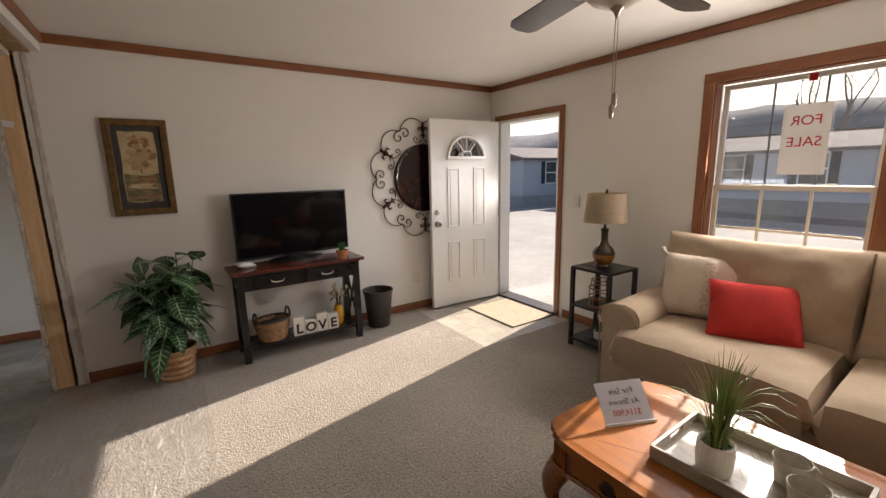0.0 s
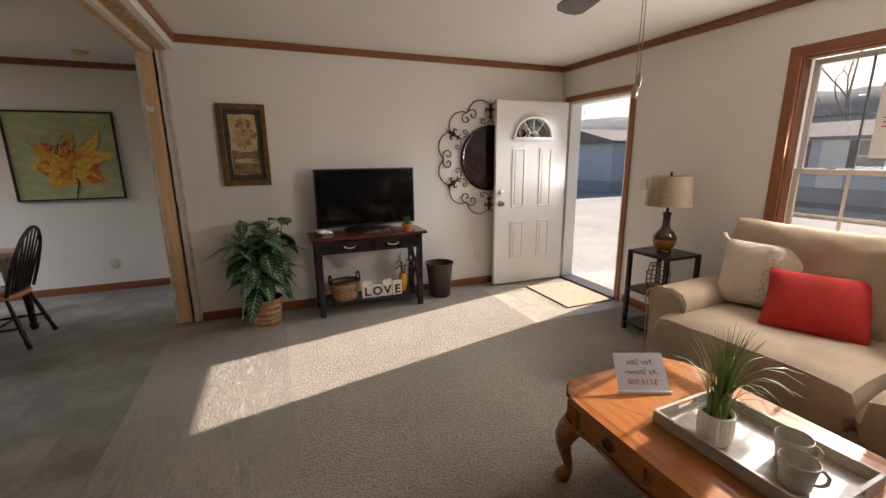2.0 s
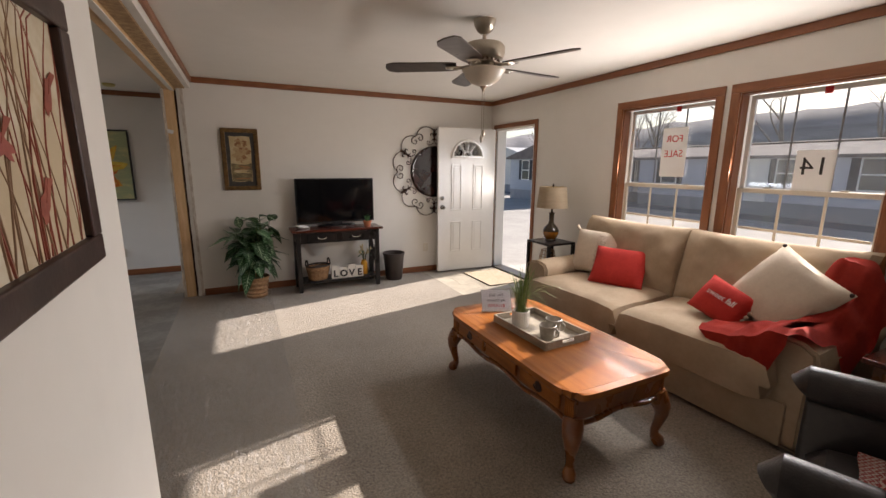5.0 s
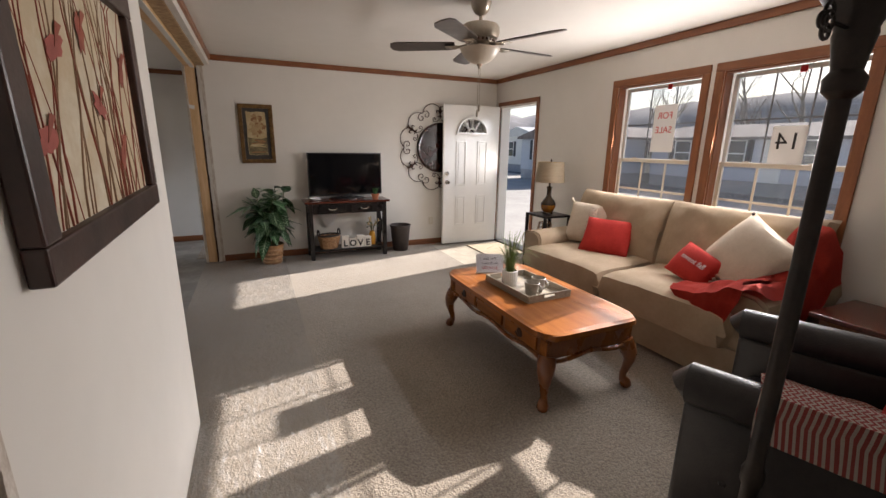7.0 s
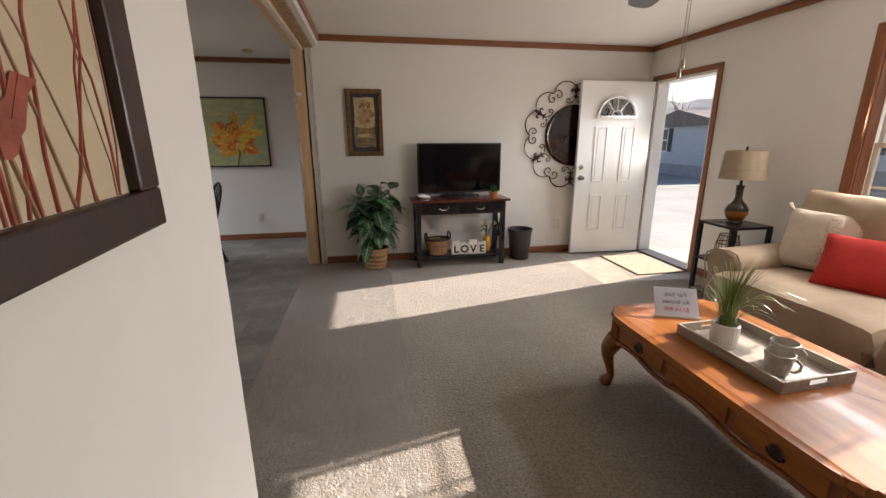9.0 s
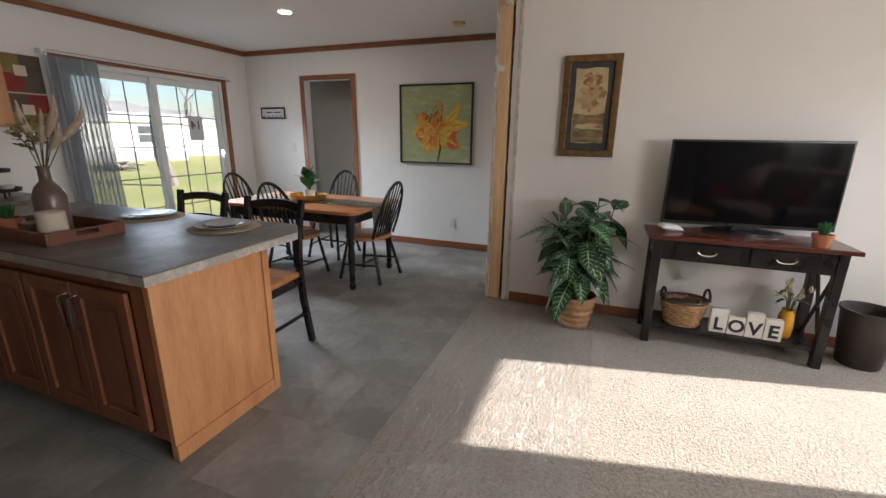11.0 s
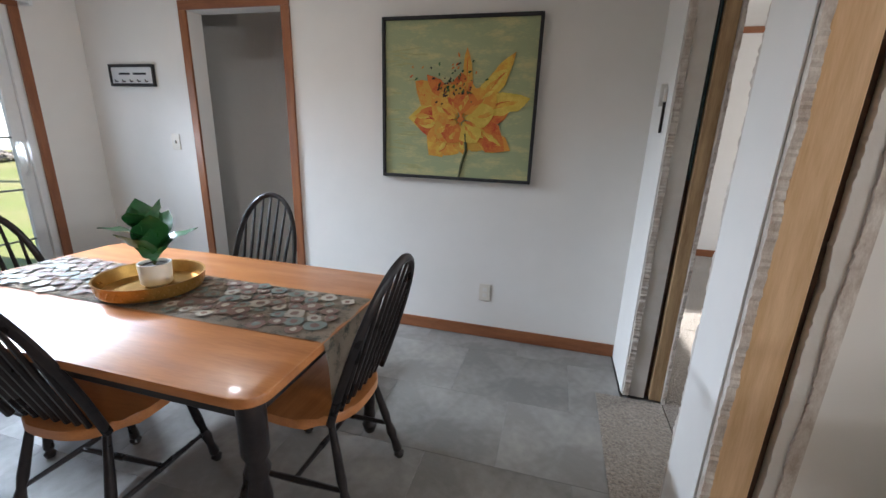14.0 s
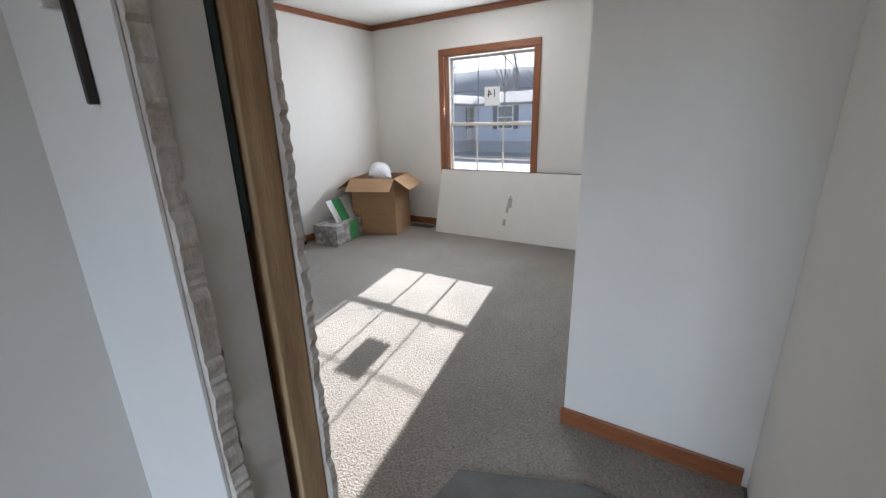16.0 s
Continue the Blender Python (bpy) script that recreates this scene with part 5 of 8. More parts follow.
basket()
yv = thing("flower_vase", (1.345, 3.845, 0.1205), "yellow vase with pale artificial flowers", "vase")
part("vase", lathe([(0.036, 0), (0.044, 0.01), (0.047, 0.08), (0.042, 0.15), (0.030, 0.175), (0.034, 0.19), (0.026, 0.185), (0.02, 0.16)], 24), YELLOW, yv, smooth=True)
rnd = random.Random(9)
fl = mat("pale_bloom", (0.66, 0.52, 0.28), (0.5, 0.4, 0.25), 40, 0.8)
for k in range(14):
    a, h, l = rnd.uniform(0, 6.28), rnd.uniform(0.10, 0.22), rnd.uniform(0.02, 0.10)
    tip = (l * math.cos(a), 0.6 * l * math.sin(a), 0.18 + h)
    part("stem", tube([(0.008 * math.cos(a), 0.008 * math.sin(a), 0.14), (tip[0] * 0.4, tip[1] * 0.4, 0.18 + h * 0.6), tip], 0.0025, 5), STEM, yv)
    lf = part("leaf", leaf_mesh(0.07, 0.024, 0.02), FIDDLE if k % 2 else fl, yv, smooth=True)
    lf.matrix_basis = pose(tip[0] * 0.7, tip[1] * 0.7, 0.18 + h * 0.7, 0, rnd.uniform(-60, 10), math.degrees(a))
    part("bloom", lathe([(0.003, -0.02), (0.011, -0.008), (0.010, 0.006), (0.003, 0.02)], 8, tip), fl, yv, smooth=True)

nb = thing("waste_basket", (1.765, 3.87, 0), "dark brown tapered waste basket with a rim", "waste basket")
part("bucket", lathe([(0.105, 0), (0.110, 0.006), (0.140, 0.345), (0.149, 0.348), (0.150, 0.368), (0.139, 0.368), (0.132, 0.34), (0.102, 0.01), (0.0005, 0.01)], 36), BINPLASTIC, nb, smooth=True)

# plug-in ornament and crumpled clear wrap on the console
wr = thing("plastic_wrap", (0.60, 3.86, 0.763), "crumpled clear plastic wrap on the console", "wrapping")
part("wrap", moved(cushion(0.16, 0.10, 0.05, 0.6, 10), pose(0, 0, 0.02, 5, 8, 20)), mat("milky_film", (0.7, 0.7, 0.68), (0.6, 0.6, 0.58), 20, 0.25), wr, smooth=True)
pp = thing("paper_sheet", (0.60, 3.93, 0.121), "white paper sheet hanging behind the basket", "paper")
bm = bmesh.new()
bm.faces.new([bm.verts.new(v) for v in ((0.05, 0.075, 0.44), (0.34, 0.075, 0.47), (0.24, 0.07, 0.28), (0.17, 0.07, 0.25))])
bmesh.ops.solidify(bm, geom=bm.faces[:], thickness=0.002)
part("sheet", bm, SIGNPAPER, pp)


# ---- wall decor ----
def framed(name, m, w, h, border, depth, frame_mat, label, art, rope=False):
    """Framed picture; local x right, y up, z out of the wall."""
    p = thing(name, m, label, "picture")
    a, b = w / 2, h / 2
    for q in ((-a, a, b - border, b), (-a, a, -b, -b + border), (-a, -a + border, -b + border, b - border), (a - border, a, -b + border, b - border)):
        part("frame_bar", box(*q, 0.001, depth, min(0.006, border * 0.2)), frame_mat, p)
    part("canvas", box(-a + border, a - border, -b + border, b - border, 0.002, depth * 0.5), art, p)
    return p


def flat(points, z, material, parent, name, lift=0.0008):
    bm = bmesh.new()
    bm.faces.new([bm.verts.new((x, y, z)) for x, y in points])
    g = bmesh.ops.extrude_face_region(bm, geom=bm.faces[:])
    for v in g["geom"]:
        if isinstance(v, bmesh.types.BMVert):
            v.co.z += lift
    bmesh.ops.recalc_face_normals(bm, faces=bm.faces)
    return part(name, bm, material, parent)


def blob(cx, cy, rx, ry, turn=0, n=14, wob=0.18, seed=0):
    r = random.Random(seed)
    c, s = math.cos(radians(turn)), math.sin(radians(turn))
    out = []
    for i in range(n):
        a = 2 * math.pi * i / n
        k = 1 + r.uniform(-wob, wob)
        x, y = rx * k * math.cos(a), ry * k * math.sin(a)
        out.append((cx + c * x - s * y, cy + s * x + c * y))
    return out


MEADOW = mat("landscape_paint", (0.34, 0.28, 0.13), (0.13, 0.10, 0.05), 14, 0.6, amount=0.8, stretch=(1, 2, 1))
SKYPAINT = mat("landscape_sky", (0.60, 0.50, 0.30), (0.46, 0.34, 0.17), 12, 0.6)
HAZEPAINT = mat("landscape_haze", (0.36, 0.20, 0.09), (0.46, 0.33, 0.17), 24, 0.6, amount=0.8)
TREEPAINT = mat("landscape_tree", (0.22, 0.085, 0.03), (0.34, 0.19, 0.08), 30, 0.6, amount=0.7)
pic = framed("framed_picture", pose(-0.008, NORTH - 0.002, 1.578, 90, 0, 0), 0.39, 0.70, 0.048, 0.032, GOLDFRAME, "antique gold framed landscape print with an autumn tree", MATBOARD)
for k in range(60):
    s = k % 2 * 2 - 1
    i = k // 2
    part("frame_cord", box(-0.014, 0.014, -0.003, 0.003, -0.003, 0.003), GOLDFRAME, pic).matrix_basis = pose(s * 0.172, -0.32 + i * 0.0215, 0.033, 0, 0, 35)
flat([(x * 1.25, y * 1.30) for x, y in [(-0.086, -0.19), (-0.02, -0.196), (0.05, -0.19), (0.088, -0.194), (0.085, -0.05), (0.09, 0.08), (0.084, 0.2), (0.02, 0.205), (-0.04, 0.198), (-0.088, 0.203), (-0.084, 0.06), (-0.09, -0.07)]], 0.017, SKYPAINT, pic, "painted_sky")
flat([(x * 1.25, y * 1.30) for x, y in [(-0.084, -0.19), (0.084, -0.19), (0.086, -0.03), (0.03, -0.045), (-0.03, -0.04), (-0.086, -0.03)]], 0.0181, MEADOW, pic, "painted_meadow")
rnd = random.Random(5)
for k in range(60):
    a, q = rnd.uniform(0, 6.283), rnd.uniform(0, 1) ** 0.6
    flat(blob(0.005 + 0.080 * q * math.cos(a), 0.105 + 0.115 * q * math.sin(a), rnd.uniform(0.016, 0.030), rnd.uniform(0.012, 0.022), rnd.uniform(-20, 20), 14, 0.35, k), 0.0186 + 0.00005 * k, (TREEPAINT, HAZEPAINT, HAZEPAINT)[k % 3], pic, "painted_foliage", 0.0003)
flat([(-0.006, -0.035), (0.010, -0.035), (0.006, 0.02), (-0.002, 0.02)], 0.0186, TREEPAINT, pic, "painted_trunk")
for k in range(5):
    flat(blob(0.01 * (k % 2), -0.075 - 0.035 * k, 0.09, 0.010, (-4, 5, -2, 3, 0)[k], 16, 0.25, k + 40), 0.0188, (MEADOW, TREEPAINT, SKYPAINT, MEADOW, TREEPAINT)[k], pic, "painted_field", 0.0003)
flat(blob(-0.01, -0.13, 0.08, 0.016, 4, 16, 0.2, 8), 0.0192, SKYPAINT, pic, "painted_pond")
flat(blob(0.03, -0.08, 0.07, 0.014, -6, 16, 0.2, 9), 0.0192, TREEPAINT, pic, "painted_bank")

REEDBG = mat("reed_canvas", (0.66, 0.60, 0.47), (0.54, 0.44, 0.29), 5, 0.7, 0.1, 120, amount=0.8)
REEDRED = mat("reed_red", (0.36, 0.09, 0.05), (0.22, 0.05, 0.03), 20, 0.7)
REEDBIRD = mat("reed_bird", (0.40, 0.09, 0.07), (0.28, 0.07, 0.05), 30, 0.7)
REEDTAN = mat("reed_tan", (0.34, 0.20, 0.11), (0.24, 0.14, 0.08), 20, 0.7)
art = framed("framed_picture", pose(MW1 + 0.002, -0.315, 1.575, 90, 0, 90) @ pose(0, 0, 0, 0, 0, 2), 0.96, 0.70, 0.075, 0.042, BROWNFRAME, "espresso-framed print of red branches with red birds on cream", REEDBG)
rnd = random.Random(21)
for k in range(34):
    x, y, m = rnd.uniform(-0.40, 0.40), -0.274, (REEDRED, REEDTAN)[k % 2]
    pts = [(x, y)]
    dx = rnd.uniform(-0.25, 0.25)
    while pts[-1][1] < 0.27 and len(pts) < 14:
        dx = max(-0.5, min(0.5, dx + rnd.uniform(-0.25, 0.25)))
        nx = max(-0.40, min(0.40, pts[-1][0] + dx * 0.06))
        pts.append((nx, min(0.274, pts[-1][1] + rnd.uniform(0.05, 0.09))))
    w = rnd.uniform(0.0025, 0.005)
    part("painted_branch", tube([(px, py, 0.0205) for px, py in pts], [w * (1 - 0.6 * i / len(pts)) for i in range(len(pts))], 5), m, art)
for k, (bx, by, tr) in enumerate(((-0.20, 0.09, 20), (0.03, -0.02, -30), (0.18, -0.15, 60), (-0.02, 0.15, 80), (0.31, 0.10, 70), (-0.33, -0.10, 10))):
    flat(blob(bx, by, 0.050, 0.024, tr, 16, 0.32, k), 0.024, REEDBIRD if k in (0, 1, 5) else REEDRED, art, "painted_bird")
    flat([(bx, by), (bx + 0.06, by + 0.05), (bx + 0.03, by + 0.055)], 0.0249, REEDRED, art, "painted_wing")


def iron_mirror():
    m = thing("iron_wall_medallion", pose(2.45, NORTH - 0.004, 1.44, 90, 0, 0), "dark round wall medallion with scrolled iron border and fleurs-de-lis", "wall decor")
    R = 0.355
    part("disc", moved(lathe([(R, 0), (R, 0.018), (R - 0.02, 0.026), (R - 0.04, 0.022), (0.0005, 0.022)], 56), pose(0, 0, 0.0)), mat("dark_medallion", (0.045, 0.012, 0.008), (0.014, 0.006, 0.005), 5, 0.16, amount=0.8), m, "dark glossy brown disc", smooth=True)

    def spiral(cx, cy, r, a0, turns, sgn):
        pts = []
        for i in range(26):
            f = i / 25
            a = a0 + sgn * turns * 2 * math.pi * f
            q = r * (1 - 0.82 * f)
            pts.append((cx + q * math.cos(a), cy + q * math.sin(a), 0.012))
        return pts

    for k in range(6):
        a = math.pi / 2 + k * math.pi / 3
        t = pose(0, 0, 0, 0, 0, math.degrees(a) - 90)
        for s in (-1, 1):
            out = []
            for i in range(25):
                f = i / 24
                ang = math.pi / 2 + s * (f * math.pi / 6)
                rr = 0.50 + 0.125 * math.sin(math.pi * (0.10 + 0.82 * f)) ** 0.7
                out.append((rr * math.cos(ang), rr * math.sin(ang), 0.012))
            x, y, _ = out[-1]
            ang = math.pi / 2 + s * math.pi / 6
            tip = [(x + 0.0, y + 0.0, 0.012)]
            cx, cy = 0.505 * math.cos(ang - s * 0.085), 0.505 * math.sin(ang - s * 0.085)
            a0 = math.atan2(y - cy, x - cx)
            out += spiral(cx, cy, math.hypot(x - cx, y - cy), a0, 1.1, -s)[1:]
            part("scroll", moved(tube(out, 0.0055, 6), t), BRONZE, m, smooth=True)
            part("scroll", moved(tube([(s * 0.012, 0.40, 0.012), (s * 0.05, 0.375, 0.012)] + spiral(s * 0.085, 0.402, 0.036, math.radians(-130 if s > 0 else -50), 1.1, s), 0.005, 6), t), BRONZE, m, smooth=True)
            part("fleur_petal", moved(tube([(0, 0.475, 0.014), (s * 0.025, 0.52, 0.014), (s * 0.052, 0.522, 0.014), (s * 0.058, 0.50, 0.014), (s * 0.046, 0.49, 0.014)], [0.008, 0.010, 0.010, 0.008, 0.004], 8), t), BRONZE, m, smooth=True)
            part("fleur_foot", moved(tube([(0, 0.465, 0.014), (s * 0.018, 0.44, 0.014), (s * 0.04, 0.435, 0.014)], [0.008, 0.008, 0.004], 8), t), BRONZE, m, smooth=True)
        part("fleur_spike", moved(tube([(0, 0.41, 0.014), (0, 0.46, 0.014), (0, 0.49, 0.016), (0, 0.53, 0.016), (0, 0.56, 0.014), (0, 0.59, 0.014)], [0.009, 0.009, 0.013, 0.019, 0.014, 0.002], 8), t), BRONZE, m, smooth=True)


iron_mirror()


# ---- ceiling fan ----
def ceiling_fan():
    f = thing("ceiling_fan", (1.485, 1.14, CEILING - 0.001), "five-blade ceiling fan with nickel motor and frosted bowl light", "ceiling fan")
    part("canopy", lathe([(0.022, -0.085), (0.05, -0.065), (0.068, -0.03), (0.074, 0.0)], 28), NICKEL, f, smooth=True)
    part("downrod", tube([(0, 0, -0.14), (0, 0, -0.07)], 0.013, 12), NICKEL, f, smooth=True)
    part("motor", lathe([(0.06, -0.275), (0.095, -0.262), (0.10, -0.245), (0.125, -0.235), (0.136, -0.205), (0.136, -0.165), (0.12, -0.145), (0.05, -0.132), (0.03, -0.13)], 36), NICKEL, f, smooth=True)
    # vent slots are near-black boxes, the shade inside painted on
    part("vent_ring", join(*[moved(box(-0.007, 0.007, 0.096, 0.104, -0.258, -0.242), pose(0, 0, 0, 0, 0, k * 18)) for k in range(20)]), DARKGAP, f)
    part("switch_housing", lathe([(0.05, -0.325), (0.06, -0.315), (0.06, -0.285), (0.052, -0.276)], 28), NICKEL, f, smooth=True)
    part("light_bowl", lathe([(0.006, -0.405), (0.04, -0.402), (0.085, -0.382), (0.118, -0.35), (0.134, -0.318), (0.146, -0.306), (0.142, -0.300), (0.128, -0.312), (0.11, -0.345)], 36, cap=False), BOWL, f, "frosted alabaster glass bowl", smooth=True)
    part("finial", lathe([(0.003, -0.438), (0.008, -0.43), (0.012, -0.418), (0.022, -0.408), (0.02, -0.404)], 14), NICKEL, f, smooth=True)
    for k in range(5):
        t = pose(0, 0, -0.275, 0, 0, 5 + 72 * k)
        arm = part("blade_iron", moved(join(tube([(0.09, 0, -0.005), (0.15, 0, -0.012), (0.20, 0, -0.014)], [0.014, 0.010, 0.016], 8), moved(box(0.16, 0.25, -0.04, 0.04, -0.016, -0.011, 0.004), pose(0, 0, 0))), t), NICKEL, f, smooth=True)
        out = [(0.18, -0.052), (0.24, -0.062), (0.60, -0.070), (0.645, -0.050), (0.66, 0.0), (0.645, 0.050), (0.60, 0.070), (0.24, 0.062), (0.18, 0.052)]
        part("blade", moved(extrude_outline(out, -0.004, 0.004), t @ pose(0, 0, -0.004, 11)), FANBLADE, f, "dark walnut-finish blade")
    for x, ln in ((0.03, 0.26), (-0.02, 0.30)):
        part("pull_chain", tube([(x * 0.3, 0.0, -0.42), (x * 0.3, 0.0, -0.42 - ln)], 0.0018, 5), NICKEL, f)
        part("chain_fob", lathe([(0.004, -0.05), (0.009, -0.04), (0.010, -0.01), (0.004, 0)], 10, (x * 0.3, 0, -0.42 - ln)), NICKEL, f, smooth=True)


ceiling_fan()

# ---- door mat, light switches, outlets ----
dm = thing("door_mat", pose(3.06, 3.37, -0.002, 0, 0, 0), "tan woven door mat with a dark edge", "door mat")
part("mat_body", box(-0.275, 0.275, -0.36, 0.36, 0, 0.010, 0.003), mat("mat_weave", (0.52, 0.44, 0.32), (0.40, 0.33, 0.23), 30, 0.95, 0.6, 150), dm)
part("edge_binding", join(box(-0.285, -0.276, -0.37, 0.37, 0, 0.012, 0.002), box(0.276, 0.285, -0.37, 0.37, 0, 0.012, 0.002), box(-0.276, 0.276, -0.37, -0.361, 0, 0.012, 0.002), box(-0.276, 0.276, 0.361, 0.37, 0, 0.012, 0.002)), mat("mat_binding", (0.24, 0.19, 0.14)), dm)


def plate(at, turn, switch, label):
    p = thing("light_switch" if switch else "wall_outlet", pose(*at, 90, 0, turn), label, "switch" if switch else "outlet")
    part("cover_plate", box(-0.036, 0.036, -0.058, 0.058, 0.0005, 0.006, 0.002), ALMOND, p)
    if switch:
        part("toggle", box(-0.006, 0.006, -0.012, 0.012, 0.006, 0.016, 0.002), CERAMIC, p)
    else:
        for y in (-0.02, 0.02):
            part("receptacle", box(-0.014, 0.014, y - 0.013, y + 0.013, 0.006, 0.0075, 0.001), CERAMIC, p)


plate((EAST - 0.001, 2.80, 1.20), -90, True, "almond toggle light switch beside the front door")
plate((-1.56, DN - 0.001, 0.32), 0, False, "almond wall outlet above the baseboard")
plate((-3.92, DN - 0.001, 1.19), 0, True, "almond light switch beside the hall doorway")
plate((2.32, NORTH - 0.001, 0.36), 0, False, "almond wall outlet above the living room baseboard")


# ---- armchair, floor lamp and side table by the south end ----
def armchair():
    c = thing("armchair", pose(1.73, -1.15, 0, 0, 0, 199), "black leather armchair with padded arms and tufted sides", "armchair")
    part("seat_base", box(-0.30, 0.30, -0.36, 0.36, 0.08, 0.36, 0.03, 3), LEATHER, c, smooth=True)
    part("seat_cushion", moved(cushion(0.60, 0.66, 0.22, 0.3, 12, 5), pose(0, -0.04, 0.42)), LEATHER, c, smooth=True)
    part("backrest", moved(box(-0.38, 0.38, 0.24, 0.40, 0.30, 0.98, 0.06, 4), pose(0, 0, 0)), LEATHER, c, smooth=True)
    for k in (-1, 1):
        side = part("arm_panel", box(k * 0.31, k * 0.42, -0.40, 0.30, 0.08, 0.64, 0.02, 3), LEATHER, c, smooth=True)
        part("arm_pad", tube([(k * 0.37, -0.42, 0.665), (k * 0.37, -0.40, 0.685), (k * 0.37, 0.0, 0.69), (k * 0.37, 0.30, 0.69)], [0.05, 0.072, 0.075, 0.07], 16), LEATHER, c, smooth=True)
        for i in range(3):
            for j in range(2):
                part("tuft_button", moved(lathe([(0.012, 0), (0.008, 0.006)], 10), pose(k * 0.42, -0.25 + 0.2 * i, 0.24 + 0.16 * j, 0, 90 * k, 0)), LEATHER, side)
        for y in (-0.33, 0.33):
            part("foot", lathe([(0.02, 0), (0.03, 0.08)], 12, (k * 0.30, y, 0)), OAKDARK, c)


armchair()
def zigzag(name, one, two, pitch, width):
    """Knit of zigzag stripes in two colours, by object position."""
    m = mat(name, one, [c * 0.85 for c in one], 40, 0.95, 0.6, 160)
    t = m.node_tree
    n, link = t.nodes, t.links.new
    p = n["Principled BSDF"]
    old = p.inputs["Base Color"].links[0].from_socket
    co, sep = n.new("ShaderNodeTexCoord"), n.new("ShaderNodeSeparateXYZ")
    link(co.outputs["Object"], sep.inputs[0])

    def calc(op, a, b):
        k = n.new("ShaderNodeMath")
        k.operation = op
        for i, v in enumerate((a, b)):
            if isinstance(v, (int, float)):
                k.inputs[i].default_value = v
            else:
                link(v, k.inputs[i])
        return k.outputs[0]

    fold = calc("PINGPONG", sep.outputs[0], width)
    line = calc("LESS_THAN", calc("PINGPONG", calc("ADD", sep.outputs[1], fold), pitch), pitch * 0.45)
    mx = n.new("ShaderNodeMix")
    mx.data_type = "RGBA"
    mx.inputs[7].default_value = (*two, 1)
    link(line, mx.inputs[0]), link(old, mx.inputs[6]), link(mx.outputs[2], p.inputs["Base Color"])
    return m


CHEV = zigzag("red_chevron_knit", (0.46, 0.10, 0.09), (0.66, 0.57, 0.50), 0.008, 0.013)
knit = cloth_over("knit_throw", "red and cream chevron knit throw over the armchair arm and seat", "throw", CHEV, [(-0.455, 0.12, -0.30, 0.20), (-0.435, 0.0, -0.30, 0.20), (-0.39, 0.0, -0.30, 0.21), (-0.32, 0.0, -0.31, 0.22), (-0.24, 0.0, -0.31, 0.23), (-0.16, 0.0, -0.32, 0.24), (0.0, 0.0, -0.33, 0.24), (0.18, 0.0, -0.34, 0.24)], lambda x, y: ramp(x, [(-0.47, 0.72), (-0.43, 0.765), (-0.34, 0.772), (-0.25, 0.66), (-0.20, 0.565), (0.3, 0.555)]), 0.02, 6.1, 0.02)
knit.matrix_world = pose(1.73, -1.15, 0, 0, 0, 19)
pillow("throw_pillow", pose(1.80, -1.30, 0.66, 55, 0, 199), 0.40, 0.26, 0.12, RED, "muted red pillow in the armchair")


def torchiere():
    l = thing("floor_lamp", (1.04, -1.22, 0), "black iron torchiere floor lamp with fluted head", "floor lamp")
    part("base", lathe([(0.13, 0), (0.135, 0.015), (0.09, 0.03), (0.04, 0.05), (0.022, 0.08)], 28), BLACKIRON, l, smooth=True)
    part("pole", lathe([(0.019, 0.08), (0.019, 0.62), (0.026, 0.64), (0.026, 0.67), (0.019, 0.69), (0.019, 1.57), (0.034, 1.585), (0.036, 1.61), (0.026, 1.625), (0.030, 1.655)], 20), BLACKIRON, l, smooth=True)
    part("bell", lathe([(0.030, 1.655), (0.036, 1.69), (0.034, 1.70), (0.046, 1.735), (0.050, 1.74), (0.066, 1.765), (0.064, 1.772)], 28), BLACKIRON, l, "fluted black neck", smooth=True)
    part("bowl", lathe([(0.064, 1.772), (0.10, 1.80), (0.155, 1.835), (0.170, 1.865), (0.166, 1.868), (0.15, 1.84), (0.08, 1.80)], 32), BRONZE, l, "reddish bronze bowl", smooth=True)
    key = [(-0.034, 0.0, 1.70), (-0.085, 0.0, 1.703)] + [(-0.102 - 0.017 * math.cos(t), 0.0, 1.703 + 0.017 * math.sin(t)) for t in [math.pi * (1 - i / 6) for i in range(13)]]
    part("switch_key", join(tube(key, 0.004, 6), *[tube([(-0.105 + 0.013 * math.cos(t) + dx, 0.0, 1.703 + 0.013 * math.sin(t) + dz) for t in [math.pi * i / 6 for i in range(12)]], 0.004, 6, True) for dx, dz in ((-0.016, 0.0), (0.0, 0.018), (0.0, -0.018))]), BLACKIRON, l, "trefoil turn key switch", smooth=True)


torchiere()
st = thing("side_table", (3.08, -0.80, 0), "reddish wood side table beside the sofa", "table")
part("tabletop", box(-0.26, 0.26, -0.28, 0.28, 0.53, 0.56, 0.006), CHERRY, st)
part("cabinet_body", box(-0.22, 0.22, -0.24, 0.24, 0.04, 0.529, 0.004), OAKDARK, st)
part("drawer", box(-0.235, -0.2205, -0.2, 0.2, 0.38, 0.50, 0.003), OAKDARK, st)


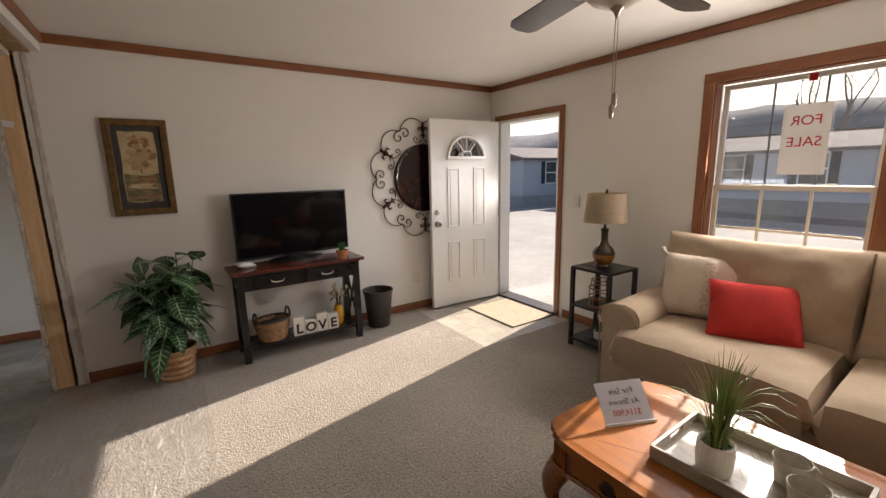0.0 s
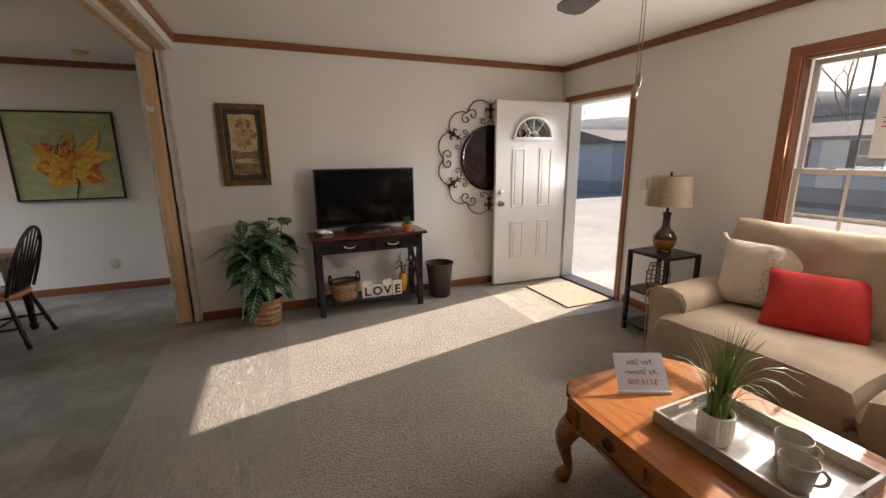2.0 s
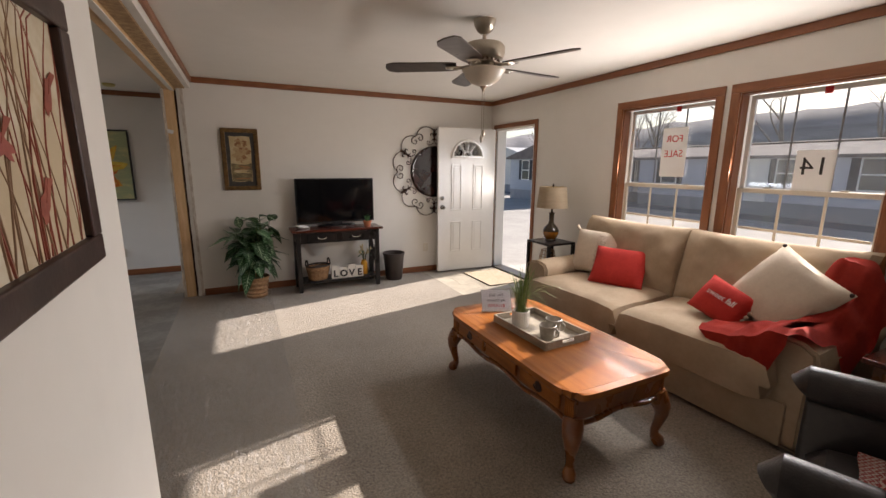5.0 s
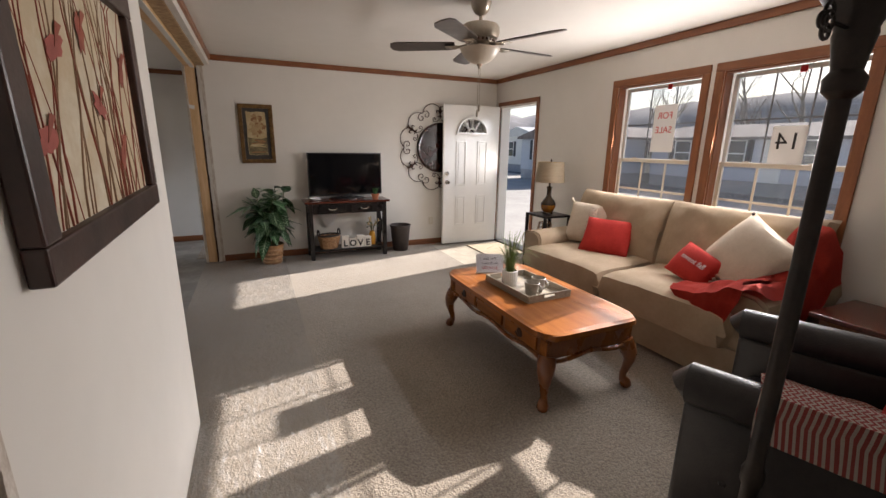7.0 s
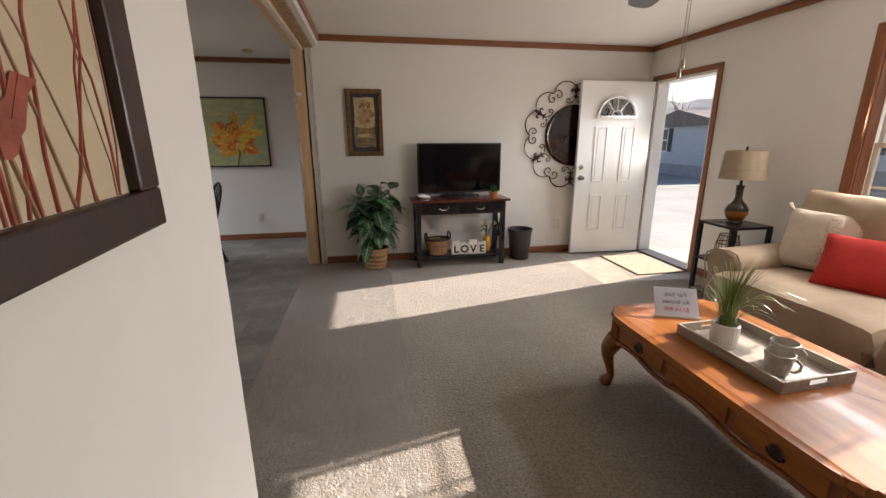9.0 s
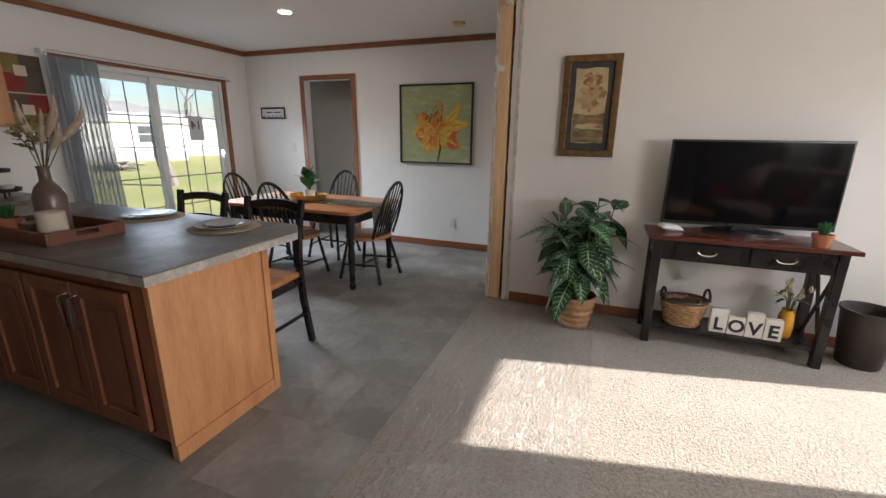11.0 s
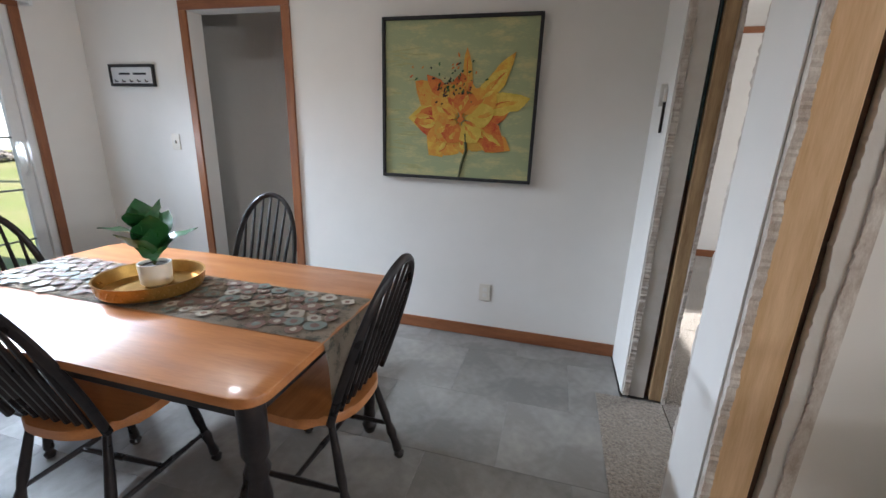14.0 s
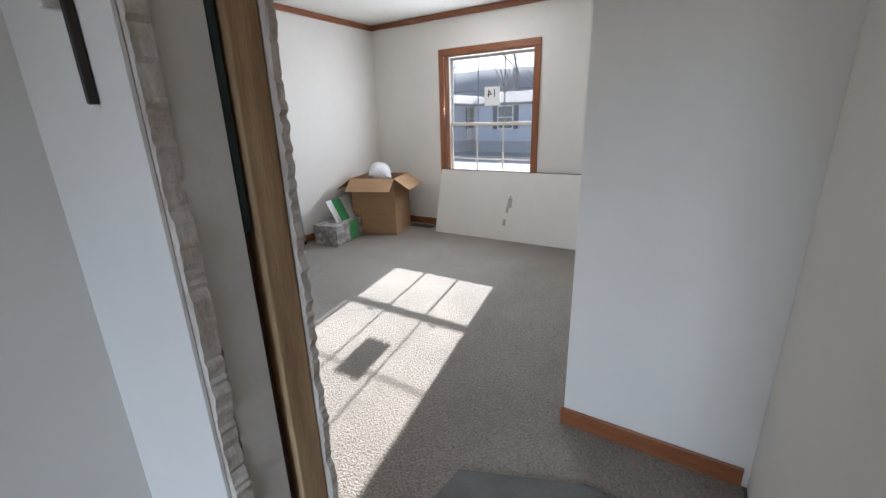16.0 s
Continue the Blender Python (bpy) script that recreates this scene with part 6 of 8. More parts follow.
# ---- dining room ----
def windsor():
    c = thing("dining_chair", (0, 0, 0), "black spindle-back dining chair with honey wood seat", "chair", "spindle-back chairs round the dining table")
    out = []
    for i in range(40):
        a = 2 * math.pi * i / 40
        x, y = 0.215 * math.copysign(abs(math.cos(a)) ** 0.75, math.cos(a)), 0.205 * math.copysign(abs(math.sin(a)) ** 0.75, math.sin(a))
        out.append((x * (1 - 0.10 * (y < -0.1)), y - 0.012 * (abs(x) < 0.09 and y > 0.15)))
    part("seat", extrude_outline(out, 0.405, 0.438, 0.010), MAPLE, c, "glossy honey-stained saddle seat", smooth=True)
    prof = [(0.0, 0.016), (0.04, 0.022), (0.07, 0.014), (0.10, 0.019), (0.22, 0.014), (0.32, 0.020), (0.42, 0.013), (0.52, 0.017), (0.8, 0.014), (1.0, 0.012)]
    feet = {}
    for x in (-1, 1):
        for y in (-1, 1):
            a, b = Vector((x * 0.20, y * 0.21 - (0.03 if y < 0 else 0), 0.0)), Vector((x * 0.145, y * 0.14, 0.404))
            feet[(x, y)] = (a, b)
            part("leg", tube([a.lerp(b, f) for f, r in prof], [r for f, r in prof], 10), BLACKWOOD, c, smooth=True)
    for x in (-1, 1):
        a, b = feet[(x, -1)][0].lerp(feet[(x, -1)][1], 0.42), feet[(x, 1)][0].lerp(feet[(x, 1)][1], 0.36)
        part("stretcher", tube([a, a.lerp(b, 0.5), b], [0.008, 0.012, 0.008], 8), BLACKWOOD, c, smooth=True)
    a = feet[(-1, 1)][0].lerp(feet[(-1, 1)][1], 0.36).lerp(feet[(-1, -1)][0].lerp(feet[(-1, -1)][1], 0.42), 0.5)
    part("stretcher", tube([a, (0, a.y, a.z), (-a.x, a.y, a.z)], [0.008, 0.012, 0.008], 8), BLACKWOOD, c, smooth=True)
    bow = []
    for i in range(25):
        t = math.pi * i / 24
        z = 0.43 + 0.517 * math.sin(t) ** 0.62
        bow.append((-0.195 * math.cos(t) * (1 if z > 0.5 else 0.95), -0.165 - 0.33 * (z - 0.43), z))
    part("back_bow", tube(bow, 0.0125, 8, squash=1.2), BLACKWOOD, c, smooth=True)
    for k in range(-3, 4):
        x0, x1 = 0.040 * k, 0.050 * k
        ztop = 0.43 + 0.517 * math.sqrt(max(0, 1 - (x1 / 0.197) ** 2)) ** 0.62
        part("spindle", tube([(x0, -0.165, 0.436), ((x0 + x1) / 2, -0.165 - 0.165 * (ztop - 0.43), (0.43 + ztop) / 2), (x1, -0.165 - 0.33 * (ztop - 0.43), ztop)], [0.008, 0.009, 0.005], 7), BLACKWOOD, c, smooth=True)
    return c


first = windsor()
first.matrix_world = pose(-2.60, 3.90, 0, 0, 0, 4)
for m in (pose(-1.95, 4.17, 0, 0, 0, 88), pose(-2.74, 4.69, 0, 0, 0, 181), pose(-3.27, 4.13, 0, 0, 0, -90)):
    copy_thing(first, m)


def dining_table():
    t = thing("dining_table", (-2.555, 4.115, 0), "dining table with honey wood top and black turned legs", "table")
    L, W, H = 1.53, 0.90, 0.726
    out = []
    for cx, cy, a0 in ((1, 1, 0), (-1, 1, 90), (-1, -1, 180), (1, -1, 270)):
        for i in range(7):
            a = radians(a0 + 15 * i)
            out.append((cx * (L / 2 - 0.07) + 0.07 * math.cos(a), cy * (W / 2 - 0.07) + 0.07 * math.sin(a)))
    part("tabletop", extrude_outline(out, H - 0.026, H, 0.008), MAPLE, t, "glossy honey wood top", smooth=True)
    a, b = L / 2 - 0.08, W / 2 - 0.08
    part("apron", join(box(-a, a, -b, -b + 0.02, H - 0.125, H - 0.027, 0.003), box(-a, a, b - 0.02, b, H - 0.125, H - 0.027, 0.003), box(-a, -a + 0.02, -b + 0.02, b - 0.02, H - 0.125, H - 0.027, 0.003), box(a - 0.02, a, -b + 0.02, b - 0.02, H - 0.125, H - 0.027, 0.003)), BLACKWOOD, t)
    for x in (-1, 1):
        for y in (-1, 1):
            at = (x * (a - 0.02), y * (b - 0.02), 0)
            part("leg", lathe([(0.022, 0), (0.030, 0.02), (0.034, 0.04), (0.022, 0.06), (0.028, 0.09), (0.024, 0.12), (0.034, 0.34), (0.026, 0.40), (0.036, 0.43), (0.026, 0.46), (0.038, 0.49), (0.038, 0.57), (0.038, H - 0.03)], 16, at), BLACKWOOD, t, smooth=True)
    for k in (-0.12, 0.12):
        part("leaf_latch", box(k - 0.006, k + 0.006, -b - 0.008, -b, H - 0.07, H - 0.03, 0.002), NICKEL, t)


dining_table()
RUNNER = mat("floral_runner", (0.10, 0.105, 0.085), (0.38, 0.31, 0.23), 22, 0.95, 0.4, 200, amount=1.0)
tr = thing("table_runner", pose(-2.555, 4.13, 0.727), "gray-green floral table runner hanging over the ends", "table runner")
bm = bmesh.new()
prof = [(-0.785, -0.17), (-0.78, -0.08), (-0.768, -0.005), (-0.75, 0.002), (-0.4, 0.0015), (0, 0.0015), (0.4, 0.0015), (0.75, 0.002), (0.768, -0.005), (0.78, -0.08), (0.785, -0.20)]
rows = [[bm.verts.new((x, -0.17 + 0.34 * j / 10, z + 0.002 * math.sin(j * 1.3 + x * 9))) for j in range(11)] for x, z in prof]
for a, b in zip(rows, rows[1:]):
    for j in range(10):
        bm.faces.new((a[j], b[j], b[j + 1], a[j + 1]))
bmesh.ops.solidify(bm, geom=bm.faces[:], thickness=-0.002)
part("cloth", bm, RUNNER, tr, smooth=True)
rnd = random.Random(6)
FLOWERB, FLOWERC = mat("runner_brown", (0.16, 0.085, 0.055)), mat("runner_cream", (0.40, 0.35, 0.27))
FLOWERG = mat("runner_sage", (0.17, 0.19, 0.15), (0.12, 0.14, 0.12))
for k in range(130):
    x, y, r = -0.72 + 1.44 * ((k * 0.618034) % 1), -0.145 + 0.29 * (k + 0.5) / 130 + rnd.uniform(-0.01, 0.01), rnd.uniform(0.016, 0.036)
    flat(blob(x, y, r, r, 0, 12, 0.2, k), 0.0062, (FLOWERB, FLOWERG, FLOWERC, FLOWERB)[k % 4], tr, "woven_flower", 0.0004 + 0.00004 * (k % 7))
    flat(blob(x, y, r * 0.42, r * 0.42, 0, 10, 0.2, k + 50), 0.0070, (FLOWERC, FLOWERB, FLOWERB, FLOWERG)[k % 4], tr, "woven_flower", 0.0003)

gt = thing("gold_tray", (-2.60, 4.12, 0.7355), "round hammered gold metal tray", "tray")
part("pan", lathe([(0.155, 0), (0.165, 0.004), (0.175, 0.052), (0.178, 0.054), (0.171, 0.052), (0.160, 0.008), (0.0005, 0.006)], 48), BRASS, gt, smooth=True)
for k in range(72):
    a = 2 * math.pi * k / 36 + (k // 36) * 0.09
    part("hammered_dimple", moved(lathe([(0.006, 0), (0.004, 0.0015)], 6), pose((0.170 + 0.004 * (k // 36)) * math.cos(a), (0.170 + 0.004 * (k // 36)) * math.sin(a), 0.018 + 0.017 * (k // 36), 0, 90, math.degrees(a))), BRASS, gt)
fp = thing("potted_fiddle_leaf", (-2.60, 4.14, 0.742), "small fiddle-leaf plant in a white pot", "plant")
part("pot", lathe([(0.042, 0), (0.052, 0.01), (0.056, 0.085), (0.050, 0.086), (0.047, 0.07)], 28), CERAMIC, fp, smooth=True)
part("soil", lathe([(0.046, 0.065), (0.048, 0.074), (0.0005, 0.078)], 16), SOIL, fp)
for k in range(11):
    a, tilt = k * 2.4, (-82, -66, -50, -36)[k % 4]
    base = Vector((0.008 * math.cos(a), 0.008 * math.sin(a), 0.09 + 0.012 * k))
    part("stem", tube([(0, 0, 0.07), base], 0.004, 5), STEM, fp)
    lf = part("leaf", leaf_mesh(0.175 - 0.004 * k, 0.125, 0.03, 0.18), FIDDLE, fp, smooth=True)
    lf.matrix_basis = pose(*base, 0, tilt, math.degrees(a))

sp = thing("small_potted_plant", (3.06, 2.24, 0.0752), "small green plant in a white pot on a shelf", "plant")
part("pot", lathe([(0.038, 0), (0.046, 0.008), (0.052, 0.075), (0.046, 0.076), (0.043, 0.06)], 24), CERAMIC, sp, smooth=True)
part("soil", lathe([(0.042, 0.055), (0.043, 0.064), (0.0005, 0.067)], 16), SOIL, sp)
for k in range(14):
    lf = part("leaf", leaf_mesh(0.10, 0.04, 0.02, 0.2), FIDDLE, sp, smooth=True)
    lf.matrix_basis = pose(0.012 * math.cos(k * 2.4), 0.012 * math.sin(k * 2.4), 0.064, 0, (-75, -52, -32)[k % 3], math.degrees(k * 2.4))

FLORALBG = mat("flower_canvas", (0.54, 0.51, 0.24), (0.36, 0.40, 0.22), 6, 0.75, 0.3, 90, amount=0.9, stretch=(1, 3, 1))
PETAL = [mat("petal_orange", (0.66, 0.17, 0.02), (0.62, 0.36, 0.05), 22, 0.7, 0.3, 80, amount=0.9), mat("petal_yellow", (0.72, 0.50, 0.06), (0.66, 0.30, 0.04), 18, 0.7, 0.3, 80, amount=0.8), mat("petal_red", (0.50, 0.045, 0.015), (0.62, 0.20, 0.03), 18, 0.7, 0.3, 80, amount=0.8)]
mat("flower_canvas_stroke", (0.34, 0.36, 0.17), (0.44, 0.42, 0.20), 20, 0.75)
fa = framed("framed_painting", pose(-1.795, DN - 0.002, 1.50, 90, 0, 0), 0.93, 0.915, 0.018, 0.035, BLACKINK, "square canvas painting of an orange and yellow bloom", FLORALBG)


def petal(cx, cy, length, width, turn, seed, f0=0.0, f1=1.0, lift=0.0, taper=1.5):
    """Outline of a brushed petal from its foot at (cx, cy), or of one streak along it."""
    r2 = random.Random(seed)
    c, s, pts = math.cos(math.radians(turn)), math.sin(math.radians(turn)), []
    n = 9
    for side in (1, -1):
        for i in range(n + 1):
            f = i / n if side > 0 else 1 - i / n
            u = length * (f0 + (f1 - f0) * f)
            v = side * width * math.sin(math.pi * f ** taper) * r2.uniform(0.82, 1.12) + lift * width + 0.16 * length * (f0 + (f1 - f0) * f) ** 2 * (1 if seed % 2 else -1)
            if side < 0 and i in (0, n):
                continue
            pts.append((cx + u * c - v * s, cy + u * s + v * c))
    return pts


PETAL.append(mat("petal_pale", (0.76, 0.58, 0.10), (0.62, 0.44, 0.06), 20, 0.7, 0.3, 80, amount=0.8))
rnd = random.Random(31)
# heading, length, half width, tone of each petal round the heart of the bloom
bloom = [(152, 0.36, 0.050, 0), (171, 0.33, 0.045, 3), (193, 0.29, 0.060, 2), (220, 0.29, 0.055, 1), (243, 0.26, 0.060, 1), (268, 0.20, 0.040, 0), (318, 0.22, 0.050, 0), (322, 0.35, 0.045, 1), (336, 0.32, 0.050, 2),
         (12, 0.33, 0.055, 2), (26, 0.42, 0.040, 3), (42, 0.48, 0.032, 1), (55, 0.40, 0.026, 3), (78, 0.40, 0.020, 0), (100, 0.26, 0.042, 2), (122, 0.33, 0.028, 2), (128, 0.22, 0.050, 0), (70, 0.22, 0.050, 0), (48, 0.26, 0.050, 1),
         (5, 0.20, 0.045, 3), (160, 0.20, 0.045, 1), (205, 0.18, 0.050, 0), (250, 0.15, 0.045, 2), (300, 0.16, 0.045, 3), (85, 0.16, 0.045, 2)]
for k, (a, ln, wd, mi) in enumerate(bloom):
    fx, fy, z = 0.03 + 0.02 * math.cos(math.radians(a)), -0.10 + 0.015 * math.sin(math.radians(a)), 0.0180 + 0.00034 * k
    ln, wd = ln * 0.93, wd * 1.6
    flat(petal(fx, fy, ln, wd, a, k), z, PETAL[mi], fa, "painted_petal", 0.0010)
    for q in range(6):
        f0 = rnd.uniform(0.15, 0.6)
        flat(petal(fx, fy, ln, wd * rnd.uniform(0.08, 0.22), a, k, f0, min(0.98, f0 + rnd.uniform(0.2, 0.45)), rnd.uniform(-0.75, 0.75)), z + 0.0011 + 0.00006 * q, PETAL[(mi + 1 + q) % 4], fa, "painted_streak", 0.0003)
flat(blob(0.03, -0.10, 0.022, 0.018, 10, 20, 0.2, 71), 0.0285, PETAL[2], fa, "painted_petal", 0.0006)
rnd = random.Random(14)
for k in range(90):
    a = rnd.uniform(-0.9, 0.9)
    x, y = rnd.gauss(-0.02, 0.10), rnd.gauss(0.10, 0.05)
    flat(blob(x, y, rnd.uniform(0.004, 0.014), 0.005, math.degrees(a) + 60, 8, 0.2, k), 0.0285 + 0.0002 * (k % 5), (BLACKINK, PETAL[2], MATS["fiddle_leaf"])[k % 3], fa, "painted_stamen", 0.0004)
for k in range(26):
    x, y = rnd.uniform(-0.42, -0.22), rnd.uniform(-0.40, 0.30)
    flat(blob(x, y, rnd.uniform(0.03, 0.07), 0.005, rnd.uniform(-8, 8), 12, 0.3, k + 90), 0.0179, MATS["flower_canvas_stroke"], fa, "brush_stroke", 0.0003)
part("painted_stem", tube([(0.06, -0.18, 0.019), (0.07, -0.28, 0.019), (0.045, -0.36, 0.019), (0.03, -0.44, 0.019)], [0.010, 0.009, 0.008, 0.006], 6), STEM, fa, smooth=True)

sg = thing("wall_sign", pose(-4.225, DN - 0.002, 1.645, 90, 0, 0), "small black framed sign with pale script and hooks", "sign")
part("board", box(-0.19, 0.19, -0.055, 0.055, 0.001, 0.012), SIGNPAPER, sg)
for q in ((-0.205, 0.205, 0.055, 0.075), (-0.205, 0.205, -0.075, -0.055), (-0.205, -0.19, -0.055, 0.055), (0.19, 0.205, -0.055, 0.055)):
    part("frame_bar", box(*q, 0.001, 0.022, 0.003), BLACKINK, sg)
for k, (x, w) in enumerate(((-0.07, 0.10), (0.07, 0.12))):
    part("script_bar", box(x - w / 2, x + w / 2, 0.004, 0.018, 0.012, 0.0128), BLACKINK, sg)
for k in range(5):
    part("hook", tube([(-0.14 + 0.07 * k, -0.04, 0.012), (-0.14 + 0.07 * k, -0.045, 0.03), (-0.14 + 0.07 * k, -0.03, 0.034)], 0.004, 6), BLACKIRON, sg)

rug = thing("floor_rug", pose(-4.02, 4.03, -0.001, 0, 0, 1), "dark patterned rug inside the patio door", "rug")
part("rug_body", box(-0.33, 0.33, -0.36, 0.62, 0, 0.008, 0.002), mat("dark_rug", (0.05, 0.052, 0.055), (0.14, 0.135, 0.125), 18, 0.98, 0.5, 150, amount=0.9), rug)
for k in range(2):
    d = 0.035 + 0.05 * k
    part("border_line", join(box(-0.33 + d, 0.33 - d, -0.36 + d, -0.36 + d + 0.012, 0.008, 0.009), box(-0.33 + d, 0.33 - d, 0.62 - d - 0.012, 0.62 - d, 0.008, 0.009), box(-0.33 + d, -0.33 + d + 0.012, -0.36 + d + 0.012, 0.62 - d - 0.012, 0.008, 0.009), box(0.33 - d - 0.012, 0.33 - d, -0.36 + d + 0.012, 0.62 - d - 0.012, 0.008, 0.009)), mat("rug_line", (0.22, 0.21, 0.19)) if k == 0 else MATS["rug_line"], rug)

cu = thing("curtain", (DW + 0.085, 3.36, 0.03), "sheer gray curtain panel gathered at one side of the patio door", "curtain")
bm = bmesh.new()
cols = 70
rows = []
for i in range(9):
    f = i / 8
    rows.append([bm.verts.new((0.028 * math.sin(j * 0.95) + 0.008 * math.sin(j * 2.3 + i), -0.20 + 0.42 * (j / cols) * (1.0 + 0.12 * (1 - f)), 0.02 + f * 1.96)) for j in range(cols + 1)])
for a, b in zip(rows, rows[1:]):
    for j in range(cols):
        bm.faces.new((a[j], a[j + 1], b[j + 1], b[j]))
SHEER = mat("sheer_cloth", (0.46, 0.51, 0.55), (0.38, 0.43, 0.47), 12, 0.9)
SHEER.node_tree.nodes["Principled BSDF"].inputs["Alpha"].default_value = 0.72
SHEER.node_tree.nodes["Principled BSDF"].inputs["Transmission Weight"].default_value = 0.0
part("panel", bm, SHEER, cu, smooth=True)
cr = thing("curtain_rod", (DW + 0.075, 4.15, 2.045), "thin white curtain rod above the patio door", "curtain rod")
part("rod", tube([(0, -1.0, 0), (0, 1.05, 0)], 0.010, 10), VINYLWHITE, cr, smooth=True)
for y in (-0.99, 1.04):
    part("bracket", box(-0.074, 0.012, y - 0.012, y + 0.012, -0.018, 0.018, 0.003), VINYLWHITE, cr)

# paper tag stapled to the stud, utensil hook on the stub wall
tg = thing("paper_tag", pose(-0.69, NORTH - 0.006, 1.87, 90, 12, 0), "white paper tag stapled to the stud", "tag")
part("tag", box(-0.045, 0.045, -0.02, 0.02, 0, 0.002), SIGNPAPER, tg)
ut = thing("wall_hook", pose(-0.7275, 5.262, 1.475, 90, 0, -90), "white plastic clip holding a dark tool on the wall", "hook")
part("clip", box(-0.012, 0.012, 0.0, 0.10, 0.001, 0.03, 0.005), CERAMIC, ut)
part("tool_handle", box(0.014, 0.03, -0.12, 0.02, 0.001, 0.012, 0.003), BLACKIRON, ut)
part("tool_grip", box(0.014, 0.03, 0.021, 0.08, 0.001, 0.014, 0.003), CERAMIC, ut)


# ---- kitchen island ----
def cab_door(parent, x0, x1, z0, z1, y, handle_x, facing=-1, material=None):
    d = part("cabinet_door", join(box(x0, x0 + 0.055, y, y + facing * 0.02, z0, z1, 0.003), box(x1 - 0.055, x1, y, y + facing * 0.02, z0, z1, 0.003), box(x0 + 0.055, x1 - 0.055, y, y + facing * 0.02, z0, z0 + 0.06, 0.003), box(x0 + 0.055, x1 - 0.055, y, y + facing * 0.02, z1 - 0.06, z1, 0.003)), material or CAB, parent)
    part("door_panel", box(x0 + 0.055, x1 - 0.055, y, y + facing * 0.008, z0 + 0.06, z1 - 0.06), material or CAB, d)
    part("panel_field", box(x0 + 0.09, x1 - 0.09, y + facing * 0.008, y + facing * 0.014, z0 + 0.095, z1 - 0.095, 0.004), material or CAB, d)
    part("handle", tube([(handle_x, y + facing * 0.02, z1 - 0.05), (handle_x, y + facing * 0.05, z1 - 0.055), (handle_x, y + facing * 0.05, z1 - 0.19), (handle_x, y + facing * 0.02, z1 - 0.195)], 0.005, 8), CHROME, d, "brushed steel bar pull", smooth=True)


def island():
    c = thing("island_cabinet", (-2.49, 2.005, 0), "cherry kitchen island cabinet with a knotty end panel", "cabinet")
    part("carcass", box(-1.10, 1.03, -0.28, 0.29, 0.09, 0.798), CAB, c)
    # toe kick in the gap's near-black, recess shade painted on
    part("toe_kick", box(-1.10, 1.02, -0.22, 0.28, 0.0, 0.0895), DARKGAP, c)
    part("end_panel", box(1.0305, 1.062, -0.30, 0.30, 0.0, 0.798, 0.003), CABEND, c, "light knotty wood end panel")
    part("end_trim", box(1.0625, 1.072, 0.262, 0.302, 0.0, 0.798, 0.002), CABEND, c)
    part("end_trim", box(1.0625, 1.072, -0.30, 0.26, 0.0, 0.075, 0.002), CABEND, c)
    part("back_panel", box(-1.10, 1.03, 0.2905, 0.30, 0.0, 0.798), CABEND, c)
    part("face_frame", join(box(0.955, 1.029, -0.30, -0.2805, 0.09, 0.798), box(-1.10, 0.9549, -0.30, -0.2805, 0.758, 0.798), box(-1.10, 0.9549, -0.30, -0.2805, 0.09, 0.115)), CAB, c)
    for x1, hx in ((0.945, "l"), (0.60, "r"), (0.245, "l"), (-0.10, "r"), (-0.455, "l"), (-0.80, "r")):
        x0 = x1 - 0.335
        cab_door(c, x0, x1, 0.125, 0.75, -0.30, x0 + 0.03 if hx == "l" else x1 - 0.03)


island()
ct = thing("island_countertop", (-2.50, 2.055, 0), "slate-look laminate countertop with a pale edge", "countertop")
outline = [(1.10, -0.375), (1.10, 0.46), (0.985, 0.60), (-1.02, 0.60), (-1.13, 0.46), (-1.13, -0.375)]
part("top", extrude_outline(outline, 0.838, 0.845), LAMINATE, ct)
part("edge_band", extrude_outline([(x * 1.0005, y * 1.0005) for x, y in outline], 0.7995, 0.8375), LAMEDGE, ct, "pale chipped laminate edge")


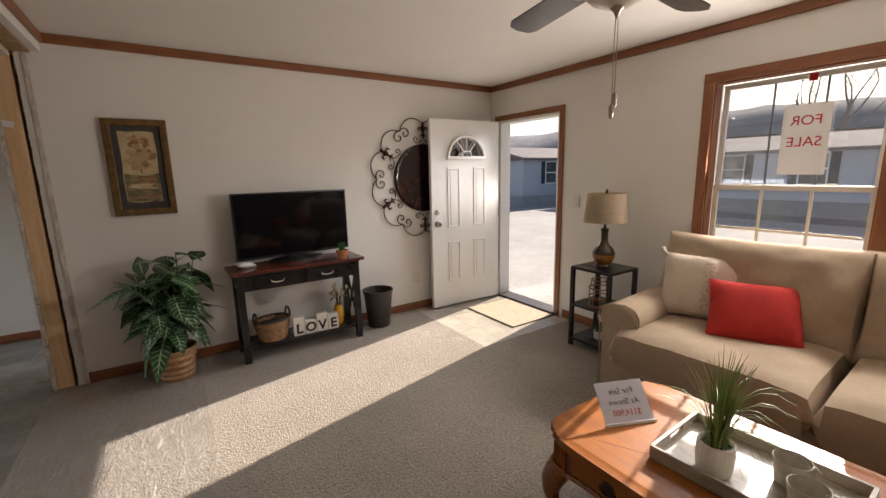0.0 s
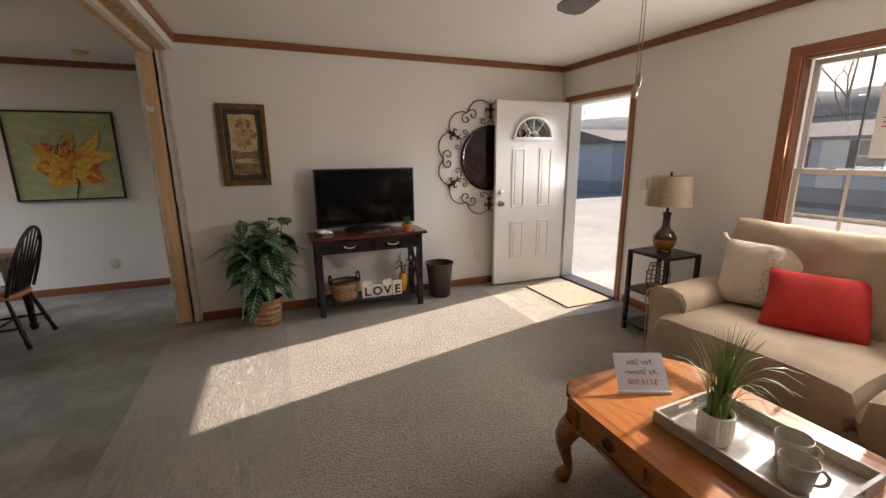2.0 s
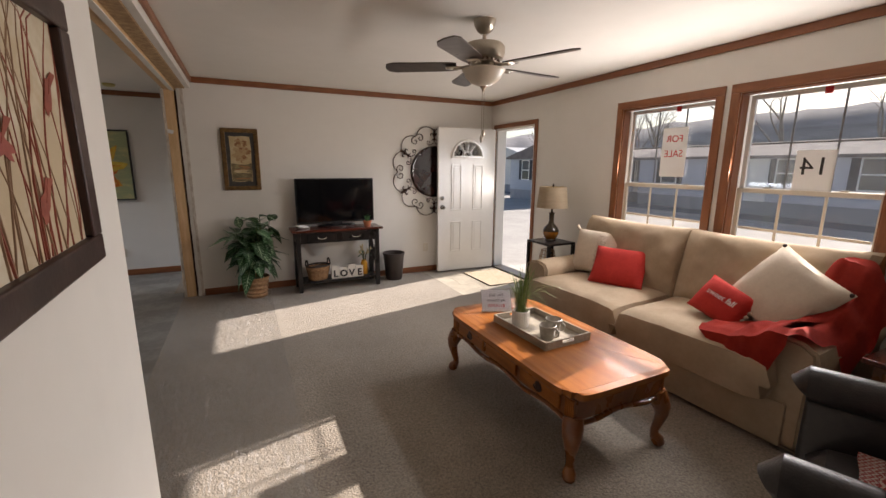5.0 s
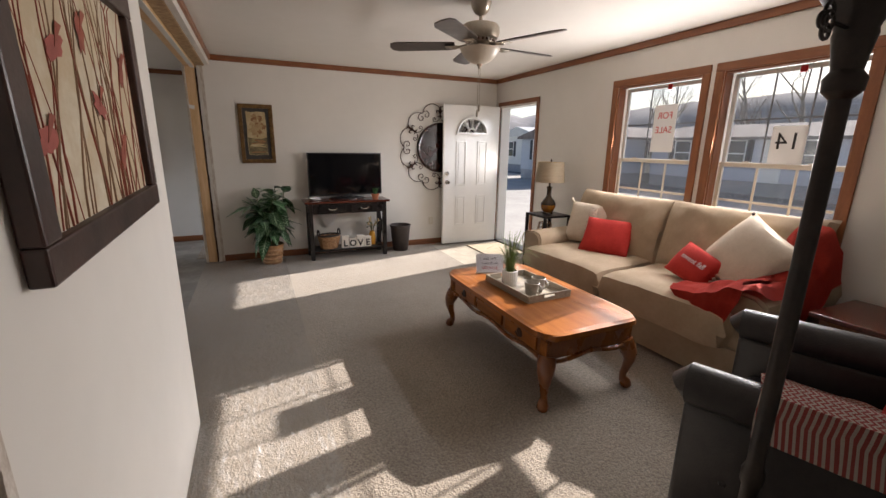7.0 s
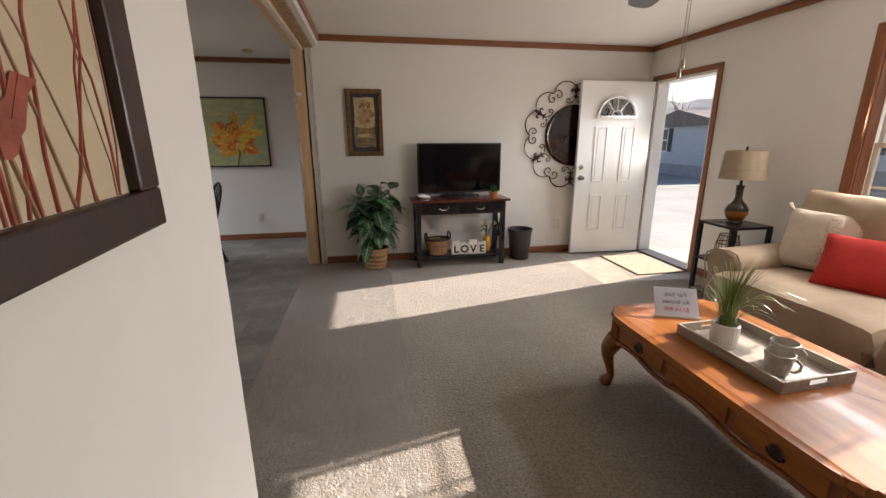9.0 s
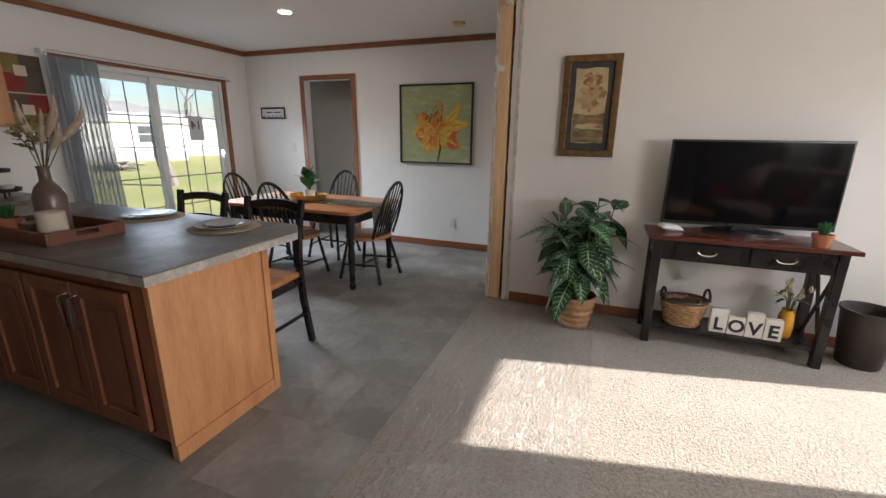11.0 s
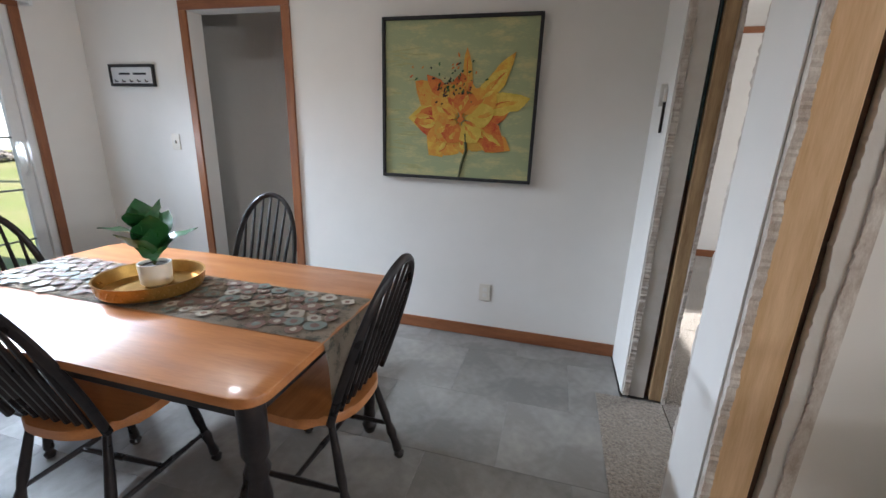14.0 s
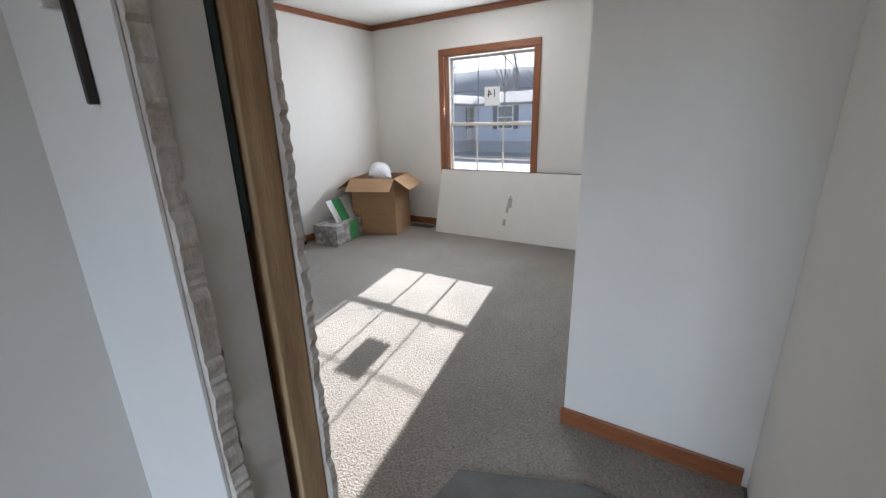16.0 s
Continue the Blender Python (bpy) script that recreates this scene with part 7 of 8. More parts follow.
def bar_stool():
    s = thing("bar_stool", (0, 0, 0), "black ladder-back counter stool with honey wood seat", "stool", "counter stools at the island")
    part("seat", extrude_outline([(-0.20, -0.19), (0.20, -0.19), (0.19, 0.175), (-0.19, 0.175)], 0.485, 0.515, 0.008), MAPLE, s, "glossy honey wood seat", smooth=True)
    part("seat_rail", join(box(-0.185, 0.185, -0.175, -0.155, 0.425, 0.484), box(-0.175, 0.175, 0.145, 0.165, 0.425, 0.484), box(-0.185, -0.165, -0.154, 0.144, 0.425, 0.484), box(0.165, 0.185, -0.154, 0.144, 0.425, 0.484)), BLACKWOOD, s)
    for x in (-1, 1):
        fr = [Vector((x * 0.185, -0.175, 0.0)), Vector((x * 0.175, -0.165, 0.484))]
        part("front_leg", tube(fr, 0.020, 4), BLACKWOOD, s)
        part("back_post", tube([(x * 0.19, 0.25, 0.0), (x * 0.186, 0.195, 0.32), (x * 0.184, 0.178, 0.58), (x * 0.192, 0.19, 0.77), (x * 0.205, 0.225, 0.968)], [0.024, 0.024, 0.024, 0.024, 0.022], 4), BLACKWOOD, s)
        part("side_stretcher", tube([(x * 0.182, -0.17, 0.22), (x * 0.188, 0.21, 0.22)], 0.013, 6), BLACKWOOD, s)
    for z, h in ((0.915, 0.05), (0.77, 0.045)):
        bm = bmesh.new()
        pr = []
        for i in range(13):
            f = i / 12 * 2 - 1
            yy = 0.196 + (z - 0.75) * 0.19 + 0.025 * (1 - f * f)
            up = 0.02 * (1 - f * f)
            pr.append([bm.verts.new((f * 0.19, yy + dy, z + dz)) for dy, dz in ((-0.01, -h / 2 + up), (0.01, -h / 2 + up), (0.01, h / 2 + up), (-0.01, h / 2 + up))])
        for a, b in zip(pr, pr[1:]):
            for k in range(4):
                bm.faces.new((a[k], a[(k + 1) % 4], b[(k + 1) % 4], b[k]))
        bm.faces.new(pr[0]), bm.faces.new(pr[-1][::-1])
        bmesh.ops.recalc_face_normals(bm, faces=bm.faces)
        part("back_slat", bm, BLACKWOOD, s)
    part("foot_rest", tube([(-0.182, -0.17, 0.20), (0.182, -0.17, 0.20)], 0.013, 6), BLACKWOOD, s)
    return s


s1 = bar_stool()
s1.matrix_world = pose(-1.78, 2.56, 0, 0, 0, 3)
copy_thing(s1, pose(-2.46, 2.61, 0, 0, 0, 2))


def place_setting(x, y):
    pm = thing("placemat", (x, y, 0.8455), "round woven tan placemat", "placemat", "placemats on the island")
    part("weave", lathe([(0.185, 0), (0.188, 0.002), (0.185, 0.004), (0.0005, 0.004)], 40), mat("rattan_mat", (0.46, 0.36, 0.24), (0.34, 0.26, 0.17), 40, 0.9, 0.5, 150) if "rattan_mat" not in MATS else MATS["rattan_mat"], pm, smooth=True)
    dp = thing("dinner_plate", (x - 0.01, y, 0.850), "black and white plaid dinner plate", "plate", "dinner plates on the island")
    part("plate", lathe([(0.08, 0), (0.10, 0.004), (0.145, 0.016), (0.147, 0.018), (0.10, 0.009), (0.0005, 0.007)], 40), mat("plaid_black", (0.05, 0.048, 0.048), (0.09, 0.085, 0.08), 30, 0.3) if "plaid_black" not in MATS else MATS["plaid_black"], dp, smooth=True)
    for k in range(28):
        a = 2 * math.pi * k / 28
        part("plaid_line", tube([(0.106 * math.cos(a), 0.106 * math.sin(a), 0.0105), (0.143 * math.cos(a + 0.05), 0.143 * math.sin(a + 0.05), 0.0182)], 0.0014, 4), CERAMIC, dp)
    for r, z in ((0.112, 0.0118), (0.124, 0.0142), (0.136, 0.0168)):
        part("plaid_ring", tube([(r * math.cos(a), r * math.sin(a), z) for a in [2 * math.pi * i / 40 for i in range(40)]], 0.0013, 4, True), CERAMIC, dp)
    sp = thing("salad_plate", (x, y + 0.005, 0.8605), "pale patterned salad plate", "plate", "salad plates on the island")
    part("plate", lathe([(0.055, 0), (0.07, 0.003), (0.098, 0.012), (0.100, 0.014), (0.07, 0.008), (0.0005, 0.006)], 36), mat("speckled_plate", (0.60, 0.57, 0.53), (0.34, 0.30, 0.28), 50, 0.3, amount=0.6) if "speckled_plate" not in MATS else MATS["speckled_plate"], sp, smooth=True)


place_setting(-1.825, 2.425)
place_setting(-2.485, 2.465)
wt = tray((-2.495, 1.955, 0.8455, 0, 0, 90), 0.34, 0.62, 0.06, "wooden_tray", "dark wooden tray on the island", mat("tray_walnut", (0.19, 0.07, 0.035), (0.12, 0.04, 0.02), 6, 0.4, stretch=(1, 6, 1)))
vs = thing("pampas_vase", (-2.455, 1.965, 0.854), "brown-gray stoneware bottle vase with dried pampas and olive stems", "vase")
rnd = random.Random(31)
BOTTLE = mat("brown_glaze", (0.17, 0.115, 0.085), (0.10, 0.07, 0.055), 12, 0.3, 0.1, 60)
PAMPAS = mat("pampas_plume", (0.52, 0.42, 0.32), (0.40, 0.30, 0.21), 30, 0.95, 0.4, 200)
part("bottle", lathe([(0.062, 0), (0.068, 0.006), (0.0685, 0.1255), (0.068, 0.19), (0.05, 0.235), (0.026, 0.262), (0.024, 0.32), (0.030, 0.335), (0.022, 0.33), (0.018, 0.28)], 28), BOTTLE, vs, smooth=True)
OLIVE = mat("olive_leaf", (0.16, 0.15, 0.05), (0.26, 0.23, 0.07), 14, 0.6, rnd=0.3)
for k in range(9):
    a, l, h = rnd.uniform(0, 6.28), rnd.uniform(0.06, 0.20), rnd.uniform(0.16, 0.32)
    tip = Vector((l * math.cos(a), l * math.sin(a), 0.33 + h))
    mid = Vector((tip.x * 0.45, tip.y * 0.45, 0.33 + h * 0.5))
    part("stem", tube([(0, 0, 0.28), mid, tip], 0.0025, 5), STEM, vs)
    if k < 5:
        part("plume", tube([mid, mid.lerp(tip, 0.4), mid.lerp(tip, 0.8), tip + Vector((0, 0, 0.05))], [0.006, 0.020, 0.016, 0.003], 8), PAMPAS, vs, smooth=True)
        fz = bmesh.new()
        for j in range(60):
            b0 = mid.lerp(tip, rnd.uniform(0.05, 1.0))
            d = Vector((rnd.uniform(-1, 1), rnd.uniform(-1, 1), rnd.uniform(0.2, 1.6))).normalized() * rnd.uniform(0.02, 0.045)
            w = d.orthogonal().normalized() * 0.0012
            fz.faces.new([fz.verts.new(q) for q in (b0 - w, b0 + w, b0 + d)])
        part("plume_fibers", fz, PAMPAS, vs)["kind"] = "stuff"
    else:
        for j in range(9):
            lf = part("leaf", leaf_mesh(0.075, 0.022, 0.012), OLIVE, vs, smooth=True)
            lf.matrix_basis = pose(*mid.lerp(tip, j / 9), rnd.uniform(-40, 40), rnd.uniform(-60, 20), rnd.uniform(0, 360))
cactus_pot((-2.655, 1.87, 0.854))
cd = thing("pillar_candle", (-2.34, 1.895, 0.854), "cream pillar candle on the tray", "candle")
part("wax", lathe([(0.056, 0), (0.058, 0.004), (0.058, 0.122), (0.052, 0.128), (0.0005, 0.12)], 24), CREAM, cd, smooth=True)
bk = thing("book_stack", (-2.555, 1.92, 0.854), "small stack of pale books on the tray", "books")
for k in range(3):
    part("book", box(-0.05, 0.06 - 0.004 * k, -0.04, 0.04, 0.018 * k, 0.018 * k + 0.0165, 0.002), (CREAM, STONEWARE, CARDBOARD)[k], bk)

# ---- kitchen run on the west wall ----
kb = thing("base_cabinet", (DW, 1.9, 0), "honey wood base cabinet under a dark laminate counter", "cabinet")
part("carcass", box(0.003, 0.60, -1.2, 0.86, 0.09, 0.80), CABEND, kb)
# shade under the cabinet is painted into this near-black toe kick
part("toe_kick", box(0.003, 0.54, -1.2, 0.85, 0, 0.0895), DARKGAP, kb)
for y in (0.46, 0.06, -0.34):
    d = part("cabinet_door", box(0.601, 0.62, y, y + 0.38, 0.12, 0.60, 0.004), CABEND, kb)
    part("panel_field", box(0.62, 0.626, y + 0.06, y + 0.32, 0.18, 0.54, 0.004), CABEND, d)
    d = part("drawer", box(0.601, 0.62, y, y + 0.38, 0.63, 0.77, 0.004), CABEND, kb)
kc = thing("kitchen_countertop", (DW, 1.9, 0.80), "dark slate laminate counter with clipped corner", "countertop")
part("top", extrude_outline([(0.003, -1.2), (0.64, -1.2), (0.64, 0.80), (0.55, 0.90), (0.003, 0.90)], 0.0005, 0.04, 0.004), LAMINATE, kc)
ku = thing("wall_cabinet", (DW, 1.955, 1.385), "honey wood wall cabinet", "cabinet")
part("carcass", box(0.003, 0.32, -1.2, 0.80, 0, 0.75), CABEND, ku)
d = part("cabinet_door", box(0.321, 0.34, 0.40, 0.79, 0.01, 0.74, 0.004), CABEND, ku)
part("panel_field", box(0.34, 0.346, 0.46, 0.73, 0.07, 0.68, 0.004), CABEND, d)
ts = thing("tiered_tray", (DW + 0.34, 2.52, 0.841), "black two-tier tray holding crockery", "tray")
part("post", tube([(0, 0, 0), (0, 0, 0.34)], 0.008, 8), BLACKIRON, ts)
for z, r in ((0.05, 0.15), (0.20, 0.11)):
    part("tier", lathe([(r, z), (r + 0.006, z + 0.028), (r - 0.004, z + 0.028), (r - 0.006, z + 0.006), (0.0005, z + 0.006)], 28), BLACKIRON, ts, smooth=True)
part("ring", tube([(0, 0.035 * math.cos(a), 0.375 + 0.035 * math.sin(a)) for a in [2 * math.pi * i / 20 for i in range(20)]], 0.005, 6, True), BLACKIRON, ts)
for k in range(3):
    part("foot", tube([(0.12 * math.cos(2.1 * k), 0.12 * math.sin(2.1 * k), 0), (0.12 * math.cos(2.1 * k), 0.12 * math.sin(2.1 * k), 0.05)], 0.008, 6), BLACKIRON, ts)
for k, (x, y, z) in enumerate(((0.06, 0.05, 0.0565), (-0.05, -0.06, 0.0565), (0.04, -0.03, 0.2065))):
    b = thing("small_bowl", (DW + 0.34 + x, 2.52 + y, 0.841 + z), "small cream bowl on the tiered tray", "bowl", "bowls on the tiered tray")
    part("bowl", lathe([(0.025, 0), (0.045, 0.03), (0.05, 0.05), (0.044, 0.048), (0.02, 0.01)], 20), CERAMIC, b, smooth=True)
ABSTRACT = [mat("abstract_olive", (0.26, 0.20, 0.06), (0.18, 0.13, 0.04), 7, 0.8), mat("abstract_red", (0.28, 0.035, 0.025), (0.18, 0.025, 0.02), 7, 0.8), mat("abstract_dark", (0.07, 0.055, 0.045), (0.12, 0.09, 0.06), 7, 0.8)]
for z, order in ((1.835, (0, 2, 1, 2)), (1.515, (2, 1, 0, 0))):
    ab = thing("canvas_print", pose(DW + 0.002, 3.005, z, 90, 0, 90), "abstract color-block canvas in olive and dark red", "picture", "abstract canvases")
    part("canvas", box(-0.155, 0.155, -0.155, 0.155, 0.001, 0.025, 0.003), ABSTRACT[0], ab)
    for k, q in enumerate(((-0.15, 0.0, 0.0, 0.15), (0.002, 0.15, 0.0, 0.15), (-0.15, 0.0, -0.15, -0.002), (0.002, 0.15, -0.15, -0.002))):
        part("color_block", box(*q, 0.0252, 0.0265), ABSTRACT[order[k]], ab)
    part("color_block", box(-0.045, 0.04, -0.02, 0.065, 0.0267, 0.028), CREAM, ab)

# ---- recessed ceiling lights ----
GLOW = bpy.data.materials.new("lamp_glow")
GLOW.use_nodes = True
GLOW.node_tree.nodes["Principled BSDF"].inputs["Emission Color"].default_value = (1, 0.93, 0.82, 1)
GLOW.node_tree.nodes["Principled BSDF"].inputs["Emission Strength"].default_value = 6
for x, y in CANS:
    dl = thing("recessed_light", (x, y, CEILING - 0.001), "round white recessed ceiling light, switched on", "ceiling light", "recessed ceiling lights")
    part("trim_ring", lathe([(0.062, -0.006), (0.075, -0.004), (0.078, 0.0)], 28, cap=False), CERAMIC, dl, smooth=True)
    part("lens", lathe([(0.0005, -0.003), (0.06, -0.003)], 28, cap=False), GLOW, dl)
sd = thing("smoke_detector", (-1.35, 5.0, CEILING - 0.001), "yellowed round smoke detector on the ceiling", "smoke detector")
part("housing", lathe([(0.045, -0.03), (0.06, -0.02), (0.064, 0.0)], 24), mat("yellowed_plastic", (0.66, 0.58, 0.26), (0.6, 0.5, 0.2), 8, 0.5), sd, smooth=True)

# ---- hall beyond the doorway ----
hd = structure("door_3", box(-4.60, -3.36, 6.2, 6.235, 0.0, 2.449, 0.003), DOORWHITE, "white flush hall door and partition", "door")
part("door_handle", moved(lathe([(0.026, 0), (0.012, 0.01), (0.012, 0.03), (0.026, 0.045), (0.018, 0.06)], 16), pose(-3.36, 6.2, 0.95, 90)), CHROME, hd, smooth=True)
hc = thing("hall_cabinet", (-3.10, 7.18, 1.45), "small brown wall cabinet in the hall", "cabinet")
part("carcass", box(-0.40, -0.03, -0.18, 0.0, 0, 0.45, 0.004), CAB, hc)
part("shelf", box(-0.42, -0.03, -0.22, 0.0, -0.03, -0.005, 0.003), VINYLWHITE, hc)

# ---- bedroom ----
pl = thing("drywall_panel", pose(3.10, 6.22, 0.004, 0, 0, 1.5), "large loose white wallboard panel leaning under the window", "panel")
lean = pose(0, 0, 0, 0, 15, 0)
part("board", moved(box(-0.010, 0.0, -0.75, 1.02, 0, 0.76, 0.002), lean), WALL, pl)
part("dark_edge", moved(box(-0.012, 0.001, -0.75, 1.02, 0.7605, 0.768), lean), DARKGAP, pl)
for y, z, s in ((0.10, 0.42, 0.05), (0.12, 0.34, 0.03), (0.14, 0.20, 0.035), (0.10, 0.48, 0.02)):
    part("scuff_patch", moved(box(-0.0115, -0.0105, y - s / 2, y + s / 2, z - s, z + s), lean), mat("scuff", (0.32, 0.31, 0.26), (0.5, 0.48, 0.42), 60, 0.9) if "scuff" not in MATS else MATS["scuff"], pl)


def carton():
    c = thing("cardboard_box", pose(2.90, 7.92, 0.004, 0, 0, 20), "open brown cardboard box in the bedroom corner", "box")
    w, d, h, t = 0.28, 0.27, 0.67, 0.006
    for q in ((-w, w, -d, -d + t), (-w, w, d - t, d), (-w, -w + t, -d + t, d - t), (w - t, w, -d + t, d - t)):
        part("side", box(*q, 0, h), CARDBOARD, c)
    part("bottom", box(-w + t, w - t, -d + t, d - t, 0, 0.008), CARDBOARD, c)
    for ax, s, ang in (("y", -1, 35), ("y", 1, -30), ("x", -1, -35), ("x", 1, 40)):
        fl2 = box(-w, w, 0, 0.22, -0.003, 0.003) if ax == "y" else box(0, 0.22, -d, d, -0.003, 0.003)
        m = pose(0, s * d, h, 0, 0, 0) @ (pose(0, 0, 0, -35 if s > 0 else 215, 0, 0)) if ax == "y" else pose(s * w, 0, h, 0, 35 if s > 0 else 145, 0)
        part("flap", moved(fl2, m), CARDBOARD, c)
    part("plastic_bag", moved(cushion(0.34, 0.28, 0.26, 0.6, 12), pose(0.0, 0, h + 0.03, 8, -6, 20)), mat("white_bag", (0.78, 0.78, 0.78), (0.7, 0.7, 0.7), 16, 0.35, 0.5, 30), c, smooth=True)


carton()
gb = thing("printed_carton", pose(2.34, 8.08, 0.004, 0, 0, 12), "white and green printed product carton, lid open", "box")
PRINT = mat("carton_print", (0.62, 0.62, 0.60), (0.25, 0.22, 0.20), 18, 0.6, amount=0.8)
GREEN = mat("carton_green", (0.08, 0.34, 0.12), (0.05, 0.24, 0.08), 12, 0.6)
part("body", box(-0.32, 0.30, -0.15, 0.15, 0, 0.22, 0.003), PRINT, gb)
part("green_band", box(-0.06, 0.10, -0.1525, -0.1505, 0.002, 0.218), GREEN, gb)
part("lid", moved(box(-0.17, 0.30, -0.003, 0.003, 0, 0.27), pose(0, -0.06, 0.22, -28)), SIGNPAPER, gb)
part("lid_band", moved(box(-0.07, 0.09, -0.005, -0.0032, 0, 0.27), pose(0, -0.06, 0.22, -28)), GREEN, gb)
ps = thing("folded_screen", pose(1.45, 8.275, 0.004), "gray flat panel leaning on the bedroom wall", "panel")
part("sheet", moved(box(-0.50, 0.50, -0.012, 0, 0.03, 0.88, 0.003), pose(0, 0, 0, -4)), mat("gray_panel", (0.26, 0.27, 0.27)), ps)
for z0, z1, m in ((0.0, 0.029, BLACKIRON), (0.881, 0.915, VINYLWHITE)):
    part("frame_bar", moved(box(-0.51, 0.51, -0.016, 0.003, z0, z1), pose(0, 0, 0, -4)), m, ps)
fv = thing("floor_vent", (3.24, 7.56, 0.004, 0, 0, 0), "brown metal floor vent", "vent")
part("frame", box(-0.06, 0.06, -0.16, 0.16, 0, 0.004), BRONZE, fv)
for k in range(9):
    part("slat", box(-0.045, 0.045, -0.136 + 0.033 * k, -0.128 + 0.033 * k, 0.004, 0.007), BLACKIRON, fv)
rm = thing("carpet_remnant", (-0.05, 4.62, 0.004), "loose gray-green carpet remnant at the bedroom opening", "carpet piece")
part("remnant_body", extrude_outline([(-0.36, -0.36), (0.28, -0.32), (0.34, 0.10), (0.16, 0.54), (-0.34, 0.60), (-0.42, 0.2)], 0.0, 0.010, 0.003), mat("gray_carpet", (0.15, 0.148, 0.135), (0.10, 0.10, 0.09), 6, 0.98, 0.9, 130), rm)
structure("carpet_edge", box(-0.86, -0.535, 4.30, 5.095, -0.012, 0.003, 0.003), CARPET, "strip of carpet across the bedroom opening", "carpet")

# ---- clear carpet film ----
bm = bmesh.new()
nx, ny = 70, 300
g = []
for i in range(nx + 1):
    col = []
    for j in range(ny + 1):
        x, y = -0.728 + 0.92 * i / nx, SOUTH + 0.3 + (NORTH - 0.12 - SOUTH - 0.3) * j / ny
        rip = max(0, noise.noise((x * 26 + 1.5 * noise.noise((x * 3, y * 3, 5.0)), y * 5, 2.0))) ** 1.5
        col.append(bm.verts.new((x, y, 0.0065 + 0.020 * rip + 0.003 * noise.noise((x * 6, y * 6, 0.0)))))
    g.append(col)
for i in range(nx):
    for j in range(ny):
        bm.faces.new((g[i][j], g[i + 1][j], g[i + 1][j + 1], g[i][j + 1]))
# bright wrinkle lines are painted in as pale diffuse streaks, shaped by noise
FILM = glass("clear_carpet_film", rough=0.26, clear=1.0, veil=0.1, scatter="ShaderNodeBsdfDiffuse")
fn = FILM.node_tree.nodes
fco, fmp, fnz, fbu = fn.new("ShaderNodeTexCoord"), fn.new("ShaderNodeMapping"), fn.new("ShaderNodeTexNoise"), fn.new("ShaderNodeBump")
fmp.inputs["Scale"].default_value = (5, 0.9, 1)
fmp.inputs["Rotation"].default_value = (0, 0, radians(8))
fnz.inputs["Scale"].default_value, fnz.inputs["Detail"].default_value, fnz.inputs["Distortion"].default_value = 9, 4, 1.2
fn["Map Range"].inputs[3].default_value = 0.10
fbu.inputs["Strength"].default_value, fbu.inputs["Distance"].default_value = 1.0, 0.03
fn["Map Range.001"].inputs[1].default_value, fn["Map Range.001"].inputs[2].default_value = 0.52, 0.72
fn["Map Range.001"].inputs[3].default_value, fn["Map Range.001"].inputs[4].default_value = 0.0, 0.30
fn["Noise Texture"].inputs["Scale"].default_value, fn["Noise Texture"].inputs["Distortion"].default_value = 11, 1.5
for a, b in ((fmp.outputs[0], fn["Noise Texture"].inputs[0]), (fco.outputs["Object"], fmp.inputs[0]), (fmp.outputs[0], fnz.inputs[0]), (fnz.outputs[0], fbu.inputs["Height"]), (fbu.outputs[0], fn["Glossy BSDF"].inputs["Normal"]), (fbu.outputs[0], fn["Layer Weight"].inputs["Normal"])):
    FILM.node_tree.links.new(a, b)
cf = structure("carpet_film", bm, FILM, "wrinkled clear protective film on the carpet", "plastic film", True)
cf.visible_shadow = False


# ---- outdoors ----
GZ = -0.78
GRAVEL = mat("pale_concrete", (0.40, 0.38, 0.355), (0.31, 0.295, 0.275), 0.6, 0.95, 0.3, 12)
LAWN = mat("spring_lawn", (0.20, 0.25, 0.055), (0.30, 0.28, 0.11), 0.35, 0.98, 0.5, 30, amount=0.7)
# lot colour with the homes' blue-dark shadow painted into it
SHADED_LOT = mat("shaded_lot", (0.16, 0.165, 0.175), (0.11, 0.115, 0.125), 0.8, 0.95, 0.3, 25)
# distance haze is put into the woods' colour as pale gray
WOODS = mat("hazed_bare_woods", (0.34, 0.33, 0.34), (0.24, 0.23, 0.235), 0.09, 1.0, amount=0.9, stretch=(1, 1, 2.5))
BARK = mat("gray_bark", (0.20, 0.175, 0.155), (0.13, 0.112, 0.098), 6, 0.95, 0.4, 30)
SKIRT = mat("dark_skirting", (0.26, 0.27, 0.30), (0.32, 0.33, 0.35), 3, 0.9)
ROOFS = mat("gray_shingle", (0.20, 0.17, 0.165), (0.13, 0.115, 0.112), 3, 0.95, 0.3, 30)
ROOFW = mat("pale_metal_roof", (0.60, 0.60, 0.60), (0.5, 0.5, 0.5), 3, 0.5)
SIDINGS = {k: mat(k + "_siding", c, [v * 0.88 for v in c], 2, 0.7, stretch=(1, 1, 8)) for k, c in (("slate_blue", (0.42, 0.46, 0.53)), ("white", (0.72, 0.72, 0.70)), ("lavender", (0.55, 0.57, 0.64)), ("tan", (0.62, 0.58, 0.52)))}
SHUTTER = mat("navy_shutter", (0.02, 0.025, 0.04))
FARPANE = mat("far_window_glass", (0.05, 0.06, 0.07), (0.10, 0.11, 0.12), 2, 0.08)

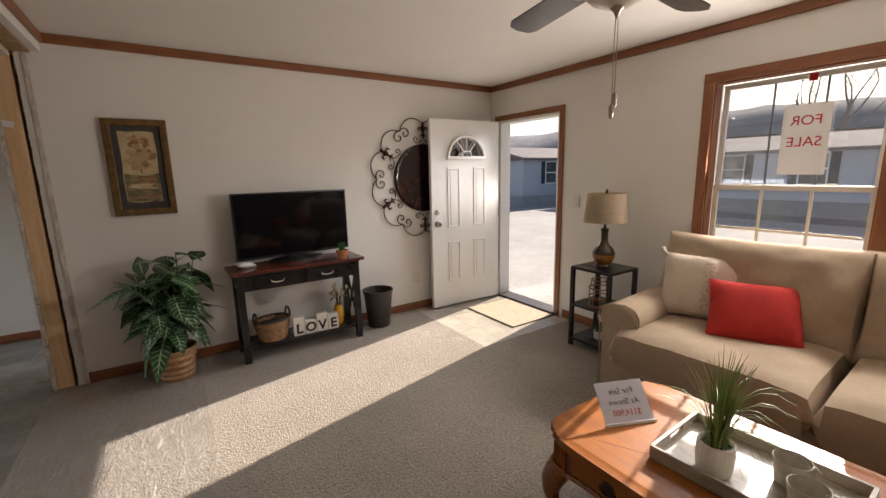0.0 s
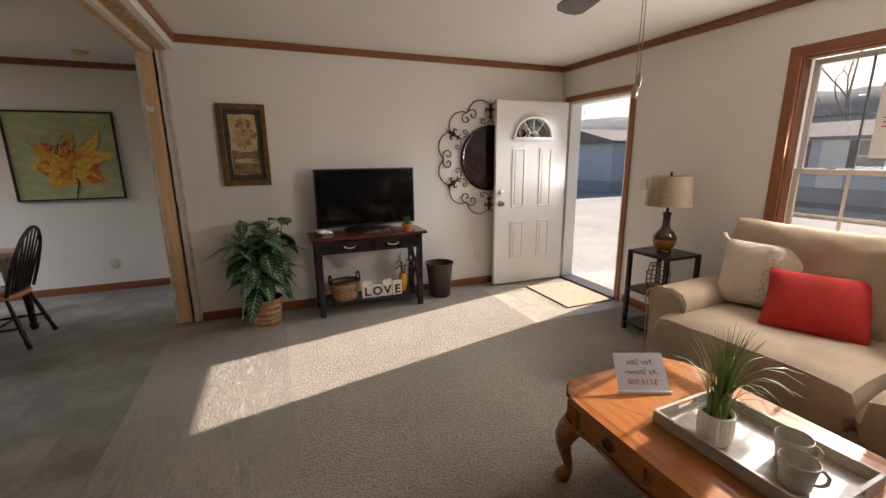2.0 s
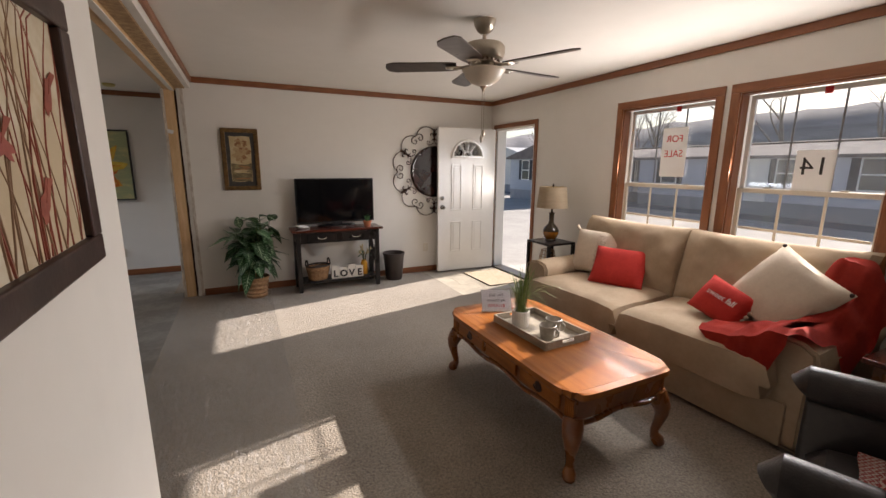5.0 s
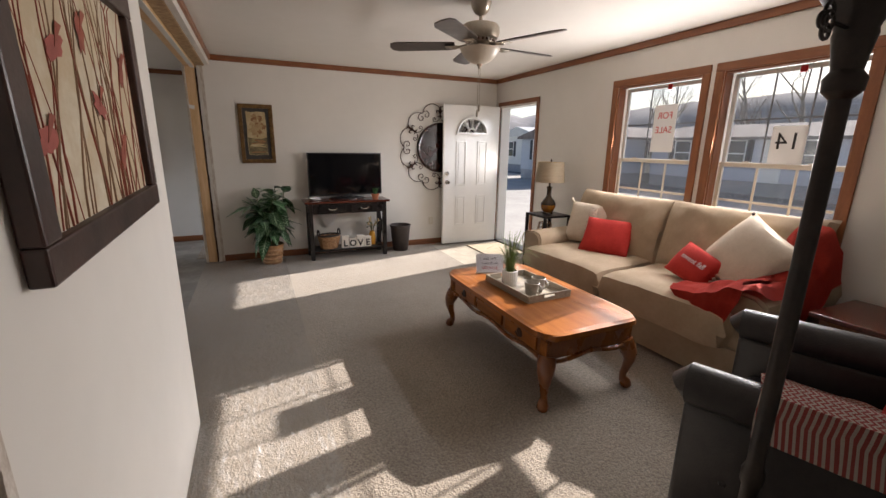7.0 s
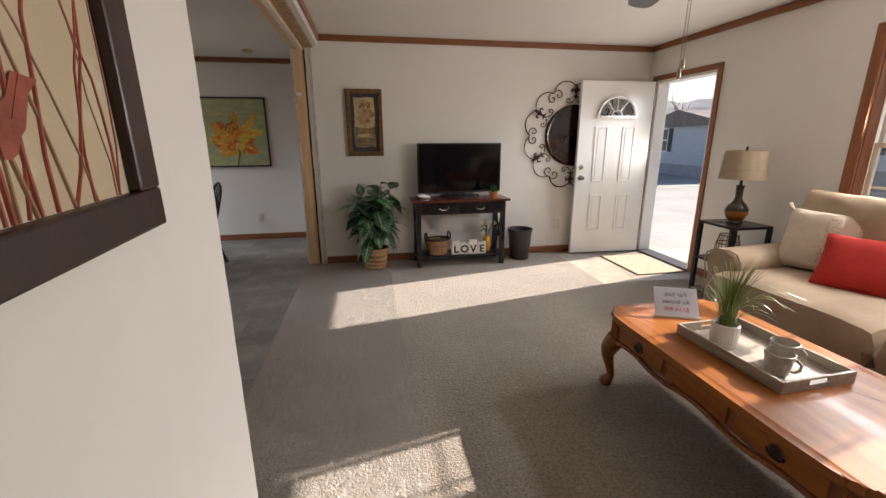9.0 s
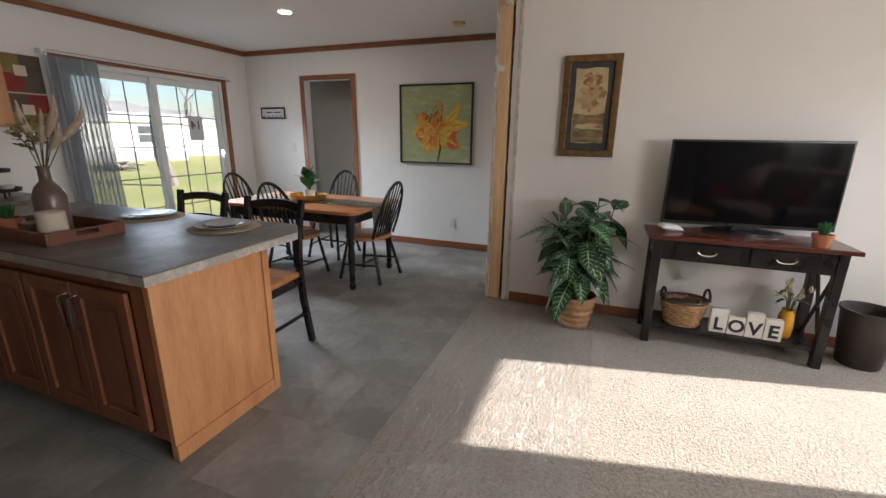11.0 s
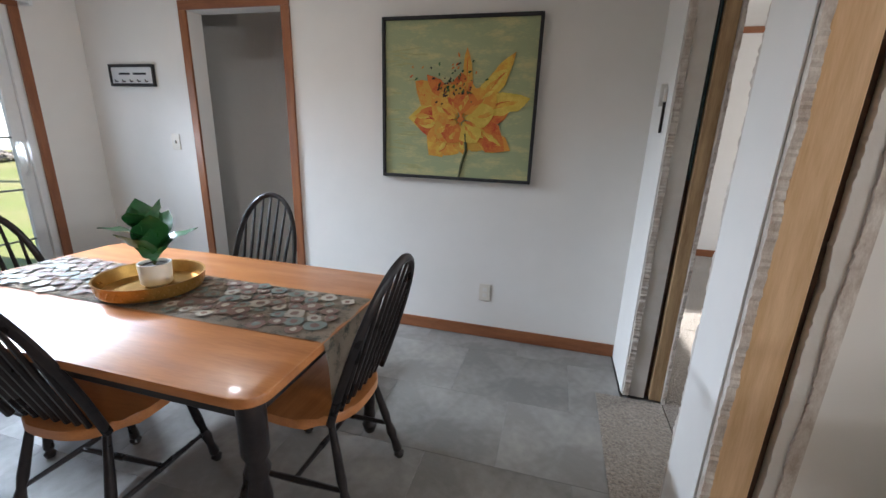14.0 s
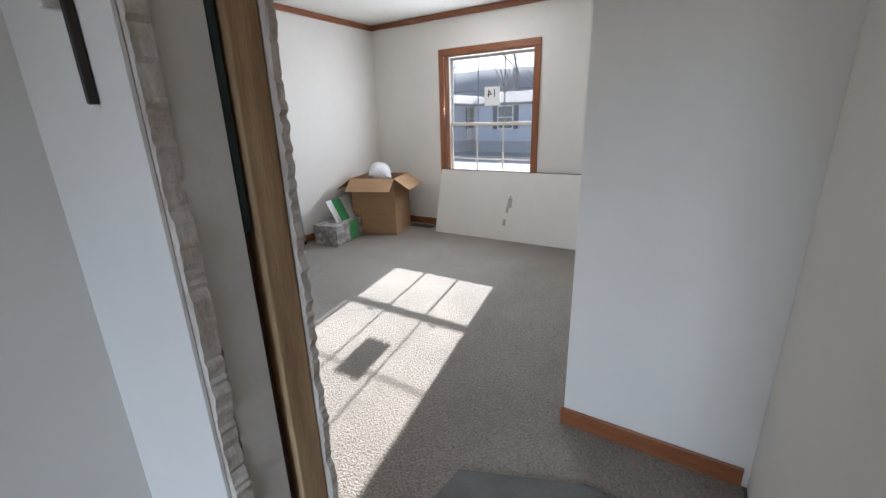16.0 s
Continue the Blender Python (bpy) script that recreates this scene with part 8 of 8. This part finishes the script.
bm = bmesh.new()
bmesh.ops.create_grid(bm, x_segments=40, y_segments=40, size=1500)
ground = structure("ground", moved(bm, pose(0, 0, GZ)), LAWN, "mown lawn with worn patches", "ground")
structure("road", box(3.9, 20.5, -60, 60, GZ - 0.05, GZ + 0.02), GRAVEL, "pale concrete drive in front of the homes", "road")
# dark strip from the homes' fronts on stands in for their shadow
structure("road", box(20.5, 40, -60, 60, GZ - 0.05, GZ + 0.012), SHADED_LOT, "lot between the homes, painted dark for their shadow", "road")
structure("porch_step", box(EAST + 0.165, EAST + 1.35, 2.75, 4.2, GZ, -0.10, 0.01), GRAVEL, "pale concrete porch landing", "step")
structure("porch_step", box(EAST + 1.351, EAST + 1.66, 2.75, 4.2, GZ, -0.43, 0.01), GRAVEL, "pale concrete porch step", "step")


def house(at, L, W, H, turn, siding, roof, label, wins=3, shutters=True):
    """Single-storey home; local x along its length, origin on the ground."""
    h = thing("manufactured_home", pose(*at, 0, 0, turn), label, "house", "neighboring homes")
    part("skirting", box(-L / 2 + 0.03, L / 2 - 0.03, -W / 2 + 0.03, W / 2 - 0.03, 0, 0.70), SKIRT, h)
    part("wall_shell", box(-L / 2, L / 2, -W / 2, W / 2, 0.70, H), siding, h)
    bm = bmesh.new()
    e, rise = 0.25, W * 0.13
    pr = [(-W / 2 - e, H - 0.02), (W / 2 + e, H - 0.02), (W / 2 + e, H + 0.12), (0, H + rise + 0.12), (-W / 2 - e, H + 0.12)]
    a, b = [bm.verts.new((-L / 2 - e, y, z)) for y, z in pr], [bm.verts.new((L / 2 + e, y, z)) for y, z in pr]
    bm.faces.new(a), bm.faces.new(b[::-1])
    for i in range(5):
        bm.faces.new((a[(i + 1) % 5], a[i], b[i], b[(i + 1) % 5]))
    bmesh.ops.recalc_face_normals(bm, faces=bm.faces)
    part("roof", bm, roof, h)

    def opening(u, z0, w, hh, side, door=False):
        # side: 0,1 = long walls; 2,3 = ends
        m = {0: pose(u, -W / 2, 0), 1: pose(u, W / 2, 0, 0, 0, 180), 2: pose(-L / 2, u, 0, 0, 0, -90), 3: pose(L / 2, u, 0, 0, 0, 90)}[side]
        f = part("window" if not door else "house_door", moved(join(box(-w / 2 - 0.06, w / 2 + 0.06, -0.05, -0.001, z0 - 0.06, z0), box(-w / 2 - 0.06, w / 2 + 0.06, -0.05, -0.001, z0 + hh, z0 + hh + 0.06), box(-w / 2 - 0.06, -w / 2, -0.05, -0.001, z0, z0 + hh), box(w / 2, w / 2 + 0.06, -0.05, -0.001, z0, z0 + hh), box(-w / 2, w / 2, -0.045, -0.001, z0 + hh / 2 - 0.03, z0 + hh / 2 + 0.03)), m), VINYLWHITE, h)
        part("pane", moved(box(-w / 2, w / 2, -0.03, -0.002, z0, z0 + hh), m), DOORWHITE if door else FARPANE, f)
        if shutters and not door:
            for s in (-1, 1):
                part("shutter", moved(box(s * (w / 2 + 0.07), s * (w / 2 + 0.38), -0.04, -0.001, z0 - 0.05, z0 + hh + 0.05), m), SHUTTER, f)

    for s in (0, 1):
        for k in range(wins):
            opening(-L / 2 + L * (k + 0.6) / (wins + 0.3), 1.45, 0.9, 1.25, s)
        opening(-L / 2 + L * 0.47, 0.75, 0.85, 1.95, s, True)
    for s in (2, 3):
        opening(W * 0.2, 1.45, 0.75, 1.25, s)
    return h


# local front is -y; turn 90 puts the long wall towards the west
house((24.5, 21.5, GZ), 13, 6.2, 2.85, 0, SIDINGS["slate_blue"], ROOFS, "gray-blue manufactured home with navy shutters")
house((29.0, 31.0, GZ), 14, 5.5, 3.2, 0, SIDINGS["white"], ROOFW, "white manufactured home with pale roof")
house((26.0, 11.0, GZ), 13, 6.0, 2.8, 90, SIDINGS["lavender"], ROOFS, "lavender-gray manufactured home with a gray roof", 4)
house((27.5, -6.0, GZ), 15, 6.0, 2.8, 90, SIDINGS["tan"], ROOFS, "tan manufactured home with shutters", 4)
house((44.0, 6.0, GZ), 16, 6.0, 3.4, 80, SIDINGS["slate_blue"], ROOFS, "distant gray home behind the lot", 4)
house((-38.0, 22.0, GZ), 13, 5.0, 3.0, 60, SIDINGS["white"], ROOFW, "white manufactured home across the lawn", 3, False)
house((-40.0, 34.0, GZ), 12, 5.0, 3.0, 70, SIDINGS["white"], ROOFW, "white manufactured home far across the lawn", 3, False)
house((-55.0, 10.0, GZ), 24, 8.0, 3.2, 85, SIDINGS["white"], ROOFW, "long low white building beyond the lawn", 6, False)
house((-62.0, 52.0, GZ), 14, 6.0, 3.1, 60, SIDINGS["slate_blue"], ROOFS, "gray home at the edge of the woods", 3, False)


def bare_tree(name, seed, height, label):
    """Leafless tree: tapered trunk, limbs and fine twigs."""
    t = thing(name, (0, 0, 0), label, "tree", "bare trees")
    r = random.Random(seed)
    limbs, twigs = [], []

    def grow(p, d, length, rad, depth):
        pts, radii = [p], [rad]
        for i in range(4):
            d = (d + Vector((r.uniform(-0.22, 0.22), r.uniform(-0.22, 0.22), r.uniform(-0.02, 0.16)))).normalized()
            p = p + d * length / 4
            pts.append(p)
            radii.append(rad * (1 - 0.14 * (i + 1)))
        (limbs if depth < 2 else twigs).append(tube(pts, radii, 7 if depth < 2 else 4))
        if depth >= 4:
            return
        for k in range(r.randint(3, 4) if depth else 5):
            base = pts[r.randint(2, 4)]
            side = Vector((r.uniform(-1, 1), r.uniform(-1, 1), r.uniform(0.15, 0.9))).normalized()
            grow(base, (d * 0.55 + side * 0.8).normalized(), length * r.uniform(0.5, 0.72), radii[-1] * r.uniform(0.5, 0.7), depth + 1)

    grow(Vector((0, 0, 0)), Vector((0, 0, 1)), height * 0.42, height * 0.022, 0)
    part("trunk", join(*limbs), BARK, t)
    part("crown", join(*twigs), BARK, t, "fine bare twigs")
    return t


kinds = [bare_tree("bare_tree", 5, 11, "leafless gray tree with spreading limbs"), bare_tree("bare_tree", 8, 13, "tall leafless gray tree"), bare_tree("bare_tree", 17, 10, "leafless tree with low limbs")]
spots = [(33, 26, 1.0), (36, 20, 1.1), (31, 38, 0.9), (38, 12, 1.2), (36, 3, 1.0), (41, 30, 1.3), (35, -12, 1.1), (44, 20, 1.2), (47, 36, 1.3), (40, -3, 1.0), (50, 12, 1.3), (33, 16.5, 0.8), (48, 26, 1.2),
         (-17.0, 13.2, 0.95), (-34, 13, 0.8), (-48, 30, 1.0), (-52, 42, 1.1), (-60, 22, 1.0), (-66, 36, 1.2), (-45, 50, 1.0), (-70, 8, 1.1), (-30, 44, 0.9)]
for k, (x, y, s) in enumerate(spots):
    m = pose(x, y, GZ, 0, 0, 67 * k) @ Matrix.Diagonal((s, s, s, 1))
    if k < 3:
        kinds[k].matrix_world = m
    else:
        c = copy_thing(kinds[k % 3], pose(x, y, GZ, 0, 0, 67 * k))
        c.scale = (s, s, s)
up = thing("utility_pole", (-44.0, 19.0, GZ), "wooden utility pole with a crossarm", "utility pole")
part("pole", tube([(0, 0, 0), (0, 0, 9)], [0.16, 0.11], 10), BARK, up)
part("crossarm", box(-0.9, 0.9, -0.06, 0.06, 8.3, 8.42), BARK, up)
rnd = random.Random(2)
rp = tagged(part("brush_pile", join(*[tube([(rnd.uniform(-1.4, 1.4), rnd.uniform(-0.8, 0.8), rnd.uniform(0, 0.3)), (rnd.uniform(-1.6, 1.6), rnd.uniform(-0.9, 0.9), rnd.uniform(0.1, 0.55))], 0.04, 5) for _ in range(70)]), BARK), "heap of cut branches on the lawn", "brush pile", kind="stuff")
rp.location = (-27.0, 17.0, GZ)

# wooded ridge all round
bm = bmesh.new()
ring = []
for i in range(241):
    a = 2 * math.pi * i / 240
    rad = 190 + 25 * math.sin(a * 3)
    top = 18 + 7 * math.sin(a * 2 + 0.6) + 4 * math.sin(a * 5) + 1.8 * noise.noise((i * 0.9, 0, 0)) + 1.2 * noise.noise((i * 2.7, 4, 0))
    ring.append([bm.verts.new((rad * k * math.cos(a), rad * k * math.sin(a), z)) for k, z in ((1.0, GZ - 1), (1.05, top * 0.45), (1.15, top * 0.85), (1.22, top))])
for a, b in zip(ring, ring[1:]):
    for j in range(3):
        bm.faces.new((a[j], b[j], b[j + 1], a[j + 1]))
tagged(structure("backdrop", bm, WOODS, "wooded ridge on the horizon, haze painted in its gray", "hills", True))


# ---- floor tiles ----
def tiles(parent, x0, x1, y0, y1, w, d, material, label):
    floor = thing(parent, ((x0 + x1) / 2, (y0 + y1) / 2, -0.012), label, "floor", kind="structure")
    shared, row, y = {}, 0, y0
    while y < y1 - 0.02:
        x = x0 - (w / 2 if row % 2 else 0)
        while x < x1 - 0.02:
            a, b, c = max(x, x0), min(x + w, x1), min(y + d, y1)
            if b - a > 0.03:
                key = (round(b - a, 3), round(c - y, 3))
                if key not in shared:
                    bw, bd = key[0] - 0.0008, key[1] - 0.0008
                    ob = part("tile", box(-bw / 2, bw / 2, -bd / 2, bd / 2, 0, 0.010, 0.0008, 1), material, floor)
                    shared[key] = ob.data
                else:
                    ob = new("tile", shared[key])
                    ob.parent = floor
                ob.location = ((a + b) / 2 - (x0 + x1) / 2, (y + c) / 2 - (y0 + y1) / 2, 0)
            x += w
        y += d
        row += 1


tiles("floor_dining", DW, -0.7365, SOUTH, DN, 0.61, 0.46, VINYL, "gray slate-look vinyl tile floor")
tiles("floor_entry", ENTRY[0] + 0.002, EAST - 0.03, ENTRY[2] + 0.002, NORTH, 0.40, 0.40, VINYL_ENTRY, "tan stone-look vinyl entry floor")
tiles("floor_hall", DW, MW0 - 0.02, DN + 0.0, 7.2, 0.61, 0.46, VINYL, "gray slate-look vinyl hall floor")
